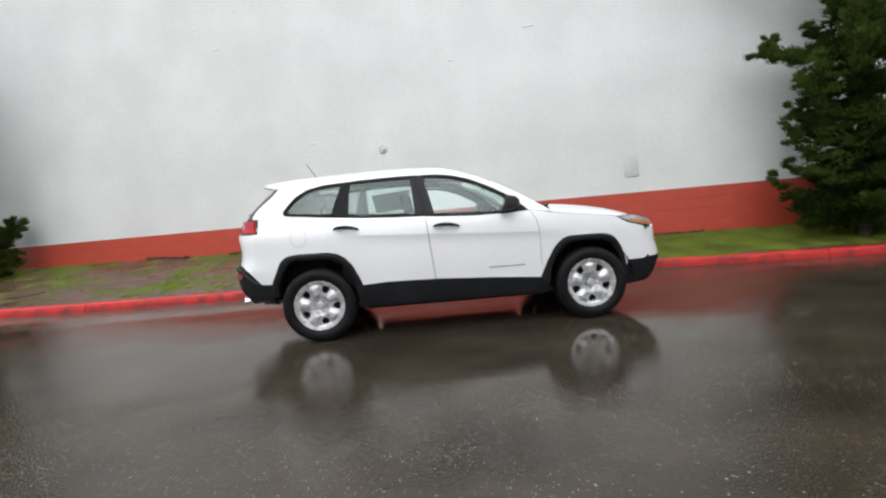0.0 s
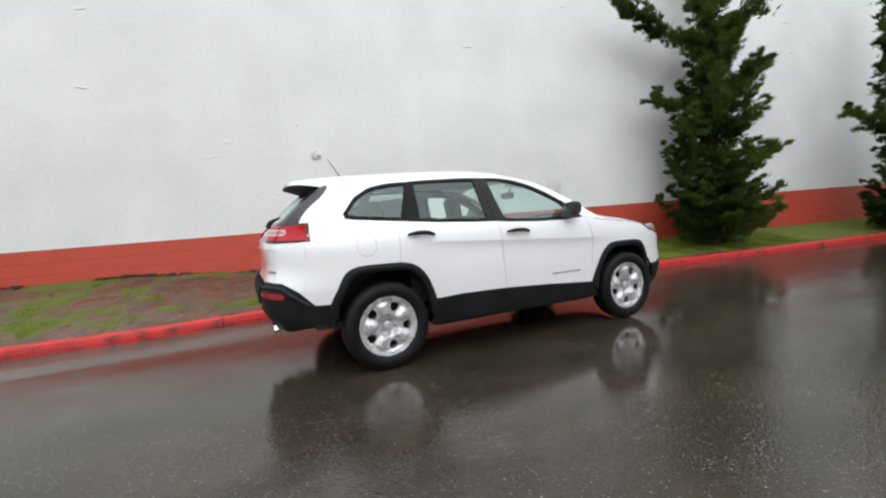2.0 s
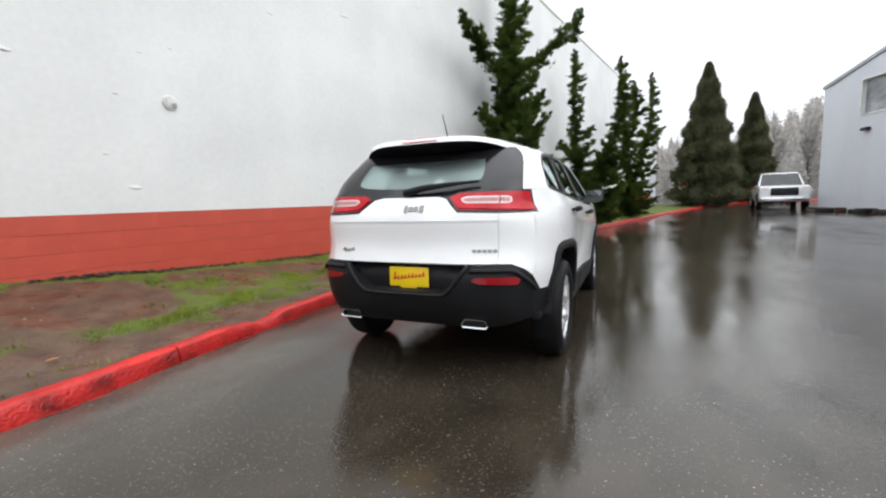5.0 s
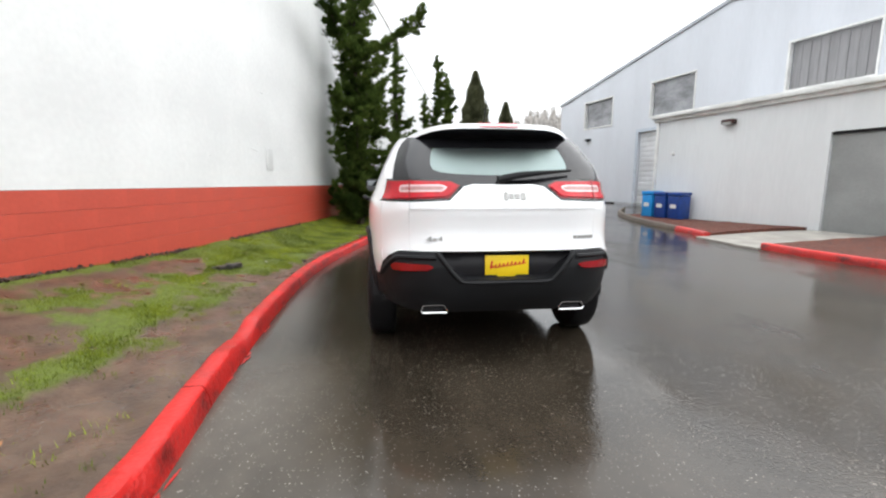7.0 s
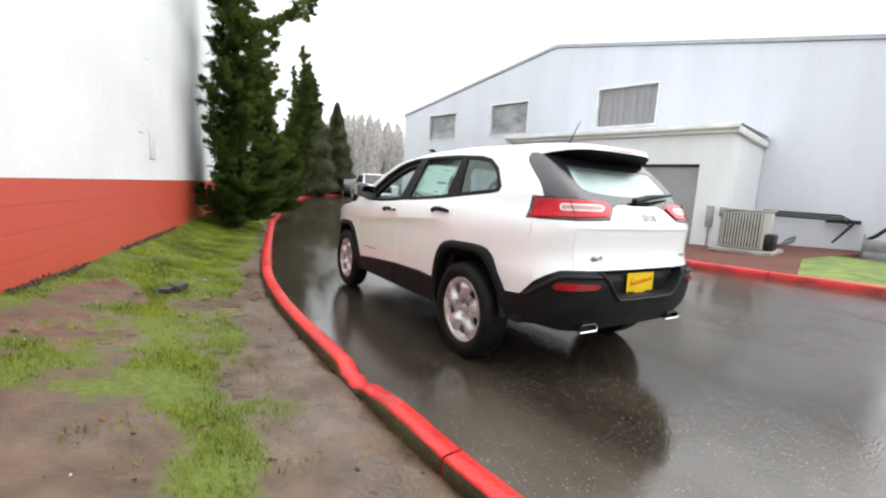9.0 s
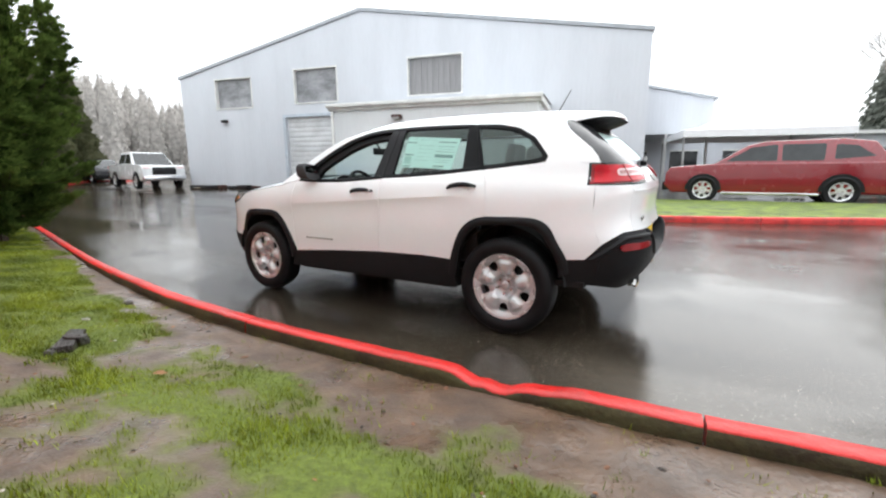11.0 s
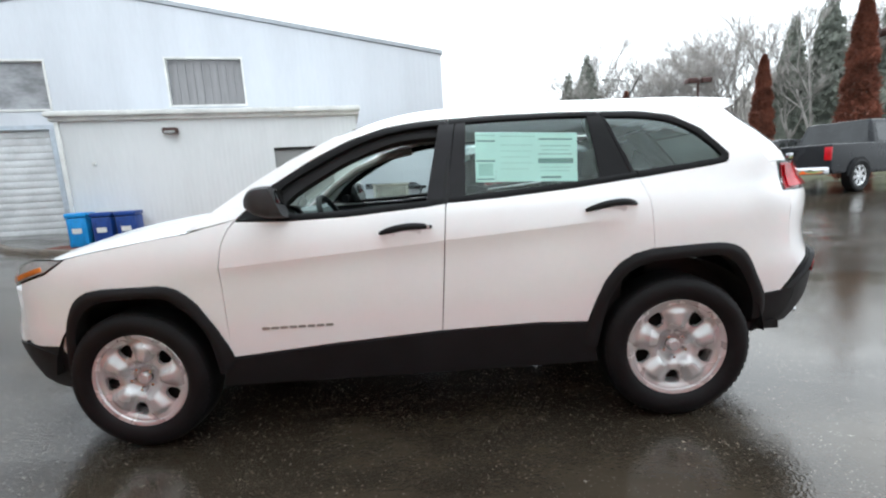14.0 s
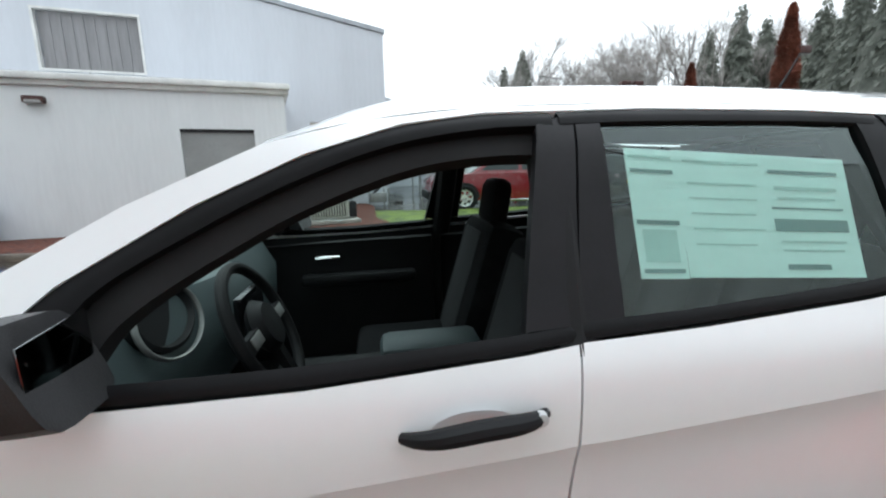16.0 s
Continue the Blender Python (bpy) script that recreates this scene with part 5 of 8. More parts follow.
        panel(bm, [(-2.0, 0.5), (-1.82, 0.5), (-1.8, 0.84), (-0.9, 0.84), (-0.88, 0.34), (0.88, 0.34), (0.9, 0.84), (1.8, 0.84), (1.8, 0.5), (2.0, 0.5), (2.0, 0.86), (1.5, 1.0), (0.95, 1.06), (0.78, 1.12), *BELT[1:], (-1.9, 1.24), (-1.98, 1.08)], at, -0.045, 0, 0.12, flip)
        part("inner_skin", bm, INNER, car)
        # cabin door card with pull
        bm = bmesh.new()
        panel(bm, [(-0.2, 0.45), (0.8, 0.42), (0.78, 1.09), (0.2, 1.12), (-0.2, 1.135)], at, -0.09, 0.02, 0.15, not flip)
        card = part("door_card", bm, TRIM_DARK, door)
        bm = bmesh.new()
        tube(bm, [(0.42, sign * 0.75, 1.0), (0.36, sign * 0.735, 1.005), (0.3, sign * 0.75, 1.0)], 0.012, 8)
        part("inner_handle", bm, CHROME, card)
        bm = boxes((-0.1, 0.5, min(sign * 0.7, sign * 0.78), max(sign * 0.7, sign * 0.78), 0.86, 0.92), bevel=0.02)
        part("armrest", bm, TRIM_DARK, card)
        bm = bmesh.new()
        panel(bm, [(-1.1, 0.5), (-0.25, 0.5), (-0.25, 1.135), (-1.12, 1.17)], at, -0.09, 0.02, 0.15, not flip)
        part("door_card", bm, TRIM_DARK, rdoor)
        bm = bmesh.new()
        tube(bm, [at(-0.26, 1.13, -0.05), at(-0.28, 1.35, -0.05), at(-0.29, 1.56, -0.05)], 0.05, 8)
        part("pillar_lining", bm, TRIM_DARK, car, "dark pillar lining")
        bm = bmesh.new()
        tube(bm, [at(-1.12, 1.2, -0.06), at(-1.05, 1.38, -0.06), at(-1.02, 1.55, -0.06)], 0.045, 8)
        part("pillar_lining", bm, TRIM_DARK, car, "dark pillar lining")
        bm = bmesh.new()
        tube(bm, [at(0.9, 1.12, -0.05), at(0.68, 1.29, -0.05), at(0.47, 1.41, -0.05), at(0.22, 1.5, -0.05), at(0.0, 1.54, -0.05)], 0.03, 8)
        part("pillar_lining", bm, HEADLINER, car, "beige pillar lining")

    # bonnet
    hood_c = [(0.95, 1.175), (1.24, 1.15), (1.55, 1.11), (1.85, 1.045), (2.05, 0.97), (2.17, 0.9)]
    hood_e = [(0.95, 1.1), (1.2, 1.07), (1.5, 1.03), (1.75, 0.985), (1.95, 0.93), (2.17, 0.86)]
    bm = bmesh.new()
    rows = []
    for i in range(25):
        row = []
        for j in range(31):
            v = -1 + 2 * j / 30
            x0 = 0.96 + 0.12 * (1 - v * v)
            x1 = 2.17 * (1 - (abs(v) * 0.80) ** 4.2) ** (1 / 4.2)
            x = x0 + (x1 - x0) * i / 24
            ze, zc = smooth_at(hood_e, x), smooth_at(hood_c, x)
            ye = half_width(min(x, 1.97), ze) * min(1.0, 1.0 if x < 1.97 else (1 - 0.4 * (x - 1.97) / 0.17))
            z = zc - (zc - ze) * abs(v) ** 3.2 + 0.014 * step(0.62, 0.45, abs(v)) * (1 - i / 26)
            row.append(bm.verts.new((x, v * ye, z)))
        rows.append(row)
    for a, b in zip(rows, rows[1:]):
        for j in range(30):
            bm.faces.new((a[j], b[j], b[j + 1], a[j + 1]))
    part("bonnet", bm, PAINT, car)
    # front face
    bm = bmesh.new()
    yl = 0.83
    panel(bm, [(-yl, 0.56), (yl, 0.56), (yl * 0.96, 0.84), (0.5, 0.875), (0, 0.885), (-0.5, 0.875), (-yl * 0.96, 0.84)], on_front, 0.0, 0.02, 0.07, False)
    nose = part("nose", bm, PAINT, car, "white upper front face")
    for k in range(7):
        y = -0.45 + 0.15 * k
        bm = bmesh.new()
        panel(bm, rounded([(y - 0.045, 0.67), (y + 0.045, 0.67), (y + 0.045, 0.82), (y - 0.045, 0.82)], 0.03), on_front, 0.006, 0.02, 0.06, False)
        part("grille_slot", bm, CLAD, nose)
    bm = bmesh.new()
    panel(bm, [(-yl, 0.3), (yl, 0.3), (yl, 0.555), (-yl, 0.555)], on_front, 0.006, 0.03, 0.07, False)
    for sign in (1, -1):
        panel(bm, [(1.72, 0.31), (2.0, 0.35), (2.0, 0.58), (1.96, 0.556), (1.735, 0.496)], on_side(sign), 0.01, 0.03, 0.06, sign > 0)
    part("front_bumper", bm, CLAD, car, "black plastic lower front bumper")
    # roof skin, running out into the tail spoiler
    roof_c = [(-1.96, 1.6), (-1.84, 1.617), (-1.5, 1.647), (-1.0, 1.672), (-0.5, 1.682), (-0.1, 1.668), (0.1, 1.626), (0.22, 1.577), (0.30, 1.54), (0.36, 1.505)]
    bm = bmesh.new()
    rows = []
    for i in range(41):
        row = []
        for j in range(25):
            v = -1 + 2 * j / 24
            x1 = 0.27 + 0.026 * (1 - v * v)
            x0 = -1.62 - 0.335 * (1 - abs(v) ** 4)
            x = x0 + (x1 - x0) * i / 40
            ze = smooth_at(CANT, x)
            ye = roof_edge(x, ze)
            zc = smooth_at(roof_c, x)
            row.append(bm.verts.new((x, v * ye, zc - (zc - ze) * abs(v) ** (3 + 1.5 * step(-1.2, -1.8, x)))))
        rows.append(row)
    for a, b in zip(rows, rows[1:]):
        for j in range(24):
            bm.faces.new((a[j], b[j], b[j + 1], a[j + 1]))
    lip = [bm.verts.new(v.co + Vector((-0.016, 0, -0.034))) for v in rows[0]]
    for j in range(24):
        bm.faces.new((rows[0][j + 1], lip[j + 1], lip[j], rows[0][j]))
    roof = part("roof", bm, PAINT, car, "white roof with tail spoiler", angle=28)
    bm = bmesh.new()
    under, back = [], []
    for j in range(25):
        v = -1 + 2 * j / 24
        x0 = -1.62 - 0.335 * (1 - abs(v) ** 4)
        ze = smooth_at(CANT, x0)
        z = smooth_at(roof_c, x0) - (smooth_at(roof_c, x0) - ze) * abs(v) ** 4.5
        y = v * roof_edge(x0, ze)
        under.append(bm.verts.new((x0 - 0.014, y * 1.0, z - 0.036)))
        back.append(bm.verts.new((x0 + 0.2, y * 0.96, z - 0.09)))
    for j in range(24):
        bm.faces.new((under[j], under[j + 1], back[j + 1], back[j]))
    for j in (0, 24):
        a, b = under[j].co, back[j].co
        q = [bm.verts.new(a), bm.verts.new(b), bm.verts.new(b + Vector((0.12, 0, 0.03))), bm.verts.new(a + Vector((0.2, 0, 0.03)))]
        bm.faces.new(q)
    part("spoiler_underside", bm, CLAD, roof, "black spoiler underside")
    bm = bmesh.new()
    for j in range(10):
        pts = []
        for k, w in ((j, 0.0), (j + 1, 0.0), (j + 1, 1.0), (j, 1.0)):
            v = -0.2 + 0.4 * k / 10
            x0 = -1.955 + 0.335 * abs(v) ** 4 + 0.03 * w
            pts.append(bm.verts.new((x0 - 0.004 - (0.0 if w else 0.014), v * 0.66, smooth_at(roof_c, x0) + 0.004 - (0.0 if w else 0.028))))
        bm.faces.new(pts)
    part("high_brake_light", bm, LAMP_RED, roof, "red high-level brake light")
    part("headlining", boxes((-1.5, 0.2, -0.6, 0.6, 1.545, 1.555)), HEADLINER, car, "beige headlining")
    # aerial
    bm = bmesh.new()
    lathe(bm, [(0.0, 0.03), (0.014, 0.026), (0.024, 0.0)], 14, axis="z")
    tube(bm, [(0, 0, 0.02), (-0.05, 0, 0.1), (-0.105, 0, 0.19)], [0.005, 0.0042, 0.003], 8)
    ant = part("aerial", bm, CLAD, car, "thin black roof aerial")
    ant.location = (-1.45, 0, 1.643)
    # windscreen
    bm = bmesh.new()
    rows = []
    for i in range(13):
        t = i / 12
        ax = [p[0] for p in A_FRONT[:5]]
        az = [p[1] for p in A_FRONT[:5]]
        s = np.linspace(0, 1, 5)
        xe, ze = float(np.interp(t, s, ax)), float(np.interp(t, s, az))
        ye = half_width(xe, ze) - 0.012
        row = []
        for j in range(21):
            v = -1 + 2 * j / 20
            row.append(bm.verts.new((xe + 0.1 * (1 - v * v) * (1 - 0.74 * t), v * ye, ze + 0.034 * (1 - v * v) * t + 0.012 * (1 - v * v) * (1 - t))))
        rows.append(row)
    for a, b in zip(rows, rows[1:]):
        for j in range(20):
            bm.faces.new((a[j], a[j + 1], b[j + 1], b[j]))
    part("windscreen", bm, GLASS_WIND, car, "windscreen")
    part("cowl", boxes((0.9, 1.14, -0.72, 0.72, 1.06, 1.115), bevel=0.02), CLAD, car)
    for y0 in (0.45, -0.15):
        bm = bmesh.new()
        tube(bm, [(1.12, y0, 1.135), (1.06, y0 - 0.3, 1.165), (1.02, y0 - 0.5, 1.175)], 0.008, 6)
        part("wiper", bm, CLAD, car)

    # tailgate
    def edge(z):
        return rear_y(corner_x(z), z)

    def trim_line(sign):
        """Inner edge of the white rear pillar, from the roof corner down."""
        return [(sign * y, z) for y, z in ((0.6, 1.535), (0.64, 1.5), (0.664, 1.46), (0.678, 1.42), (0.688, 1.38), (0.7, 1.33), (0.708, 1.28), (0.712, 1.237))]

    bm = bmesh.new()
    poly = [(-0.60, 0.785), (0.60, 0.785), (0.605, 1.09), (0.355, 1.1), (0.262, 1.185), (0.2, 1.2), (-0.2, 1.2), (-0.262, 1.185), (-0.355, 1.1), (-0.605, 1.09)]
    panel(bm, shrunk(poly, 0.0006), on_rear, 0.0, 0.015, 0.06, True)
    gate = part("tailgate", bm, PAINT, car, "white tailgate")
    for sign in (1, -1):
        bm = bmesh.new()
        poly = [(sign * 0.6015, 0.785), (sign * 0.675, 0.782), (sign * 0.735, 0.752), (sign * edge(0.7), 0.7), (sign * edge(0.785), 0.785), (sign * edge(0.9), 0.9), (sign * edge(1.0), 1.0), (sign * edge(1.088), 1.088), (sign * edge(1.16), 1.16), (sign * edge(1.2), 1.2), (sign * edge(1.235), 1.235), *[(sign * (rear_y(-1.965, z)), z) for z in (1.235, 1.2, 1.16, 1.13, 1.09)], (sign * 0.6065, 1.09)]
        panel(bm, poly, on_rear, 0.0, 0.015, 0.05, sign > 0)
        part("rear_corner", bm, PAINT, car)
        bm = bmesh.new()
        zs = (1.237, 1.28, 1.33, 1.38, 1.42, 1.48, 1.54)
        panel(bm, [*[(sign * edge(z), z) for z in zs], *trim_line(sign)], on_rear, 0.0, 0.015, 0.04, sign < 0)
        part("rear_pillar", bm, PAINT, car)
    # rear window with its dark side pieces
    bm = bmesh.new()
    poly = [(-0.2, 1.203), (0.2, 1.203), (0.265, 1.188), (0.345, 1.229), (0.53, 1.235), (0.50, 1.36), (0.44, 1.5), (-0.44, 1.5), (-0.50, 1.36), (-0.53, 1.235), (-0.345, 1.229), (-0.265, 1.188)]
    panel(bm, poly, on_rear, -0.006, 0.0, 0.06, True)
    part("rear_pane", bm, GLASS_REAR, gate, "dark-tinted rear window")
    bm = bmesh.new()
    for sign in (1, -1):
        panel(bm, [(sign * 0.53, 1.237), *trim_line(sign)[::-1], (sign * 0.43, 1.535), (sign * 0.50, 1.36)], on_rear, -0.003, 0.02, 0.05, sign > 0)
    panel(bm, [(-0.475, 1.452), (0.475, 1.452), (0.42, 1.56), (-0.42, 1.56)], on_rear, -0.002, 0.02, 0.06, True)
    panel(bm, [(-0.2, 1.204), (0.2, 1.204), (0.265, 1.19), (0.345, 1.23), (0.53, 1.236), (0.502, 1.36), (0.472, 1.45), (0.44, 1.45), (0.458, 1.38), (0.462, 1.33), (0.448, 1.298), (0.4, 1.28), (0.28, 1.268), (0.1, 1.262), (-0.1, 1.262), (-0.28, 1.268), (-0.4, 1.28), (-0.448, 1.298), (-0.462, 1.33), (-0.458, 1.38), (-0.44, 1.45), (-0.472, 1.45), (-0.502, 1.36), (-0.53, 1.236), (-0.345, 1.23), (-0.265, 1.19)], on_rear, -0.004, 0.0, 0.06, True)
    part("window_edge", bm, GLOSS_BLACK, gate, "gloss black rear window edge")
    bm = bmesh.new()
    tube(bm, [on_rear(0.04, 1.215, 0.02), on_rear(-0.1, 1.235, 0.035), on_rear(-0.24, 1.25, 0.035), on_rear(-0.46, 1.275, 0.025)], [0.024, 0.022, 0.016, 0.008], 8)
    part("rear_wiper", bm, CLAD, gate, "black rear wiper")
    # crease across the tailgate
    bm = bmesh.new()
    panel(bm, [(-0.60, 1.042), (0.60, 1.042), (0.60, 1.053), (-0.60, 1.053)], on_rear, 0.004, 0.012, 0.06, True)
    part("crease", bm, PAINT, gate)
    # maker's mark as plain discs, and a drive badge
    bm = bmesh.new()
    for y, w, h in ((0.0, 0.02, 0.05), (-0.035, 0.027, 0.032), (-0.072, 0.027, 0.032), (-0.112, 0.027, 0.044)):
        panel(bm, rounded([(y - w * 0.6, 1.124 - h * 0.5), (y + w * 0.6, 1.124 - h * 0.5), (y + w * 0.6, 1.124 + h * 0.5), (y - w * 0.6, 1.124 + h * 0.5)], 0.01), on_rear, 0.006, 0.006, 0.1, True)
    part("maker_mark", bm, GREY_METAL, gate, "grey metal badge shapes")
    bm = bmesh.new()
    for k in range(5):
        y = -0.45 - 0.03 * k
        panel(bm, [(y - 0.024, 0.853), (y, 0.853), (y, 0.872), (y - 0.024, 0.872)], on_rear, 0.005, 0.004, 0.1, True)
    part("trim_badge", bm, GREY_METAL, gate)
    fd = bpy.data.curves.new("badge_text", "FONT")
    fd.body, fd.size, fd.extrude, fd.align_x = "4x4", 0.055, 0.004, "CENTER"
    fd.materials.append(GREY_METAL)
    fo = new("drive_badge", fd)
    fo.parent = gate
    fo.matrix_basis = Matrix.Translation(on_rear(0.45, 0.845, 0.004)) @ pose(0, 0, 0, 90, 0, -90) @ Matrix.Diagonal((1.25, 0.8, 1, 1))
    # rear bumper
    bm = bmesh.new()
    e = [(0.62, 0.385), *[(edge(z), z) for z in (0.42, 0.5, 0.6, 0.695)], (0.735, 0.746), (0.675, 0.777)]
    hollow = [(0.425, 0.778), (0.34, 0.672), (0.3, 0.628), (0.255, 0.608)]
    poly = [(-0.55, 0.375), (0.55, 0.375), *e, *hollow, *[(-y, z) for y, z in hollow[::-1]], *[(-y, z) for y, z in e[::-1]]]
    panel(bm, poly, on_rear, 0.004, 0.09, 0.05, True)
    for sign in (1, -1):
        panel(bm, [(corner_x(0.42), 0.42), (-1.76, 0.39), (-1.785, 0.588), (-1.9, 0.596), (-1.945, 0.641), (corner_x(0.7), 0.695), (corner_x(0.6), 0.6), (corner_x(0.5), 0.5)][::-1], on_side(sign), 0.004, 0.04, 0.04, sign < 0)
    bump = part("rear_bumper", bm, CLAD, car, "black textured plastic rear bumper")
    bm = bmesh.new()
    panel(bm, [(-0.3, 0.59), (0.3, 0.59), (0.46, 0.8), (-0.46, 0.8)], on_rear, -0.08, 0.0, 0.06, True)
    part("plate_recess", bm, SATIN_BLACK, bump)
    bm = bmesh.new()
    for sign in (1, -1):
        strip(bm, curved([(sign * 0.42, 0.776), (sign * 0.335, 0.668), (sign * 0.295, 0.624), (sign * 0.25, 0.604), (0.0, 0.602)]), curved([(sign * 0.455, 0.776), (sign * 0.365, 0.655), (sign * 0.315, 0.604), (sign * 0.255, 0.582), (0.0, 0.58)]), on_rear, 0.006, 0.02, 40, 0.01)
        strip(bm, curved([(sign * 0.46, 0.758), (sign * 0.66, 0.757), (sign * 0.715, 0.738), (sign * 0.77, 0.67), (sign * 0.8, 0.605)]), curved([(sign * 0.445, 0.735), (sign * 0.65, 0.733), (sign * 0.695, 0.718), (sign * 0.745, 0.66), (sign * 0.775, 0.605)]), on_rear, 0.006, 0.02, 40, 0.012)
    part("bumper_ridge", bm, CLAD, bump)
    bm = boxes((-2.30, -2.294, -0.155, 0.13, 0.61, 0.752), bevel=0.002)
    plate = part("licence_plate", bm, PLATE, car, "yellow dealer plate with red scrawl of bars")
    plate.location = (0.098, 0.0, 0.0)
    bm = bmesh.new()
    rnd = random.Random(3)
    for k in range(9):
        y = 0.1 - k * 0.026
        h = 0.052 if k == 0 else rnd.uniform(0.022, 0.034)
        z = 0.666 + k * 0.0035
        q = [bm.verts.new((-2.3025, a, b)) for a, b in ((y, z), (y - 0.012, z), (y - 0.02, z + h), (y - 0.01, z + h))]
        bm.faces.new(q)
        q = [bm.verts.new((-2.3025, a, b)) for a, b in ((y - 0.002, z + h * 0.1), (y - 0.026, z + h * 0.16), (y - 0.026, z + h * 0.42), (y - 0.006, z + h * 0.36))]
        bm.faces.new(q)
    part("plate_print", bm, PLATE_RED, plate)
    for y0, y1 in ((-0.158, -0.07), (0.05, 0.133)):
        part("plate_clip", boxes((-2.304, -2.2995, y0, y1, 0.608, 0.626), bevel=0.002), CLAD, plate)
    # underside and floor
    part("underbody", boxes((-1.6, 1.95, -0.42, 0.42, 0.26, 0.42), (-2.0, -1.6, -0.4, 0.4, 0.36, 0.42), (-0.9, 0.9, -0.8, 0.8, 0.27, 0.4), bevel=0.02), INNER, car)
    part("cabin_floor", boxes((-1.9, 0.9, -0.8, 0.8, 0.4, 0.44)), TRIM_DARK, car)
    part("boot_floor", boxes((-2.05, -1.3, -0.62, 0.62, 0.5, 0.86), bevel=0.03), TRIM_DARK, car)
    part("bulkhead", boxes((0.9, 0.96, -0.78, 0.78, 0.4, 1.06)), INNER, car)
    # cabin
    bm = bmesh.new()
    prof = [(0.98, 1.09), (0.8, 1.135), (0.68, 1.12), (0.62, 1.0), (0.63, 0.85), (0.68, 0.7), (0.95, 0.6)]
    ys = np.linspace(-0.74, 0.74, 25)
    rows = []
    for y in ys:
        hump = 0.03 * math.exp(-(((y - 0.37) / 0.17) ** 2))
        rows.append([bm.verts.new((x - (0.05 * math.exp(-((y / 0.2) ** 2)) if 0 < k < 5 else 0), y, z + (hump if k in (1, 2) else 0))) for k, (x, z) in enumerate(prof)])
    for a, b in zip(rows, rows[1:]):
        for j in range(len(prof) - 1):
            bm.faces.new((a[j], a[j + 1], b[j + 1], b[j]))
    dash = part("dashboard", bm, DASH, car, "grey dashboard")
    bm = bmesh.new()
    lathe(bm, [(0.0, 0.0), (0.12, 0.0), (0.135, 0.02), (0.15, 0.015), (0.155, -0.03), (0.15, -0.06)], 24, axis="z", m=Matrix.Diagonal((0.62, 1.0, 1, 1)))
    o = part("instrument_hood", bm, TRIM_DARK, dash)
    o.matrix_basis = pose(0.655, 0.37, 1.095, 0, -70, 0)
    bm = bmesh.new()
    rr = [(0.158 + 0.007 * math.cos(a), 0.008 * math.sin(a)) for a in [2 * math.pi * k / 8 for k in range(9)]]
    lathe(bm, rr, 32, axis="z")
    o = part("instrument_ring", bm, GREY_METAL, dash)
    o.matrix_basis = pose(0.63, 0.37, 1.085, 0, -70, 0) @ Matrix.Diagonal((0.62, 1.0, 1, 1))
    part("screen", boxes((0.53, 0.56, -0.13, 0.13, 0.9, 1.06), bevel=0.01), GLOSS_BLACK, dash)
    part("centre_armrest", boxes((-0.28, 0.1, -0.1, 0.1, 0.742, 0.83), bevel=0.035), DASH, car, "grey padded centre armrest")
    part("console", boxes((-0.2, 0.5, -0.13, 0.13, 0.44, 0.74), bevel=0.04), TRIM_DARK, car)
    sw = new("steering_wheel")
    sw.parent = car
    sw.matrix_basis = pose(0.4, 0.37, 1.045, 0, -66, 0)
    bm = bmesh.new()
    lathe(bm, [(0.18 + 0.016 * math.cos(a), 0.016 * math.sin(a)) for a in [2 * math.pi * k / 10 for k in range(11)]], 40, axis="z")
    part("rim", bm, TRIM_DARK, sw)
    bm = bmesh.new()
    lathe(bm, [(0.0, 0.03), (0.06, 0.028), (0.08, 0.0), (0.06, -0.02)], 20, axis="z")
    box(bm, -0.02, 0.02, -0.175, 0.175, -0.01, 0.012)
    box(bm, -0.175, 0.0, -0.02, 0.02, -0.01, 0.012)
    part("spokes", bm, TRIM_DARK, sw)
    for y0 in (-0.15, 0.08):
        part("switch", boxes((-0.016, 0.016, y0, y0 + 0.07, 0.013, 0.018), bevel=0.002), GREY_METAL, sw)
    build_seat(car, -0.2, 0.37)
    build_seat(car, -0.2, -0.37)
    for y in (0.42, 0.0, -0.42):
        build_seat(car, -1.0, y, width=0.42)
    bm = boxes((0.45, 0.475, -0.12, 0.12, 1.38, 1.45), bevel=0.012)
    tube(bm, [(0.47, 0, 1.44), (0.52, 0, 1.5)], 0.01, 6)
    part("rear_view_mirror", bm, TRIM_DARK, car)
    # papers in the rear side window
    at = on_side(1)
    for quad in (((-0.428, 1.491), (-0.533, 1.481), (-0.51, 1.238), (-0.411, 1.244)), ((-0.531, 1.483), (-0.928, 1.45), (-0.895, 1.216), (-0.511, 1.24))):
        tl, tr, br, bl = (Vector(q) for q in quad)

        def sheet_at(a, b):
            return tuple(bl.lerp(br, a).lerp(tl.lerp(tr, a), b))
        bm = bmesh.new()
        panel(bm, [sheet_at(*q) for q in ((0, 0), (0, 1), (1, 1), (1, 0))][::-1], at, -0.017, 0, 0.08, True)
        sh = part("price_sheet", bm, PAPER, car, "pale green price sheet in the rear window")
        bm, bp = bmesh.new(), bmesh.new()
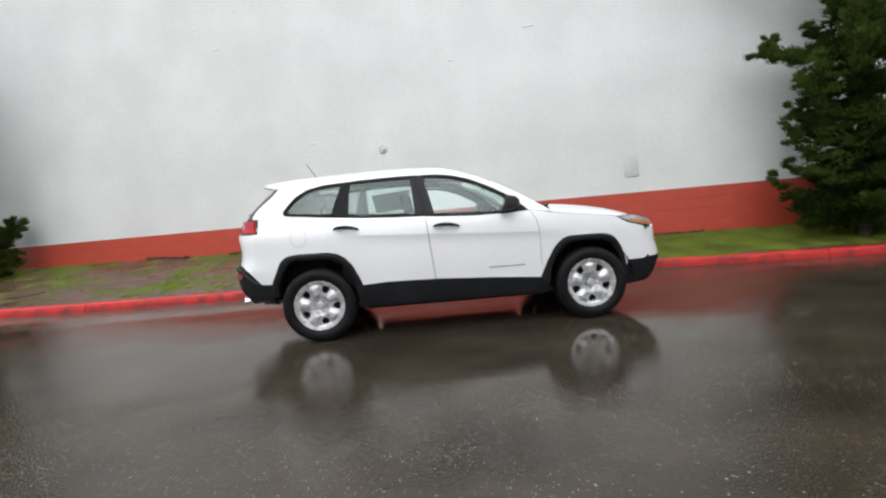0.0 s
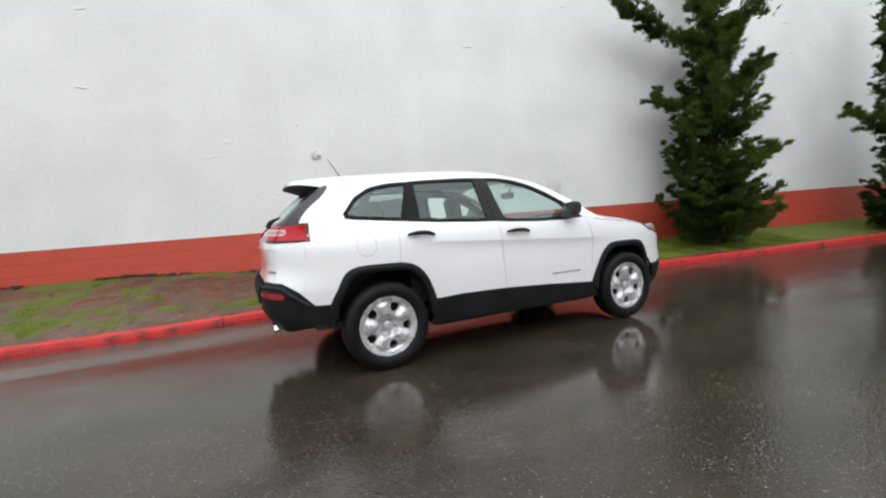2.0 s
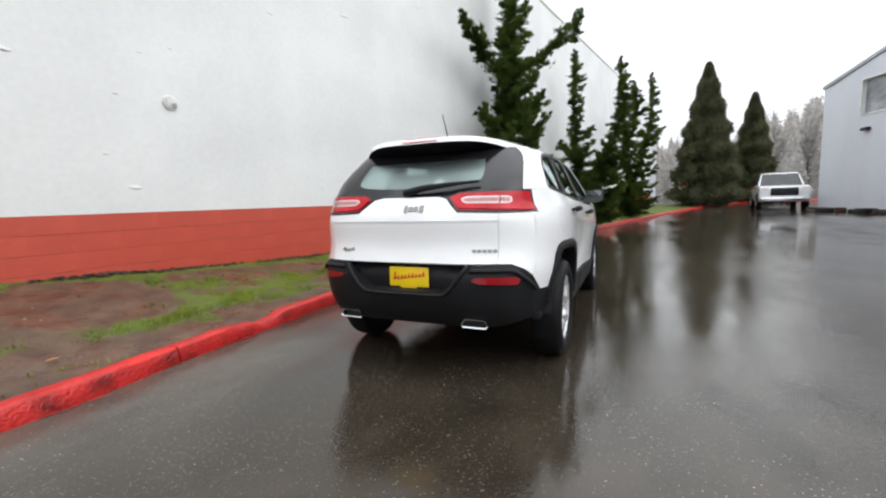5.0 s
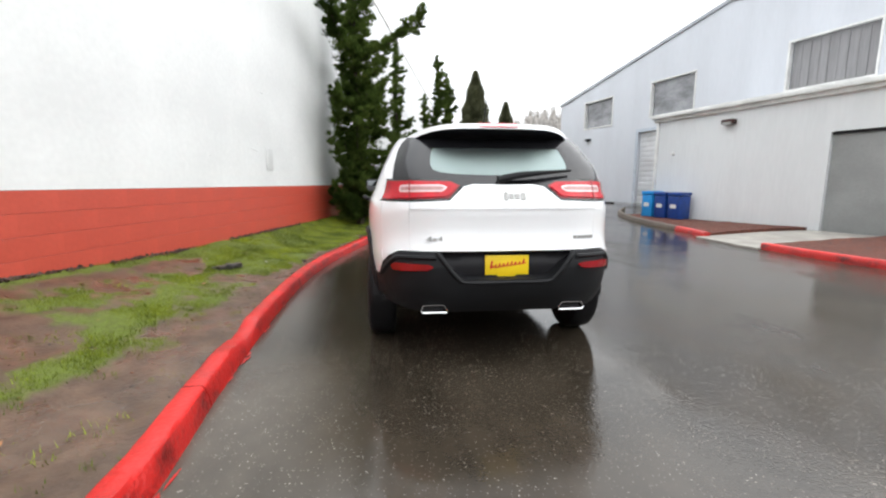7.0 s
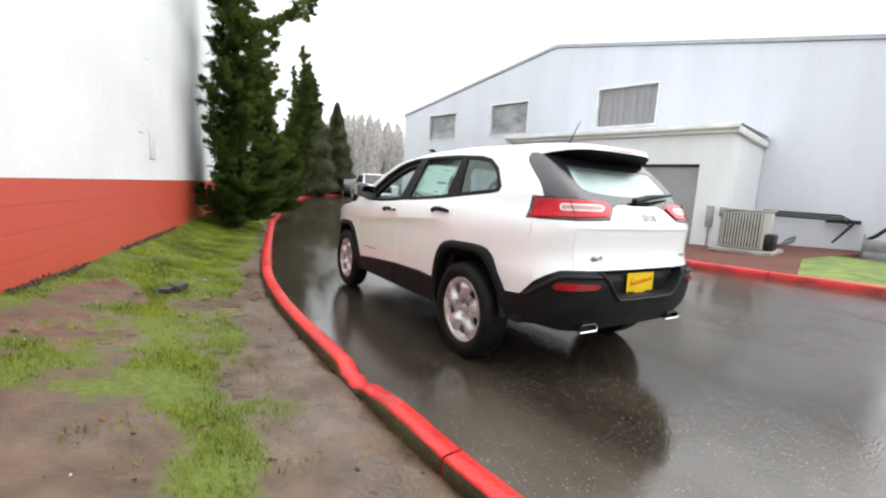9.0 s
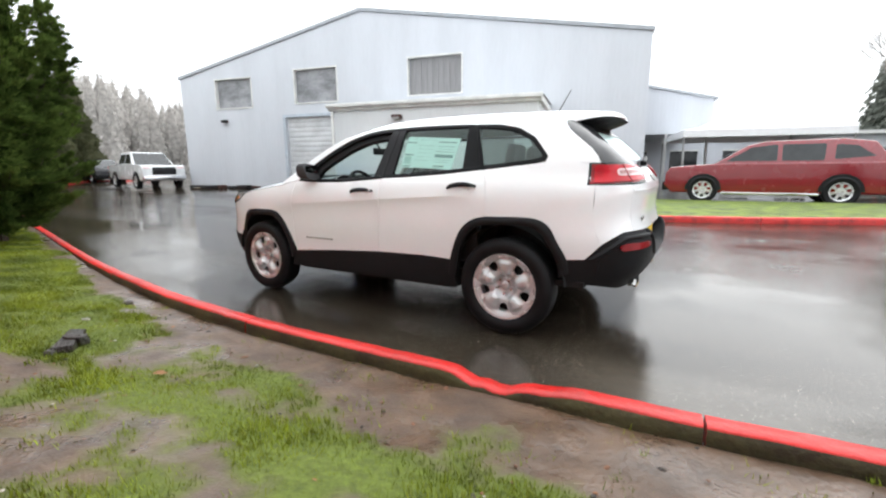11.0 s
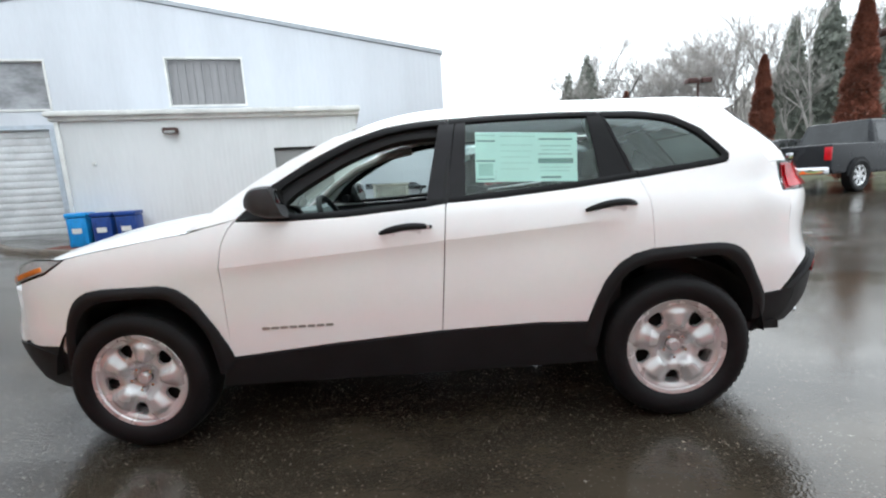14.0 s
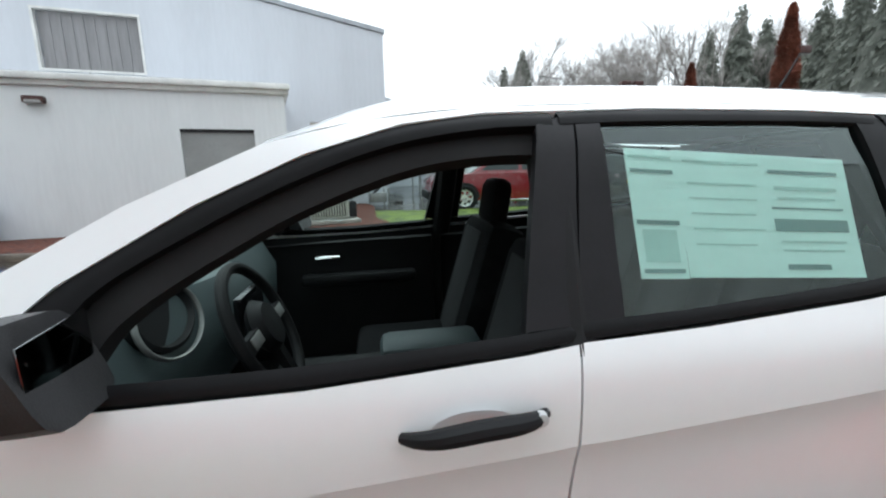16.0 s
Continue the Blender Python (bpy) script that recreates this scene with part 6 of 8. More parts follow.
        if tr.x > -0.6:
            rows_ = ((0.06, 0.94, 0.80, 0.83, 0), (0.06, 0.94, 0.395, 0.43, 0), (0.15, 0.85, 0.12, 0.36, 1), (0.3, 0.7, 0.18, 0.3, 0), (0.08, 0.92, 0.04, 0.07, 0), (0.06, 0.94, 0.92, 0.94, 1))
        else:
            rows_ = ((0.52, 0.95, 0.36, 0.46, 0), (0.53, 0.94, 0.84, 0.87, 0), (0.05, 0.48, 0.9, 0.92, 1), (0.55, 0.92, 0.7, 0.73, 1), (0.56, 0.9, 0.62, 0.64, 1), (0.55, 0.8, 0.06, 0.1, 0), (0.06, 0.45, 0.72, 0.735, 1), (0.06, 0.44, 0.6, 0.612, 1), (0.06, 0.42, 0.48, 0.492, 1), (0.06, 0.46, 0.36, 0.372, 1), (0.06, 0.4, 0.24, 0.252, 1), (0.54, 0.92, 0.27, 0.285, 1), (0.54, 0.9, 0.2, 0.215, 1), (0.52, 0.94, 0.54, 0.555, 0))
        for a, b, c, d, pale_one in rows_:
            panel(bp if pale_one else bm, [sheet_at(b, c), sheet_at(a, c), sheet_at(a, d), sheet_at(b, d)], at, -0.0155, 0, 0.2, True)
        part("print", bm, INK, sh)
        part("print", bp, INK_PALE, sh)
    # wheels
    for sign in (1, -1):
        for cx in (1.35, -1.35):
            w = build_wheel(sign)
            w.parent = car
            w.location = (cx, sign * 0.80, 0.362)
            w.rotation_euler = (0, radians(23 * cx * sign + 10), 0)
    return car


build_car()

# ---- trees ----
def leaf_material(name, dark, light, spread=0.3, flat=False):
    m = mat(name, dark, 0.6, var=0.3, scale=1.2, fine=20, other=light)
    n, l = m.node_tree.nodes, m.node_tree.links
    geo, hsv = n.new("ShaderNodeNewGeometry"), n.new("ShaderNodeHueSaturation")
    rng = n.new("ShaderNodeMapRange")
    rng.inputs["To Min"].default_value, rng.inputs["To Max"].default_value = 1 - spread, 1 + spread
    l.new(geo.outputs["Random Per Island"], rng.inputs["Value"])
    l.new(rng.outputs[0], hsv.inputs["Value"])
    b = n["Principled BSDF"]
    src = b.inputs["Base Color"].links[0].from_socket
    l.new(src, hsv.inputs["Color"])
    l.new(hsv.outputs[0], b.inputs["Base Color"])
    if flat:
        # thin needles: light comes through as well as back
        near, through_, both = n.new("ShaderNodeBsdfDiffuse"), n.new("ShaderNodeBsdfTranslucent"), n.new("ShaderNodeMixShader")
        for one in (near, through_):
            l.new(hsv.outputs[0], one.inputs["Color"])
        l.new(near.outputs[0], both.inputs[1])
        l.new(through_.outputs[0], both.inputs[2])
        l.new(both.outputs[0], n["Material Output"].inputs[0])
    return m


BARK = mat("brown_bark", (0.07, 0.05, 0.035), 0.85, var=0.4, scale=12, fine=70, bump=0.3, stretch=(1, 1, 0.3))
JUNIPER = leaf_material("juniper_green", (0.055, 0.092, 0.024), (0.155, 0.22, 0.055), 0.35, True)
# Olive green lifted: haze at the bend is mixed into the colour.
THUJA = leaf_material("hazed_thuja_green", (0.125, 0.134, 0.076), (0.205, 0.21, 0.122), 0.2, True)
# Mist over the car-park firs is put into this paled green.
HAZED_FIR = leaf_material("hazed_fir_green", (0.235, 0.255, 0.22), (0.32, 0.335, 0.295), 0.1, True)
# Distance haze is part of this base colour; the air itself is clear.
HAZE_GREEN = leaf_material("haze_coloured_fir", (0.56, 0.535, 0.505), (0.64, 0.61, 0.58), 0.06, True)
# Twig grey is lightened so the colour stands in for mist.
HAZED_TWIGS = leaf_material("hazed_grey_twigs", (0.43, 0.405, 0.385), (0.52, 0.49, 0.47), 0.1, True)
RUSSET = leaf_material("russet_leaves", (0.2, 0.065, 0.038), (0.33, 0.12, 0.075))


def spikes(vs, fs, p, rnd, count, length, width, up=0.35, out=None, spread=1.0):
    """Small pointed sprays round a point."""
    for _ in range(count):
        d = Vector((rnd.gauss(0, 1), rnd.gauss(0, 1), rnd.gauss(0, 1) + up)) * spread
        if out is not None:
            d += out
        if d.length < 1e-3:
            continue
        d.normalize()
        s = d.orthogonal().normalized()
        s = s * math.cos(k := rnd.uniform(0, 6.28)) + d.cross(s) * math.sin(k)
        t = d.cross(s)
        ln, w = length * rnd.uniform(0.6, 1.35), width * rnd.uniform(0.7, 1.3)
        b = len(vs)
        m, tip = p + d * ln * 0.3, tuple(p + d * ln)
        vs.extend([tuple(m + s * w), tuple(m - s * w), tip, tuple(m + t * w), tuple(m - t * w), tip])
        fs.extend([(b, b + 1, b + 2), (b + 3, b + 4, b + 5)])


def mesh_from(name, vs, fs, material, parent, label=""):
    me = bpy.data.meshes.new(name)
    me.from_pydata(vs, [], fs)
    me.materials.append(material)
    ob = new(name, me)
    ob.parent = parent
    if label:
        ob["label"] = label
    return ob


def foliage_arm(vs, fs, wood, pts, rnd, fat, thick, start=0.12, dense=1.0):
    """A limb along pts clad in soft upswept tufts, fat at the root and pointed at the tip."""
    tube(wood, pts, [thick * (1 - 0.85 * k / (len(pts) - 1)) for k in range(len(pts))], 5)
    long = sum((b - a).length for a, b in zip(pts, pts[1:]))
    s, n = start, len(pts) - 1
    while s < 1.0:
        k = min(n - 1, int(s * n))
        q, d = pts[k].lerp(pts[k + 1], s * n - k), (pts[k + 1] - pts[k]).normalized()
        r = fat * (1.05 - 0.72 * s) * rnd.uniform(0.65, 1.2)
        tuft = q + Vector((rnd.gauss(0, 1), rnd.gauss(0, 1), rnd.gauss(0, 0.35))) * r * 0.6
        lift = Vector((0, 0, 0.9)) + (tuft - q).normalized() * 0.6 + d
        for _ in range(int(24 * dense)):
            p = tuft + Vector((rnd.gauss(0, 1), rnd.gauss(0, 1), rnd.gauss(0, 0.4))) * r * 0.38
            spikes(vs, fs, p, rnd, 3, 0.08 + 0.32 * r, 0.007 + 0.022 * r, 0.3, d * 1.7 + lift * 0.9 + (p - q).normalized() * 0.5, 0.75)
        s += 0.055 / long * (0.6 + r * 2.2)


JUNIPER_OUTLINE = [(0.0, 0.8), (0.07, 0.98), (0.2, 1.0), (0.38, 0.84), (0.55, 0.62), (0.75, 0.44), (0.9, 0.26), (1.0, 0.1)]


def juniper(x, y, z, height, spread, seed, leaders=((0, 0, 1.0),), arms=(), limbs=46, label="tall twisted dark green juniper by the wall"):
    """Leaders (dx, dy, share of the height) that fork low down, with upswept limbs; arms (azimuth, height, length, rise) stand out."""
    rnd = random.Random(seed)
    tree = thing("juniper_tree", label, "tree", "junipers along the wall", m=pose(x, y, z))
    trunk, vs, fs = bmesh.new(), [], []
    for dx, dy, share in leaders:
        top, ph = height * share, rnd.uniform(0, 6)
        spine = []
        for k in range(13):
            t = k / 12
            out = step(0.05, 0.75, t)
            wob = 0.13 * t * (1 - 0.4 * t)
            spine.append(Vector((dx * out + wob * math.sin(5.1 * t + ph), dy * out + wob * math.cos(4.3 * t + ph), top * t - (0.15 if k == 0 else 0))))
        slim = 0.72 if len(leaders) > 1 else 1.0
        foliage_arm(vs, fs, trunk, spine, rnd, 0.19 * slim ** 0.5, 0.12 * slim, 0.02, 1.3)
        n = int(limbs * share * slim)
        for i in range(n):
            t = 0.03 + 0.93 * ((i + rnd.random()) / n) ** 1.6
            k = min(11, int(t * 12))
            at = spine[k].lerp(spine[k + 1], t * 12 - k)
            az = i * 2.399 + rnd.uniform(-0.6, 0.6)
            low = max(0.0, 1 - t / 0.5) if len(leaders) > 1 else 0.0
            full = spread * ramp_at(JUNIPER_OUTLINE, t) * (slim + (1 - slim) * low)
            ln = full * rnd.choice((0.5, 0.7, 0.85, 0.95, 1.0, 1.12))
            d = Vector((math.cos(az), math.sin(az) * (0.55 if math.sin(az) > 0 else 1.0), 0))
            rise = rnd.uniform(0.05, 0.4) + 0.35 * t
            side = Vector((-d.y, d.x, 0)) * rnd.gauss(0, 0.16) * ln
            drop = 0.22 * ln * (1 - t) if t > 0.08 else 0.0
            pts = [at + d * ln * (u - 0.12 * u * u) + side * u * u + Vector((0, 0, ln * rise * u**2.2 - drop * math.sin(u * 2.6))) for u in (0, 0.2, 0.4, 0.6, 0.8, 1.0)]
            foliage_arm(vs, fs, trunk, pts, rnd, 0.24 * (0.75 + 0.25 * (1 - t)) * slim ** 0.4, 0.02, 0.15)
    for az, z0, ln, lift in arms:
        d = Vector((math.cos(radians(az)), math.sin(radians(az)), 0))
        pts = [Vector((0, 0, z0)) + d * ln * u + Vector((0, 0, ln * lift * (0.35 * u + 0.65 * u**2.4))) for u in (0, 0.2, 0.4, 0.6, 0.8, 1)]
        foliage_arm(vs, fs, trunk, pts, rnd, 0.25, 0.035, 0.05, 1.2)
        for u in (0.45, 0.65, 0.8):
            k = min(4, int(u * 5))
            q = pts[k].lerp(pts[k + 1], u * 5 - k)
            e = d * rnd.uniform(0.1, 0.3) + Vector((rnd.gauss(0, 0.16), rnd.gauss(0, 0.16), rnd.uniform(0.15, 0.35)))
            foliage_arm(vs, fs, trunk, [q, q + e * 0.5, q + e + Vector((0, 0, 0.08))], rnd, 0.15, 0.012, 0.1)
    part("trunk", trunk, BARK, tree)
    mesh_from("crown", vs, fs, JUNIPER, tree)
    return tree


def cone_tree(x, y, z, height, radius, seed, material, name, label, category="tree", group="", sprays=3000, size=0.3, sharp=1.0):
    """A dense tree of pointed outline, built of many sprays, ragged at the edge."""
    rnd = random.Random(seed)
    tree = thing(name, label, category, group, m=pose(x, y, z))
    bm = bmesh.new()
    tube(bm, [(0, 0, -0.3), (0, 0, height * 0.4), (0, 0, height * 0.95)], [height * 0.018, height * 0.012, 0.02], 7)
    part("trunk", bm, BARK, tree)
    vs, fs = [], []
    for k in range(sprays):
        t = rnd.random() ** 0.8
        r = radius * (1 - t) ** sharp * min(1.0, 0.55 + t * 6) * (0.62 + 0.42 * rnd.random()) * (1 + 0.12 * math.sin(t * 40 + seed))
        a = rnd.uniform(0, 6.283)
        out = Vector((math.cos(a), math.sin(a), 0))
        spikes(vs, fs, out * r + Vector((0, 0, 0.1 + t * height)), rnd, 3, size * (1.15 - 0.6 * t), size * 0.15, 0.5, out * 0.8)
    mesh_from("crown", vs, fs, material, tree)
    return tree


def fir_shape(vs, fs, x, y, z, height, radius, rnd, count=700):
    """A shaggy fir of small hanging sprays in uneven whorls, for woods far off."""
    size, ph = height * 0.045, rnd.uniform(0, 6)
    lean = rnd.gauss(0, 0.012) * height
    base = len(vs)
    for i in range(7):
        t = i / 6
        for k in range(9):
            a = 6.283 * k / 9
            r = radius * 0.86 * (1 - t) ** 0.85 * rnd.uniform(0.8, 1.1)
            vs.append((x + lean * t + r * math.cos(a), y + r * math.sin(a), z + height * 0.96 * t))
    for i in range(6):
        for k in range(9):
            fs.append((base + i * 9 + k, base + i * 9 + (k + 1) % 9, base + i * 9 + 9 + (k + 1) % 9, base + i * 9 + 9 + k))
    for _ in range(count):
        t = 1 - rnd.random() ** 0.62
        a = rnd.uniform(0, 6.283)
        whorl = 0.72 + 0.28 * (1 - (t * 15 + ph + 0.25 * math.sin(3 * a)) % 1.0)
        r = radius * ((1 - t) ** 0.82 * whorl * (0.3 + 0.7 * rnd.random() ** 0.45) + 0.02) * (1 + 0.16 * math.sin(2 * a + ph + 5 * t))
        d = Vector((math.cos(a), math.sin(a), 0))
        k = a + rnd.gauss(1.57, 0.9)
        s = Vector((math.cos(k), math.sin(k), rnd.gauss(0, 0.2)))
        ln, w = size * rnd.uniform(0.6, 1.5) * (1.1 - 0.6 * t), size * rnd.uniform(0.3, 0.6) * (1.1 - 0.5 * t)
        p = Vector((x + lean * t, y, z + height * (0.02 + 0.97 * t))) + d * r
        b = len(vs)
        vs.extend([tuple(p + s * w + Vector((0, 0, ln * 0.3))), tuple(p - s * w), tuple(p + d * ln * 0.55 - Vector((0, 0, ln * 0.55)))])
        fs.append((b, b + 1, b + 2))


def bare_tree(vs, fs, x, y, z, height, rnd, depth=6):
    """A leafless tree: forking limbs down to a haze of fine twigs."""
    def grow(p, d, ln, r, left):
        q = p + d * ln
        a = d.orthogonal().normalized()
        c = d.cross(a)
        b = len(vs)
        for at, rr in ((p, r), (q, r * 0.65)):
            for k in range(3):
                vs.append(tuple(at + (a * math.cos(2.094 * k) + c * math.sin(2.094 * k)) * rr))
        fs.extend([(b, b + 1, b + 4, b + 3), (b + 1, b + 2, b + 5, b + 4), (b + 2, b, b + 3, b + 5)])
        if left:
            for _ in range(rnd.choice((2, 3, 3))):
                e = (d + Vector((rnd.gauss(0, 0.38), rnd.gauss(0, 0.38), rnd.uniform(-0.1, 0.28)))).normalized()
                grow(p.lerp(q, rnd.uniform(0.55, 1.0)), e, ln * rnd.uniform(0.62, 0.84), r * 0.62, left - 1)
        else:
            for _ in range(5):
                e = (d + Vector((rnd.gauss(0, 0.6), rnd.gauss(0, 0.6), rnd.uniform(-0.2, 0.4)))).normalized() * ln * rnd.uniform(0.7, 1.5)
                o = p.lerp(q, rnd.random())
                w = Vector((rnd.gauss(0, 1), rnd.gauss(0, 1), 0)).normalized() * 0.012
                b = len(vs)
                vs.extend([tuple(o - w), tuple(o + w), tuple(o + e)])
                fs.append((b, b + 1, b + 2))
    grow(Vector((x, y, z - 0.2)), Vector((rnd.gauss(0, 0.05), rnd.gauss(0, 0.05), 1)).normalized(), height * 0.25, height * 0.011, depth)


juniper(6.93, 1.64, 0.2, 7.4, 1.32, 11, arms=((167, 4.1, 2.1, 0.38), (-85, 4.2, 1.75, 0.75), (165, 2.8, 1.45, 0.15), (-35, 3.0, 1.05, 0.7)), limbs=108)
juniper(12.0, 0.28, 0.12, 6.2, 1.35, 23, leaders=((0.0, 0.4, 1.0), (-0.1, -1.2, 0.92), (0.35, -1.6, 0.8)), limbs=84, arms=((150, 2.2, 1.2, 0.5),), label="juniper with several twisted leaders by the wall")
juniper(19.0, -1.25, 0.12, 6.8, 1.35, 31, leaders=((0.1, -0.8, 1.0), (0.0, 0.3, 0.84)), limbs=88, arms=((-75, 3.4, 1.5, 0.6),), label="juniper with two upright leaders by the wall")
juniper(-10.1, 4.6, 0.45, 6.8, 1.35, 47, limbs=90, arms=((-30, 3.6, 1.2, 0.6), (-80, 2.6, 1.0, 0.5)), label="dark green juniper beside the white wall")
cone_tree(34.8, -6.5, 0.1, 10.7, 2.5, 5, THUJA, "thuja_tree", "broad cone-shaped olive green thuja", group="thujas at the bend", sprays=16000, size=0.34, sharp=0.8)
cone_tree(39.6, -10.5, 0.1, 9.0, 2.0, 6, THUJA, "thuja_tree", "broad cone-shaped olive green thuja", group="thujas at the bend", sprays=13000, size=0.32, sharp=0.8)
cone_tree(-16.6, -15.0, 0.3, 7.2, 0.72, 7, RUSSET, "columnar_tree", "narrow columnar tree with russet dead leaves", group="columnar trees", sprays=6000, size=0.2, sharp=0.6)
cone_tree(-13.75, -30.5, 1.2, 5.6, 0.62, 9, RUSSET, "columnar_tree", "narrow columnar tree with russet dead leaves", group="columnar trees", sprays=5000, size=0.22, sharp=0.6)
cone_tree(-19.5, -24.5, 1.0, 6.4, 0.72, 8, RUSSET, "columnar_tree", "narrow columnar tree with russet dead leaves", group="columnar trees", sprays=5000, size=0.22, sharp=0.6)


def polar(eye, az, far):
    return eye[0] + far * math.cos(radians(az)), eye[1] + far * math.sin(radians(az))


def build_woods():
    rnd = random.Random(77)
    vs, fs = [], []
    # dark firs by the car park, mist put into their colour
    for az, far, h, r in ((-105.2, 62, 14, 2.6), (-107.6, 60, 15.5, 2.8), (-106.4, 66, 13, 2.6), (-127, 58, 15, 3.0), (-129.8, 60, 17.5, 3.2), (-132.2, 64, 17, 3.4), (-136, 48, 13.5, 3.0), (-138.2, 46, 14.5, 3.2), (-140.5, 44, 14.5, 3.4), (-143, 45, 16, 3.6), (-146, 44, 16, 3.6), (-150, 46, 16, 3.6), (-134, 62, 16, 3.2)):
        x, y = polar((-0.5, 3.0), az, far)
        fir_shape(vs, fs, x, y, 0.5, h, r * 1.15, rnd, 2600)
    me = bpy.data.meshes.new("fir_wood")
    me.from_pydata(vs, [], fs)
    me.materials.append(HAZED_FIR)
    tagged(new("fir_wood", me), "dark grey-green firs behind the car park, paled in colour as if in mist", "woods", kind="stuff")
    # leafless trees between them, their grey lightened in place of mist
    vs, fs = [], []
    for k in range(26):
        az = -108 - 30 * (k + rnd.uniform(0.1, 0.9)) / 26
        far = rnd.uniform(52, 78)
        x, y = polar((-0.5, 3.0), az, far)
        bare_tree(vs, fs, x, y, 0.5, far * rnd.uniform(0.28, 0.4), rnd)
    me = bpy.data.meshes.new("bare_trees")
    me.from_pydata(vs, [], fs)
    me.materials.append(HAZED_TWIGS)
    tagged(new("bare_trees", me), "leafless grey trees, paled in colour as if in mist", "woods", kind="stuff")
    # hillside woods, their pale colour carries the haze
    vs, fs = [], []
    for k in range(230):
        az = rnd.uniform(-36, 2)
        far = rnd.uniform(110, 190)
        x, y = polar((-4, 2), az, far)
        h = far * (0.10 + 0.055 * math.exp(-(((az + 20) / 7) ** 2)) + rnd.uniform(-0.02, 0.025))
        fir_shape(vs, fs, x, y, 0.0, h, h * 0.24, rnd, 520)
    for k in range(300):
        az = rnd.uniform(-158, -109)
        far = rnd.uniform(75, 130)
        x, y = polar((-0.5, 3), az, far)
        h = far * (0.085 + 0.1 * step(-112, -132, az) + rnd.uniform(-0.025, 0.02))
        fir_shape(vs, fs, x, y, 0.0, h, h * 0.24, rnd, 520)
    me = bpy.data.meshes.new("haze_coloured_woods")
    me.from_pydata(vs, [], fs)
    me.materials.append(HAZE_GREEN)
    tagged(new("haze_coloured_woods", me), "pale firs on the far hillside, mist put into their colour", "woods", kind="stuff")


build_woods()


# ---- vehicles standing about the yard ----
def extruded(bm, profile, half, z_in, taper):
    """A body from its side profile: flat sides that lean in above z_in."""
    loops = []
    for s in (-1, 1):
        loops.append([bm.verts.new((x, s * (half - taper * max(0.0, z - z_in)), z)) for x, z in profile])
    n = len(profile)
    bm.faces.new(loops[0])
    bm.faces.new(loops[1][::-1])
    for k in range(n):
        bm.faces.new((loops[0][k], loops[1][k], loops[1][(k + 1) % n], loops[0][(k + 1) % n]))
    bmesh.ops.recalc_face_normals(bm, faces=bm.faces)


def vehicle(name, label, m, paint, lower, cabin, panes, wheels, half, radius=0.37, belt=1.05, taper=0.28, lights=(), clad=CLAD):
    """A parked car: body, cabin, panes, bumpers, lights and wheels."""
    v = thing(name, label, "car", "parked cars", m=m)
    bm = bmesh.new()
    extruded(bm, lower, half, belt, taper)
    bmesh.ops.bevel(bm, geom=[e for e in bm.edges if e.calc_face_angle(0) > 0.4], offset=0.05, segments=3, profile=0.6, affect="EDGES")
    part("body", bm, paint, v, angle=60)
    bm = bmesh.new()
    extruded(bm, cabin, half - 0.02, belt, taper)
    bmesh.ops.bevel(bm, geom=[e for e in bm.edges if e.calc_face_angle(0) > 0.4], offset=0.045, segments=3, profile=0.6, affect="EDGES")
    part("cabin", bm, paint, v, angle=60)
    for s in (-1, 1):
        def at(x, z, off=0.0, s=s):
            return Vector((x, s * (half - 0.02 - taper * max(0.0, z - belt) + off), z))
        for poly in panes:
            bm = bmesh.new()
            panel(bm, rounded(poly, 0.05), at, 0.004, 0.01, 0.4, s > 0)
            part("side_pane", bm, DARK_PANE, v)
        for wx in wheels:
            w = new("wheel")
            w.parent = v
            w.location = (wx, s * (half - 0.055), radius)
            bm = bmesh.new()
            fl = Matrix.Diagonal((1, s, 1, 1))
            lathe(bm, [(radius * 0.62, 0.02), (radius * 0.64, 0.1), (radius * 0.9, 0.125), (radius, 0.1), (radius, -0.1), (radius * 0.6, -0.12)], 28, m=fl)
            part("tyre", bm, TYRE, w)
            bm = bmesh.new()
            lathe(bm, [(0.001, 0.075), (0.05, 0.08), (radius * 0.3, 0.085), (radius * 0.55, 0.075), (radius * 0.62, 0.1), (radius * 0.655, 0.1)], 28, m=fl)
            for f in [f for f in bm.faces if radius * 0.32 < math.hypot(f.calc_center_median().x, f.calc_center_median().z) < radius * 0.54]:
                c = f.calc_center_median()
                if ((math.atan2(c.z, c.x) / (2 * math.pi) * 7) % 1) < 0.42:
                    bm.faces.remove(f)
            part("rim", bm, RIM, w)
            bm = bmesh.new()
            lathe(bm, [(0.001, 0.03), (radius * 0.62, 0.03)], 20, m=fl)
            part("brake", bm, BARREL, w)
            bm = bmesh.new()
            n = 20
            R = radius + 0.07
            a = [(wx + R * math.cos(math.pi * k / n), radius + R * math.sin(math.pi * k / n)) for k in range(n + 1)]
            b = [(wx + (R - 0.1) * math.cos(math.pi * k / n), radius + (R - 0.1) * math.sin(math.pi * k / n)) for k in range(n + 1)]
            strip(bm, a, b, lambda x, z, off=0.0, s=s: Vector((x, s * (half + off), z)), 0.03, 0.1, 24)
            part("wheel_arch", bm, clad, v)
    for kind, x, y0, y1, z0, z1, material in lights:
        for s in (-1, 1):
            part(kind, boxes((x - 0.03, x + 0.03, min(s * y0, s * y1), max(s * y0, s * y1), z0, z1), bevel=0.015), material, v)
    return v


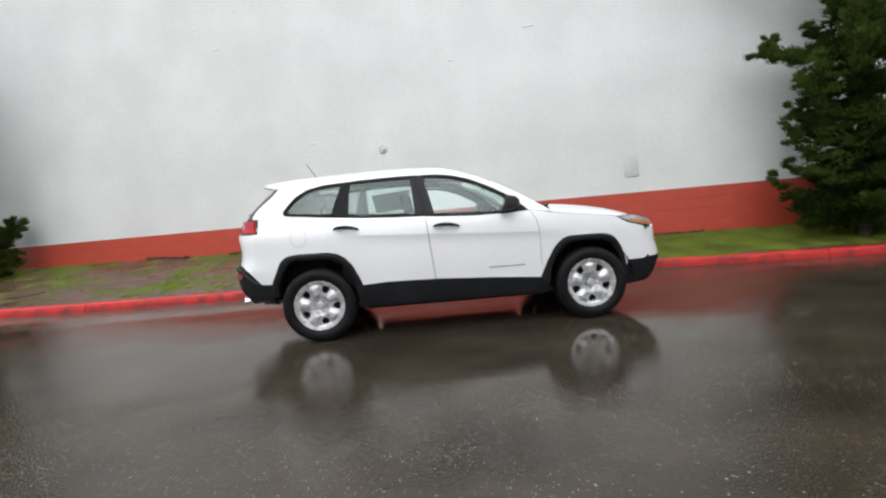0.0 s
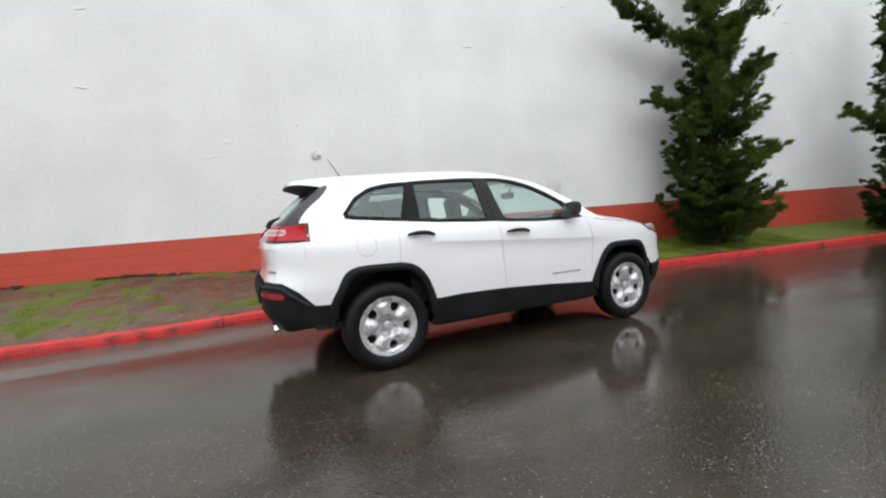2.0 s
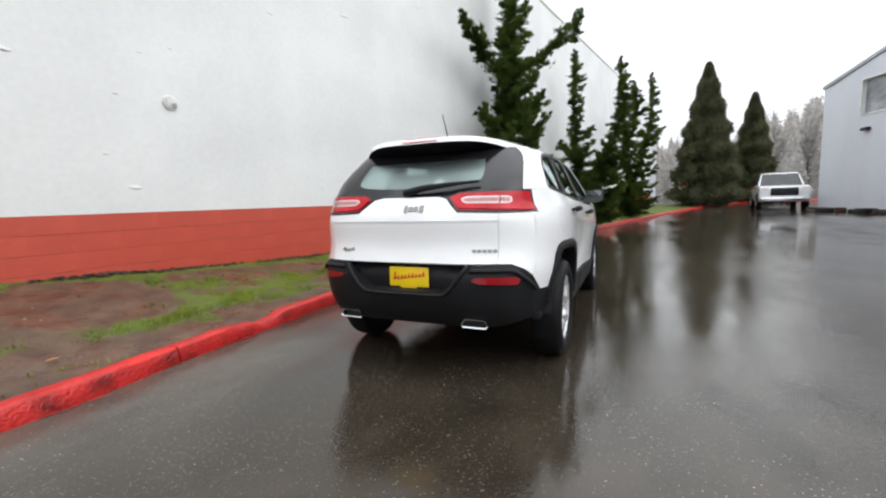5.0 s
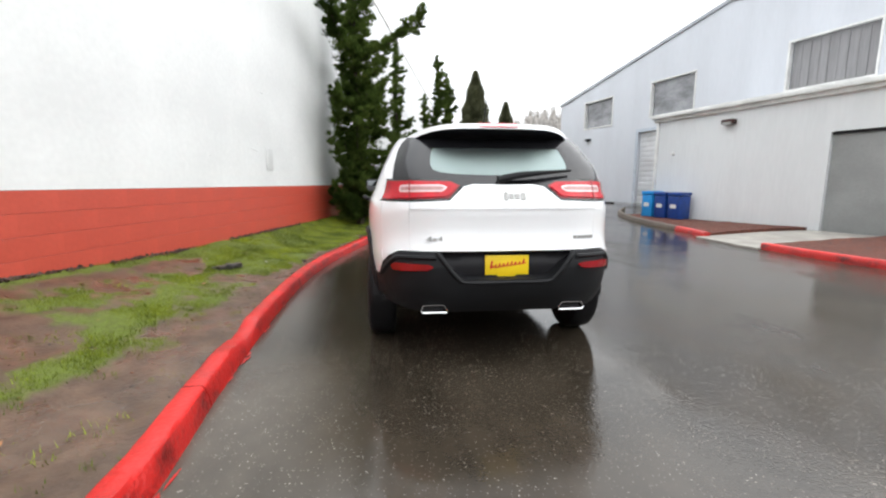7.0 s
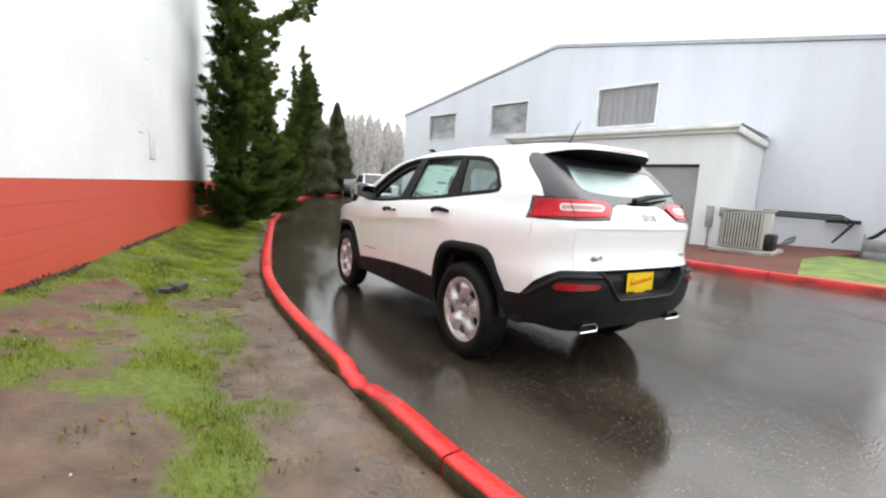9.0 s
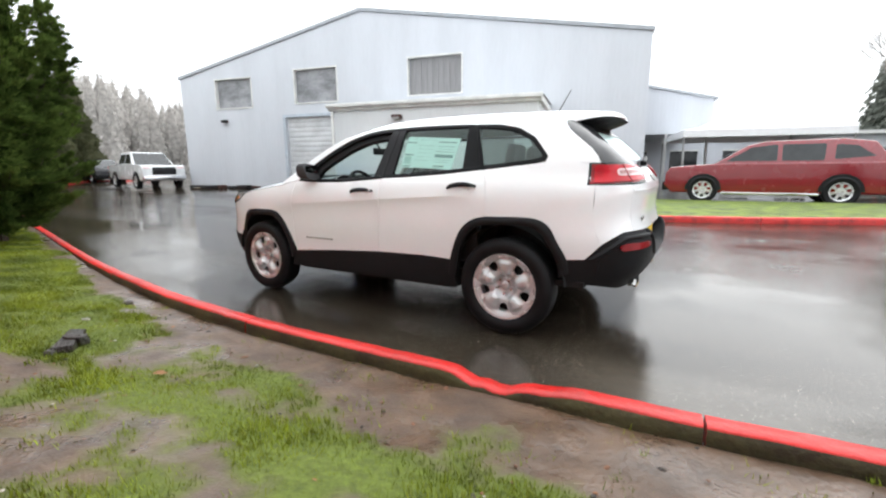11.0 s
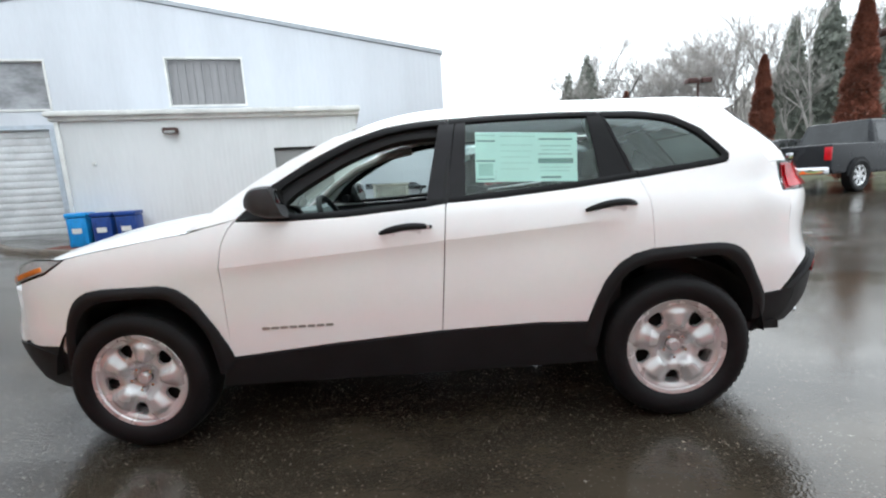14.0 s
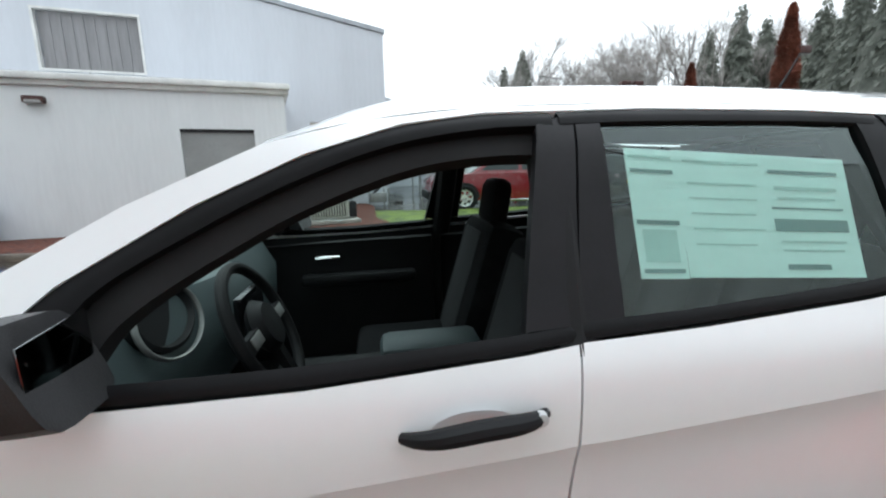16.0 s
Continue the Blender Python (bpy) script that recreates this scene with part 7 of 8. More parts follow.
def paint_of(name, color, rough=0.25):
    dark = sum(color) < 0.15
    return mat(name, color, rough, var=0.06, scale=3, fine=40, coat=0.1 if dark else 1.0, spec=0.25 if dark else 0.5, rvar=0.05)


RED_PAINT = paint_of("dark_red_car_paint", (0.2, 0.006, 0.013))
BLACK_PAINT = paint_of("black_car_paint", (0.012, 0.013, 0.016))
GREY_PAINT = paint_of("dark_grey_car_paint", (0.035, 0.035, 0.038))
WHITE_PAINT = paint_of("white_truck_paint", (0.7, 0.71, 0.72))

SUV_LOW = [(-2.5, 0.45), (-2.42, 0.32), (2.3, 0.28), (2.5, 0.5), (2.48, 0.85), (2.35, 1.02), (1.1, 1.12), (-2.4, 1.14), (-2.52, 0.9)]
SUV_CAB = [(1.3, 1.08), (0.5, 1.6), (0.1, 1.7), (-1.5, 1.72), (-2.1, 1.63), (-2.46, 1.1)]
SUV_PANES = [[(1.0, 1.17), (0.42, 1.54), (-0.15, 1.6), (-0.15, 1.17)], [(-0.25, 1.17), (-0.25, 1.6), (-1.15, 1.6), (-1.12, 1.17)], [(-1.32, 1.2), (-1.34, 1.58), (-1.75, 1.54), (-2.1, 1.27)]]
FRONT_BACK = [("headlight", 2.42, 0.5, 0.9, 0.72, 0.88, LAMP_CLEAR), ("tail_light", -2.48, 0.62, 0.92, 0.85, 1.1, LAMP_RED)]


def gate_screen(v, x0, z0, x1, z1, half, name):
    """A sloping front or rear pane."""
    bm = bmesh.new()
    q = [bm.verts.new(p) for p in ((x0, -half, z0), (x0, half, z0), (x1, half * 0.86, z1), (x1, -half * 0.86, z1))]
    bm.faces.new(q)
    part(name, bm, DARK_PANE, v)


def suv_at(name, label, m, paint, half=0.96):
    v = vehicle(name, label, m, paint, SUV_LOW, SUV_CAB, SUV_PANES, (1.5, -1.52), half, 0.38, lights=FRONT_BACK)
    gate_screen(v, 1.32, 1.11, 0.52, 1.6, half - 0.12, "windscreen")
    gate_screen(v, -2.475, 1.16, -2.14, 1.6, half - 0.14, "rear_pane")
    part("sill", boxes((-1.1, 1.05, -half - 0.02, half + 0.02, 0.26, 0.33), bevel=0.015), CHROME if "red" in name else CLAD, v)
    part("front_bumper", boxes((2.38, 2.56, -half + 0.12, half - 0.12, 0.34, 0.6), bevel=0.05), CLAD, v)
    part("rear_bumper", boxes((-2.6, -2.4, -half + 0.1, half - 0.1, 0.38, 0.62), bevel=0.05), CLAD, v)
    return v


def on_land(x, y, heading, up=0.0):
    return pose(x, y, ground_z(x, y) + up, 0, 0, heading)


suv_at("red_suv", "dark red large suv with bright wheels, parked on grass edge", on_land(-3.84, -11.9, 1), RED_PAINT)
suv_at("black_suv", "black suv parked in the far row", on_land(-13.2, -20.6, -150), BLACK_PAINT)
suv_at("grey_suv", "dark grey suv parked in the far row", on_land(-16.2, -18.4, -152, 0.15), GREY_PAINT)
suv_at("black_suv", "black suv parked in the far row", on_land(-10.5, -24.5, -150), BLACK_PAINT)

JEEP_LOW = [(-1.9, 0.5), (1.75, 0.5), (1.85, 0.6), (1.82, 1.08), (0.65, 1.13), (-1.9, 1.13)]
JEEP_CAB = [(0.72, 1.08), (0.5, 1.72), (0.4, 1.78), (-1.85, 1.78), (-1.9, 1.08)]
JEEP_PANES = [[(0.5, 1.15), (0.4, 1.66), (-0.3, 1.66), (-0.3, 1.15)], [(-0.4, 1.15), (-0.4, 1.66), (-1.1, 1.66), (-1.1, 1.15)], [(-1.2, 1.15), (-1.2, 1.66), (-1.75, 1.66), (-1.75, 1.15)]]


def boxy(name, label, m, paint):
    v = vehicle(name, label, m, paint, JEEP_LOW, JEEP_CAB, JEEP_PANES, (1.2, -1.2), 0.82, 0.4, taper=0.12, lights=(("tail_light", -1.92, 0.6, 0.78, 0.8, 1.0, LAMP_RED),))
    gate_screen(v, 0.735, 1.12, 0.515, 1.7, 0.74, "windscreen")
    for s in (-1, 1):
        bm = bmesh.new()
        lathe(bm, [(0.001, 0.05), (0.07, 0.045), (0.095, 0.02), (0.1, 0.0)], 18, axis="z", m=pose(1.84, s * 0.5, 0.9, 0, 90, 0))
        part("headlight", bm, LAMP_CLEAR, v)
    for k in range(7):
        part("grille_slot", boxes((1.845, 1.86, -0.29 + k * 0.09, -0.24 + k * 0.09, 0.72, 1.0)), DARK_METAL, v)
    part("front_bumper", boxes((1.85, 2.05, -0.8, 0.8, 0.5, 0.68), bevel=0.03), CLAD, v)
    part("front_plate", boxes((2.05, 2.062, -0.16, 0.16, 0.6, 0.76)), PLATE, v)
    return v


boxy("black_offroader", "boxy black off-road car with round headlights", on_land(-8.6, -14.7, 96) @ Matrix.Scale(0.86, 4), BLACK_PAINT)
boxy("white_offroader", "boxy white off-road car", on_land(-21.5, -16.2, 60, 0.8), WHITE_PAINT)

TRUCK_LOW = [(-2.9, 0.62), (-2.8, 0.5), (2.7, 0.42), (2.9, 0.6), (2.88, 1.05), (2.75, 1.22), (1.3, 1.3), (-2.9, 1.28)]
TRUCK_CAB = [(1.45, 1.24), (0.75, 1.86), (0.45, 1.93), (-0.95, 1.92), (-1.12, 1.26)]
TRUCK_PANES = [[(1.12, 1.32), (0.62, 1.8), (0.1, 1.82), (0.1, 1.32)], [(0.0, 1.32), (0.0, 1.82), (-0.85, 1.8), (-0.92, 1.32)]]


def pickup(name, label, m, paint):
    v = vehicle(name, label, m, paint, TRUCK_LOW, TRUCK_CAB, TRUCK_PANES, (1.85, -1.75), 1.0, 0.42, belt=1.25, taper=0.3, lights=(("headlight", 2.84, 0.62, 0.95, 0.92, 1.14, LAMP_CLEAR), ("tail_light", -2.89, 0.84, 1.0, 0.86, 1.2, LAMP_RED)))
    gate_screen(v, 1.475, 1.27, 0.775, 1.87, 0.88, "windscreen")
    gate_screen(v, -1.13, 1.3, -0.965, 1.88, 0.84, "rear_pane")
    part("front_bumper", boxes((2.82, 3.02, -0.98, 0.98, 0.46, 0.68), bevel=0.05), CHROME, v)
    part("grille", boxes((2.87, 2.92, -0.55, 0.55, 0.74, 1.12), bevel=0.03), DARK_METAL, v)
    part("rear_bumper", boxes((-3.1, -2.86, -0.98, 0.98, 0.5, 0.7), bevel=0.04), CHROME, v)
    part("tailgate_mark", boxes((-2.92, -2.9, -0.09, 0.09, 0.96, 1.12), bevel=0.008), CHROME, v)
    part("plate", boxes((-3.112, -3.1, -0.16, 0.16, 0.6, 0.74)), PLATE, v)
    part("bed_well", boxes((-2.8, -1.2, -0.86, 0.86, 1.275, 1.29)), TRIM_DARK, v)
    return v


pickup("dark_pickup", "black pickup truck with chrome bumper", on_land(-12.55, -10.49, 200), BLACK_PAINT)
pickup("white_pickup", "white pickup truck facing the lane", on_land(24.6, -8.6, 172), WHITE_PAINT)
suv_at("dark_suv", "dark suv behind the white pickup", on_land(37.5, -11.4, 172), GREY_PAINT)


def far_row():
    rnd = random.Random(15)
    for k in range(7):
        az = -109 - k * 3.3
        x, y = polar((-0.5, 3), az, 65 + 2 * rnd.random())
        suv_at("distant_car", "small distant car on the upper road", pose(x, y, 2.72, 0, 0, az + 90), rnd.choice((WHITE_PAINT, WHITE_PAINT, GREY_PAINT, RED_PAINT)))


far_row()


# ---- yard ground cover ----
BANK = mat("dull_bank_grass", (0.07, 0.075, 0.035), 0.8, var=0.35, scale=0.8, fine=8, bump=0.1)
ISLAND = mat("island_turf", (0.09, 0.14, 0.018), 0.7, var=0.3, scale=3, fine=60, bump=0.3, other=(0.2, 0.27, 0.04))
far_in = [(x, smooth_at(FAR_LINE_B[7::-1], x) - 0.14) for x in np.linspace(-0.8, -8.5, 16)]
flat_piece("island_grass", [*far_in, (-8.7, -9.0), (-8.2, -9.7), (-6, -10.5), (-1.5, -11.0), (0.25, -11.6), (0.2, -9.5)][::-1], 0.1, ISLAND, "bright green grass island inside the red kerb")
flat_piece("bark_bed", [(2.5, -6.3), (1.2, -6.28), (0, -6.38), (-0.8, -6.5), (0.2, -9.5), (0.3, -13.4), (0.6, -14.6), (2.6, -14.0), (2.5, -10.0), (2.9, -9.85)], 0.105, BARK_MULCH, "red bark mulch bed by the annex", rough=0.03)
flat_piece("bark_bed", [(9.9, -7.5), (9.95, -8.15), (4.75, -9.4), (4.4, -6.5), (5.8, -6.76)][::-1], 0.1, BARK_MULCH, "red bark mulch bed under the annex wall", rough=0.03)
flat_piece("apron", [(4.38, -6.2), (4.7, -9.42), (2.9, -9.86), (2.55, -6.1)][::-1], 0.03, CONCRETE, "worn concrete apron before the annex door", rough=0.004)


def build_bank():
    bm = bmesh.new()
    rows = []
    for i in range(21):
        az = -100 - i * 3
        row = []
        for far, z in ((36, 0.05), (40, 0.9), (44, 1.8), (58, 2.0), (75, 3.0)):
            x, y = polar((-0.5, 3), az, far)
            row.append(bm.verts.new((x, y, z + 0.2 + 0.15 * noise.noise(Vector((x * 0.2, y * 0.2, 0))))))
        rows.append(row)
    for a, b in zip(rows, rows[1:]):
        for j in range(4):
            bm.faces.new((a[j], a[j + 1], b[j + 1], b[j]))
    bmesh.ops.recalc_face_normals(bm, faces=bm.faces)
    tagged(finish(bm, "bank", BANK), "dull grass bank below the upper road", "ground", kind="structure")


build_bank()


# ---- yard things ----
def bin_box(x, y, heading, material, w, d, h, label):
    b = thing("storage_bin", label, "bin", "blue bins by the annex", m=on_land(x, y, heading, 0.1))
    part("tub", boxes((-w / 2, w / 2, -d / 2, d / 2, 0.0, h * 0.86), bevel=0.03), material, b)
    part("lid", boxes((-w / 2 - 0.02, w / 2 + 0.02, -d / 2 - 0.02, d / 2 + 0.02, h * 0.865, h), bevel=0.025), material, b)
    for k in (-1, 1):
        part("rib", boxes((k * w * 0.3 - 0.02, k * w * 0.3 + 0.02, d / 2 + 0.001, d / 2 + 0.012, 0.08, h * 0.8), bevel=0.004), material, b)
    part("label_bar", boxes((-w * 0.25, w * 0.25, d / 2 + 0.013, d / 2 + 0.016, h * 0.4, h * 0.55)), TRIM_WHITE, b)
    return b


bin_box(9.2, -8.05, 13, CYAN_BIN, 0.44, 0.46, 0.86, "bright blue plastic storage bin")
bin_box(8.66, -8.17, 13, BLUE_BIN, 0.44, 0.46, 0.84, "dark blue plastic storage bin")
bin_box(8.12, -8.3, 13, BLUE_BIN, 0.46, 0.46, 0.84, "dark blue plastic storage bin")


def build_cooler():
    a = thing("cooling_unit", "weathered beige outdoor cooling unit on a slab", "air conditioner", m=on_land(1.35, -9.35, 13.5, 0.1))
    part("slab", boxes((-0.65, 0.62, -1.0, 0.72, 0.0, 0.1), bevel=0.015), CONCRETE, a)
    part("casing", boxes((-0.42, 0.45, -0.62, 0.5, 0.12, 1.02), bevel=0.02), BEIGE_METAL, a)
    for k in range(13):
        z = 0.17 + k * 0.064
        part("fin", boxes((-0.36 + k * 0.061, -0.328 + k * 0.061, 0.512, 0.545, 0.175, 0.965), bevel=0.004), BEIGE_METAL, a)
    part("grille_back", boxes((-0.37, 0.42, 0.502, 0.508, 0.17, 0.97)), DARK_METAL, a, "dark grille opening")
    part("lid", boxes((-0.46, 0.49, -0.66, 0.54, 1.022, 1.06), bevel=0.012), BEIGE_METAL, a)
    bm = bmesh.new()
    box(bm, -0.62, -0.43, -0.1, 0.4, 0.12, 0.5, bevel=0.03)
    part("compressor", bm, DARK_METAL, a)
    for k in range(4):
        bm = bmesh.new()
        y = 0.32 - 0.12 * k
        tube(bm, [(-0.45, y, 0.4), (-0.58, y, 0.38 - 0.03 * k), (-0.62, y - 0.2, 0.25), (-0.62, -1.3, 0.22 + 0.05 * k), (-0.62, -2.9, 0.24 + 0.05 * k)], 0.028, 8)
        part("pipe", bm, GREY_METAL if k % 2 else DARK_METAL, a)
    return a


build_cooler()


def pipe_run():
    p = thing("pipe_frame", "black pipe frame against the workshop wall", "pipe", m=pose(-0.25, -14.8, 0, 0, 0, 13.5))
    for k in range(3):
        bm = bmesh.new()
        z = 1.12 + 0.07 * k
        tube(bm, [(3.3, 0.3 + 0.05 * k, z), (1.4, 0.3 + 0.05 * k, z - 0.03), (1.15 - 0.03 * k, 0.3 + 0.05 * k, z - 0.2), (1.5, 0.5, 0.42)], 0.03, 8)
        part("pipe", bm, DARK_METAL, p)
    part("trunking", boxes((0.95, 1.75, 0.1, 0.34, 1.0, 1.12), bevel=0.02), DARK_METAL, p)
    return p


pipe_run()


def meter_boxes():
    for u, z0, z1, w in ((3.85, 0.35, 1.3, 0.16), (3.55, 0.7, 1.28, 0.14)):
        b = thing("meter_box", "grey electrical box on the annex wall", "electrical box", "meter boxes", m=pose(-0.25, -14.8, 0, 0, 0, 13.5))
        part("case", boxes((u, u + w, 3.952, 4.06, z0 + 0.35, z1), bevel=0.012), GREY_METAL, b)
        bm = bmesh.new()
        tube(bm, [(u + w / 2, 3.98, z0 + 0.36), (u + w / 2, 3.98, 0.05)], 0.022, 8)
        part("conduit", bm, GREY_METAL, b)
    for u, z in ((21.3, 3.55), (19.85, 3.55)):
        if u < 20:
            w = thing("wall_lamp", "small wall lamp on the workshop gable", "lamp", m=pose(-0.25, -14.8, 0, 0, 0, 13.5))
            part("case", boxes((u - 0.17, u + 0.17, 0.002, 0.2, z, z + 0.13), bevel=0.03), DARK_METAL, w)
    w = thing("pump_stand", "grey metal stand with a black lever by the workshop wall", "stand", m=pose(-0.25, -14.8, 0, 0, 0, 13.5) @ pose(0.55, 0.55, 0, 0, 0, 0))
    part("case", boxes((-0.28, 0.3, -0.2, 0.2, 0.28, 0.62), bevel=0.02), GREY_METAL, w)
    for u in (-0.42, -0.26, 0.28):
        part("leg", boxes((u - 0.025, u + 0.025, -0.2, -0.15, 0.0, 0.75), bevel=0.006), GREY_METAL, w)
    bm = bmesh.new()
    tube(bm, [(0.28, 0.15, 0.55), (0.05, 0.15, 0.72), (-0.18, 0.12, 0.98), (-0.3, 0.1, 0.9)], 0.05, 8)
    part("lever", bm, DARK_METAL, w, "black bent lever")


meter_boxes()


def traffic_cone(x, y):
    c = thing("traffic_cone", "orange plastic traffic cone on the kerb end", "cone", m=on_land(x, y, 10, 0.11))
    part("base", boxes((-0.19, 0.19, -0.19, 0.19, 0.0, 0.035), bevel=0.012), ORANGE, c)
    bm = bmesh.new()
    lathe(bm, [(0.145, 0.03), (0.12, 0.1), (0.035, 0.72), (0.02, 0.725), (0.018, 0.7)], 24, axis="z")
    part("shell", bm, ORANGE, c)


traffic_cone(-8.62, -9.0)


def light_pole():
    p = thing("light_pole", "brown twin-head car park light pole", "street lamp", m=pose(-17.3, -27.5, 0.6))
    bm = bmesh.new()
    tube(bm, [(0, 0, -0.3), (0, 0, 6.3)], [0.09, 0.06], 10)
    part("pole", bm, RUST, p)
    for s in (-1, 1):
        h = part("lamp_head", boxes((-0.33 + s * 0.46, 0.33 + s * 0.46, -0.3, 0.3, 6.05, 6.42), bevel=0.06), RUST, p)
        part("lens", boxes((-0.26 + s * 0.46, 0.26 + s * 0.46, -0.24, 0.24, 6.01, 6.045)), GREY_METAL, h)
    bm = bmesh.new()
    tube(bm, [(-0.3, 0, 6.28), (0.3, 0, 6.28)], 0.05, 8)
    part("arm", bm, RUST, p)
    q = copy_thing(p, pose(-20.5, -18.6, 0.6))
    u = thing("utility_pole", "tall slim street light mast", "street lamp", m=polar_pose(-112.0, 40))
    bm = bmesh.new()
    tube(bm, [(0, 0, -0.3), (0, 0, 7.4), (0.3, 0, 7.9), (1.8, 0, 8.2)], [0.09, 0.06, 0.05, 0.04], 8)
    part("mast", bm, GREY_METAL, u)
    part("lamp_head", boxes((1.6, 2.2, -0.12, 0.12, 8.14, 8.26), bevel=0.03), GREY_METAL, u)


def polar_pose(az, far, z=0.5):
    x, y = polar((-0.5, 3.0), az, far)
    return pose(x, y, z, 0, 0, az + 90)


light_pole()


def canopy():
    t = thing("tent", "white pointed canopy tent", "tent", m=pose(-3.6, -21.5, 0.1, 0, 0, 13))
    bm = bmesh.new()
    n, e, h, pk = 8, 3.0, 2.62, 3.9
    ring = []
    for k in range(4 * n):
        s, q = divmod(k, n)
        a = [(-e, -e), (e, -e), (e, e), (-e, e)]
        p, r = a[s], a[(s + 1) % 4]
        ring.append((p[0] + (r[0] - p[0]) * q / n, p[1] + (r[1] - p[1]) * q / n))
    levels = []
    for f in (1.0, 0.75, 0.5, 0.25, 0.04):
        z = h + (pk - h) * (1 - f) ** 1.5
        levels.append([bm.verts.new((x * f, y * f, z)) for x, y in ring])
    low = [bm.verts.new((x, y, h - 0.3)) for x, y in ring]
    levels.insert(0, low)
    for a, b in zip(levels, levels[1:]):
        for k in range(len(ring)):
            bm.faces.new((a[k], a[(k + 1) % len(ring)], b[(k + 1) % len(ring)], b[k]))
    part("cover", bm, CANVAS, t, angle=50)
    for x in (-e + 0.05, e - 0.05):
        for y in (-e + 0.05, e - 0.05):
            bm = bmesh.new()
            tube(bm, [(x, y, 0), (x, y, h)], 0.03, 6)
            part("leg", bm, GREY_METAL, t)


canopy()


def wing_building():
    b = thing("office_wing", "low grey-blue office wing behind the workshop", "building", m=pose(-0.6, -31.0, 0, 0, 0, 13.5))
    W = 15.0
    part("wall", boxes((-W, 9.0, -8, 0, -0.2, 3.1)), SIDING, b, smooth=False)
    part("flat_roof", boxes((-W - 0.3, -2.0, -8, 0.5, 3.1, 3.3)), TRIM_WHITE, b, smooth=False)
    for k in range(6):
        u = -W + 1.2 + k * 3.2
        w = part("window", boxes((u, u + 1.7, 0.004, 0.03, 1.0, 2.2)), DARK_PANE, b)
        part("frame", boxes((u - 0.07, u + 1.77, 0.031, 0.06, 2.2, 2.28), (u - 0.07, u + 1.77, 0.031, 0.06, 0.92, 1.0), (u + 0.82, u + 0.88, 0.031, 0.05, 1.0, 2.2)), TRIM_WHITE, w)


wing_building()


def side_bay():
    """A raised bay on the workshop's flank: a wall with a falling top over an open porch."""
    b = thing("side_bay", "pale blue metal bay beside the workshop with a falling roofline", "building", m=pose(1.5, -21.7, 0, 0, 0, 13.5))
    bm = bmesh.new()
    front = [(-3.95, 2.85), (0.0, 2.85), (0.0, 5.4), (-3.95, 4.5)]
    near = [bm.verts.new((u, 0, z)) for u, z in front]
    back = [bm.verts.new((u, -8.5, z)) for u, z in front]
    bm.faces.new(near)
    bm.faces.new(back[::-1])
    for k in range(4):
        bm.faces.new((near[k], back[k], back[(k + 1) % 4], near[(k + 1) % 4]))
    bmesh.ops.recalc_face_normals(bm, faces=bm.faces)
    part("wall", bm, SIDING, b, smooth=False)
    bm = bmesh.new()
    top = [(-4.1, 4.47), (0.0, 5.41), (0.0, 5.53), (-4.1, 4.59)]
    near = [bm.verts.new((u, 0.08, z)) for u, z in top]
    back = [bm.verts.new((u, -8.6, z)) for u, z in top]
    bm.faces.new(near)
    bm.faces.new(back[::-1])
    for k in range(4):
        bm.faces.new((near[k], back[k], back[(k + 1) % 4], near[(k + 1) % 4]))
    bmesh.ops.recalc_face_normals(bm, faces=bm.faces)
    part("roof", bm, mat("bay_roof_trim", (0.42, 0.44, 0.47), 0.5, var=0.1), b, "grey metal roof edge", smooth=False)
    for u in (-3.8, -1.9):
        part("post", boxes((u - 0.06, u + 0.06, -0.2, -0.08, 0.0, 2.85), bevel=0.01), TRIM_WHITE, b)


side_bay()


def far_wall():
    w = tagged(new("wall_end"), "pale wall that continues past the long wall", "wall", kind="structure")
    w.matrix_basis = pose(0, wall_y(0), 0, 0, 0, math.degrees(math.atan(-0.187)))
    part("wall_face", boxes((35.05, 46.0, 1.2, 1.5, -0.3, 7.4)), SIDING, w)
    part("return_wall", boxes((34.75, 35.04, 0.32, 1.5, -0.3, 7.9)), WALL_WHITE, w)


far_wall()


def bend_sign():
    p = thing("sign_post", "small red and white sign on a brown post", "sign", m=pose(33.9, -4.95, 0.1, 0, 0, 170))
    part("post", boxes((-0.05, 0.05, -0.05, 0.05, -0.1, 2.05), bevel=0.01), RUST, p)
    board = part("board", boxes((0.052, 0.075, -0.3, 0.3, 1.4, 1.98), bevel=0.006), TRIM_WHITE, p, "white sign board")
    part("print", boxes((0.077, 0.08, -0.26, 0.26, 1.62, 1.94)), PLATE_RED, board, "red field")
    part("print_bar", boxes((0.077, 0.08, -0.24, 0.24, 1.47, 1.54)), PLATE_RED, board)


bend_sign()


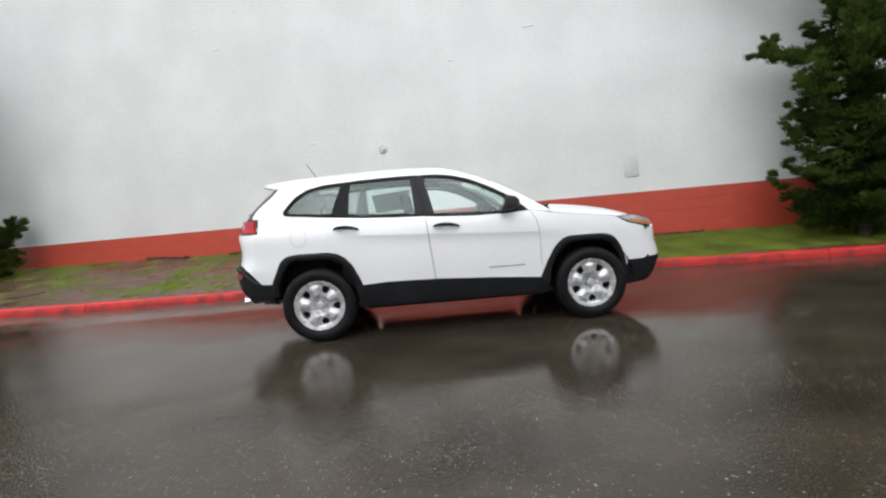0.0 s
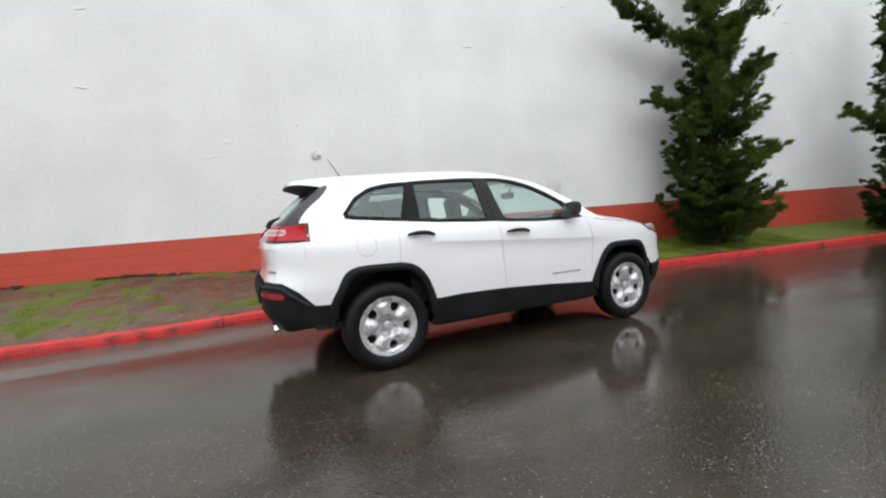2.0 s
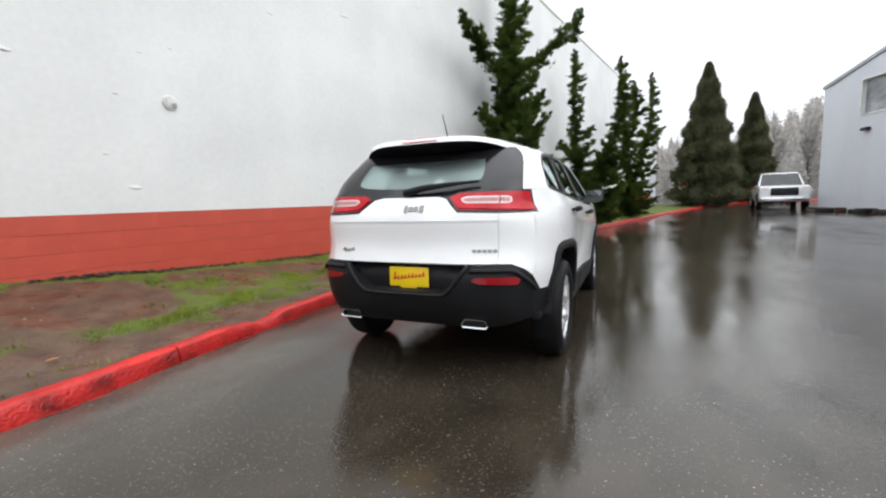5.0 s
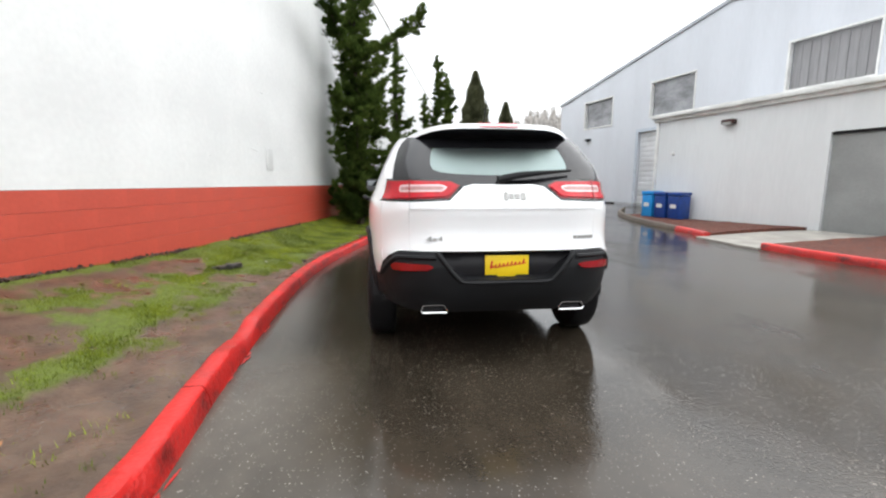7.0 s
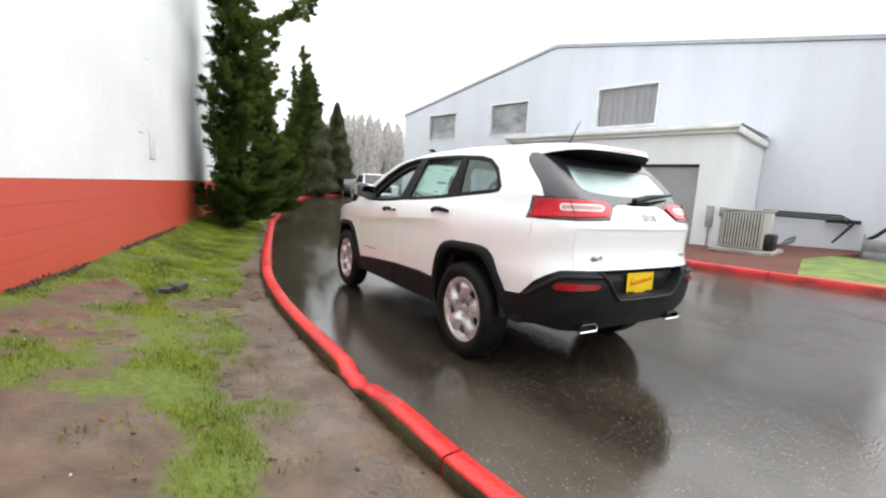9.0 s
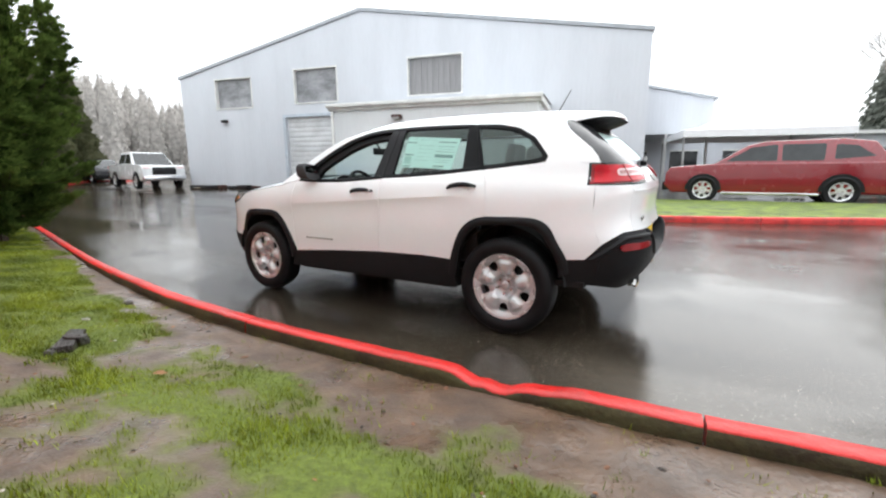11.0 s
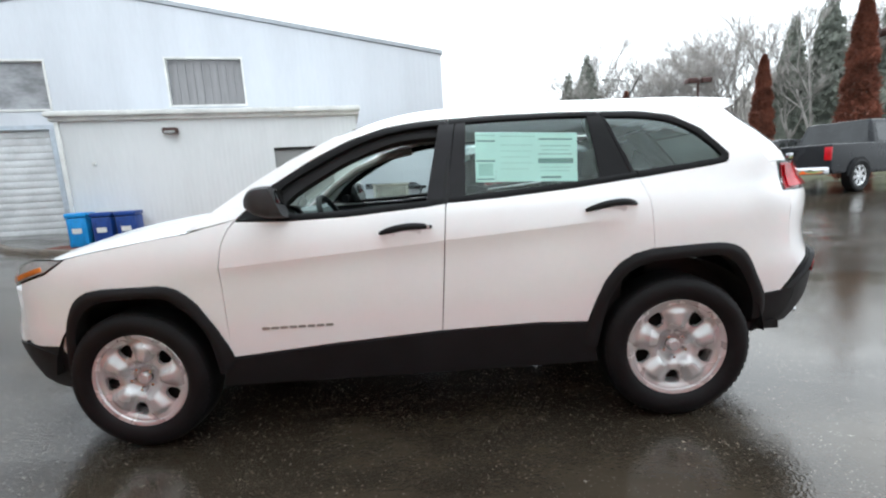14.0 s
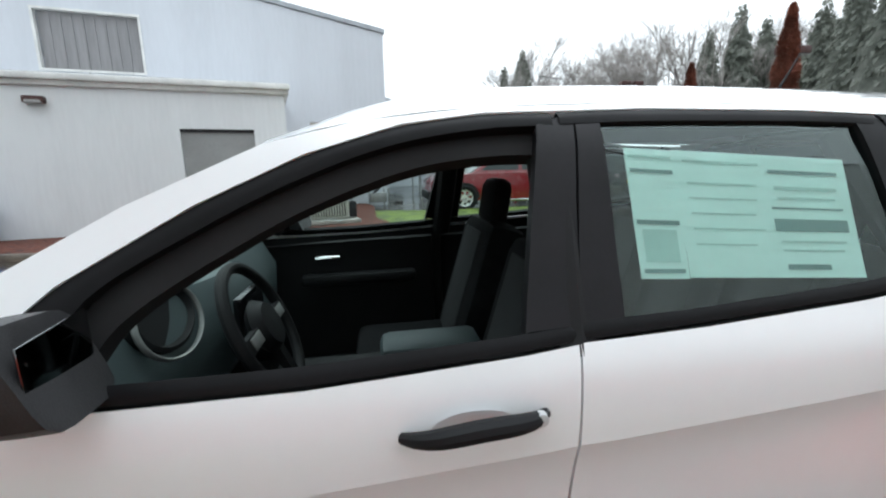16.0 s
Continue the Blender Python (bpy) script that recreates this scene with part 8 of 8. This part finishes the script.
def paint_spill():
    """Red paint that ran off the kerb on to the road."""
    rnd = random.Random(12)
    bm = bmesh.new()
    for k in range(70):
        x = rnd.uniform(-6.5, 6.0)
        out = abs(rnd.gauss(0, 0.012))
        y = kerb_y(x) - 0.012 - out
        if noise.noise(Vector((x * 1.7, 9.1, 0))) < -0.1:
            continue
        a, b = rnd.uniform(0.02, 0.07), rnd.uniform(0.004, 0.01)
        mid = bm.verts.new((x, y, ground_z(x, y) + 0.0022))
        ring = []
        for i in range(11):
            t = 2 * math.pi * i / 11
            r = 1 + 0.45 * rnd.uniform(-1, 1)
            px, py = x + a * r * math.cos(t), y + b * r * math.sin(t)
            ring.append(bm.verts.new((px, py, ground_z(px, py) + 0.0016)))
        for i in range(11):
            bm.faces.new((mid, ring[i], ring[(i + 1) % 11]))
    tagged(finish(bm, "paint_spill", KERB_SHADED_SCUFFED), "red kerb paint spilt in streaks on the asphalt", "paint", kind="stuff")


paint_spill()


# ---- litter and bits ----
WET_EARTH = mat("wet_dark_earth", (0.022, 0.015, 0.01), 0.55, var=0.4, scale=14, fine=60, bump=0.15)
WET_WOOD = mat("wet_rotten_wood", (0.03, 0.019, 0.012), 0.45, var=0.5, scale=9, fine=70, bump=0.2, stretch=(0.2, 1, 1), other=(0.05, 0.045, 0.042))


def wood_chunk():
    """A broken piece of wet wood with a flat split top and a snapped-off stub."""
    bm = bmesh.new()
    for x0, x1, y0, y1, z0, z1, turn in ((-0.17, 0.16, -0.045, 0.05, -0.02, 0.038, 0), (-0.02, 0.1, -0.03, 0.03, -0.01, 0.05, 62), (0.05, 0.2, -0.03, 0.02, -0.015, 0.03, -14)):
        box(bm, x0, x1, y0, y1, z0, z1, 0.008, pose(0, 0, 0, 0, 0, turn))
    bmesh.ops.subdivide_edges(bm, edges=bm.edges[:], cuts=2, use_grid_fill=True)
    for v in bm.verts:
        v.co += Vector((noise.noise(v.co * 19), noise.noise(v.co * 23 + Vector((3, 1, 2))), noise.noise(v.co * 17 + Vector((7, 7, 1))))) * 0.016
    ob = tagged(finish(bm, "wood_chunk", WET_WOOD, smooth=False), "dark broken chunk of wet wood lying in the grass", "wood")
    ob.matrix_basis = pose(0.7, 2.77, lawn_top(0.7, 2.77) + 0.012, 0, 0, 148)


wood_chunk()


def litter():
    rnd = random.Random(21)
    names = (("leaf", mat("brown_leaf", (0.28, 0.13, 0.05), 0.7, var=0.3), "fallen brown leaf on the verge"), ("clod", WET_EARTH, "dark clod of wet earth"), ("pebble", CONCRETE, "small pale pebble on mud"))
    spots = [(-3.1, 2.28, 0, 0.05), (0.36, 2.11, 1, 0.022), (1.66, 2.06, 1, 0.04), (0.62, 2.21, 0, 0.025), (-0.21, 2.69, 0, 0.04), (-0.46, 2.3, 2, 0.012), (-0.23, 2.02, 2, 0.008), (-0.33, 2.03, 0, 0.015), (1.29, 2.49, 2, 0.03)]
    for _ in range(34):
        x = rnd.uniform(-4.5, 4)
        y = rnd.uniform(kerb_y(x) + 0.2, wall_y(x) - 0.3)
        spots.append((x, y, rnd.choice((0, 0, 0, 1, 2)), rnd.uniform(0.005, 0.014)))
    for x, y, k, r in spots:
        name, material, label = names[k]
        bm = bmesh.new()
        if k == 0:
            mid = [bm.verts.new((a * r, 0, 0.006 + 0.15 * r * (1 - a * a))) for a in (-1, -0.5, 0.2, 1)]
            up = [bm.verts.new((a * r, b * r, 0.01 + 0.25 * r * abs(b))) for a, b in ((-0.5, 0.35), (0.2, 0.42))]
            dn = [bm.verts.new((a * r, b * r, 0.008)) for a, b in ((-0.5, -0.35), (0.2, -0.42))]
            for side in (up, dn):
                bm.faces.new((mid[0], mid[1], side[0]))
                bm.faces.new((mid[1], mid[2], side[1], side[0]))
                bm.faces.new((mid[2], mid[3], side[1]))
        else:
            bmesh.ops.create_icosphere(bm, subdivisions=2, radius=r)
            for v in bm.verts:
                v.co *= 1 + 0.5 * noise.noise(v.co * (1.6 / r) + Vector((x * 9, y * 9, 0)))
                v.co.z *= 0.55 if k == 2 else 0.45
        ob = tagged(finish(bm, name, material), label, name, "bits on the verge")
        ob.matrix_basis = pose(x, y, lawn_top(x, y) + (0.012 if k == 0 else r * 0.12), 0, 0, rnd.uniform(0, 360))


litter()


def junk():
    rnd = random.Random(2)
    m = pose(-0.25, -14.8, 0, 0, 0, 13.5)
    for k in range(9):
        u = 17.0 + k * 0.52 + rnd.uniform(-0.1, 0.1)
        w, d, h = rnd.uniform(0.4, 1.1), rnd.uniform(0.2, 0.5), rnd.uniform(0.06, 0.2)
        b = tagged(finish(boxes((-w / 2, w / 2, -d / 2, d / 2, 0, h), bevel=0.03), "scrap_part", (DARK_METAL, RUST, DARK_METAL, OLD_CONCRETE)[k % 4]), "scrap part lying at the workshop wall", "scrap", "scrap at the wall")
        p = m @ Vector((u, 0.7 + rnd.uniform(0, 0.4), 0))
        b.matrix_basis = pose(p.x, p.y, ground_z(p.x, p.y) - 0.01, 0, 0, rnd.uniform(-25, 40))


junk()


# ---- red blocks of the wall's foot ----
def red_blocks():
    """Painted blocks in half bond, proud of the joints."""
    def block(length, h):
        bm = bmesh.new()
        box(bm, 0.0001, length - 0.0001, 0.0, 0.02, 0.001, h - 0.001)
        front = [e for e in bm.edges if all(v.co.y < 0.001 for v in e.verts) and abs(e.verts[0].co.x - e.verts[1].co.x) > 0.1]
        bmesh.ops.bevel(bm, geom=front, offset=0.0022, segments=1, affect="EDGES")
        me = bpy.data.meshes.new("block")
        bm.to_mesh(me)
        bm.free()
        me.materials.append(WALL_RED)
        return me

    whole, h = block(0.8, 0.2), 0.2
    rest_v, rest_f = [], []
    count = 0
    for row in range(7):
        z = 1.168 - h * (row + 1)
        x = -14.0 + (0.4 if row % 2 else 0.0)
        while x < 34.6:
            near = -9.0 < x < 26 and row < 5
            foot = ramp_at([(-12, 0.68), (-4, 0.62), (-1, 0.43), (1, 0.345), (7, 0.32), (15, 0.28), (34, 0.22)], x) - 0.25
            if z + h > foot:
                if near and count < 300:
                    o = new("block", whole)
                    o.parent = WALL
                    o.location = (x, 0.0, z)
                    count += 1
                else:
                    b = len(rest_v)
                    rest_v += [(x + a * 0.8, c, z + d * h) for a, c, d in ((0.002, 0, 0.007), (0.998, 0, 0.007), (0.998, 0, 0.993), (0.002, 0, 0.993))]
                    rest_f.append((b, b + 1, b + 2, b + 3))
            x += 0.8
    me = bpy.data.meshes.new("block_rest")
    me.from_pydata(rest_v, [], rest_f)
    me.materials.append(WALL_RED)
    o = new("block_rest", me)
    o.parent = WALL
    o["kind"] = "stuff"


RUBBLE = mat("crumbled_brown_soil", (0.06, 0.032, 0.024), 0.8, var=0.5, scale=9, fine=40, bump=0.1)


def build_rubble():
    """Crumbled dark mortar and clods along the wall's foot."""
    rnd = random.Random(21)
    bm = bmesh.new()
    for k in range(900):
        x = rnd.uniform(-6.5, 5.0)
        n = noise.noise(Vector((x * 0.9, 3.3, 0)))
        if n < -0.15:
            continue
        y = wall_y(x) - rnd.uniform(0.0, 0.05)
        s = rnd.uniform(0.012, 0.03) * (0.7 + max(0.0, n))
        m = Matrix.Translation((x, y, lawn_top(x, y) + rnd.uniform(-0.005, 0.02 + 0.03 * max(0.0, n)))) @ Matrix.Rotation(rnd.uniform(-0.4, 0.4), 4, "Y") @ Matrix.Diagonal((s * 2.0, 0.022, s * rnd.uniform(0.4, 0.8), 1))
        got = bmesh.ops.create_icosphere(bm, subdivisions=1, radius=0.8, matrix=m)["verts"]
        for v in got:
            v.co += Vector((rnd.gauss(0, 0.008), rnd.gauss(0, 0.005), rnd.gauss(0, 0.008)))
    tagged(finish(bm, "rubble", RUBBLE, smooth=False), "dark crumbled mortar and soil along the wall foot", "rubble", kind="stuff")


def build_crumbs():
    """Bark crumbs, leaf scraps and small stones strewn over the mud."""
    rnd = random.Random(33)
    bm = bmesh.new()
    for k in range(260):
        x = rnd.uniform(-5, 2.2)
        y = rnd.uniform(kerb_y(x) + 0.16, wall_y(x) - 0.15)
        s = rnd.uniform(0.003, 0.009) if rnd.random() < 0.9 else rnd.uniform(0.009, 0.016)
        m = Matrix.Translation((x, y, lawn_top(x, y) + 0.004)) @ Matrix.Rotation(rnd.uniform(0, 6.28), 4, "Z") @ Matrix.Diagonal((s * rnd.uniform(1, 2), s, s * rnd.uniform(0.25, 0.6), 1))
        got = bmesh.ops.create_icosphere(bm, subdivisions=1, radius=1.0, matrix=m)["verts"]
        tone = rnd.choice((0, 0, 0, 1, 1, 1, 1, 2))
        for f in {f for v in got for f in v.link_faces}:
            f.material_index = tone
    tones = [WET_EARTH, mat("brown_leaf_scrap", (0.16, 0.07, 0.035), 0.7, var=0.3), mat("pale_chip", (0.45, 0.41, 0.36), 0.6, var=0.2)]
    tagged(finish(bm, "crumbs", tones, smooth=False), "bark crumbs, leaf scraps and small stones on the mud", "litter", kind="stuff")


build_crumbs()
build_rubble()
red_blocks()
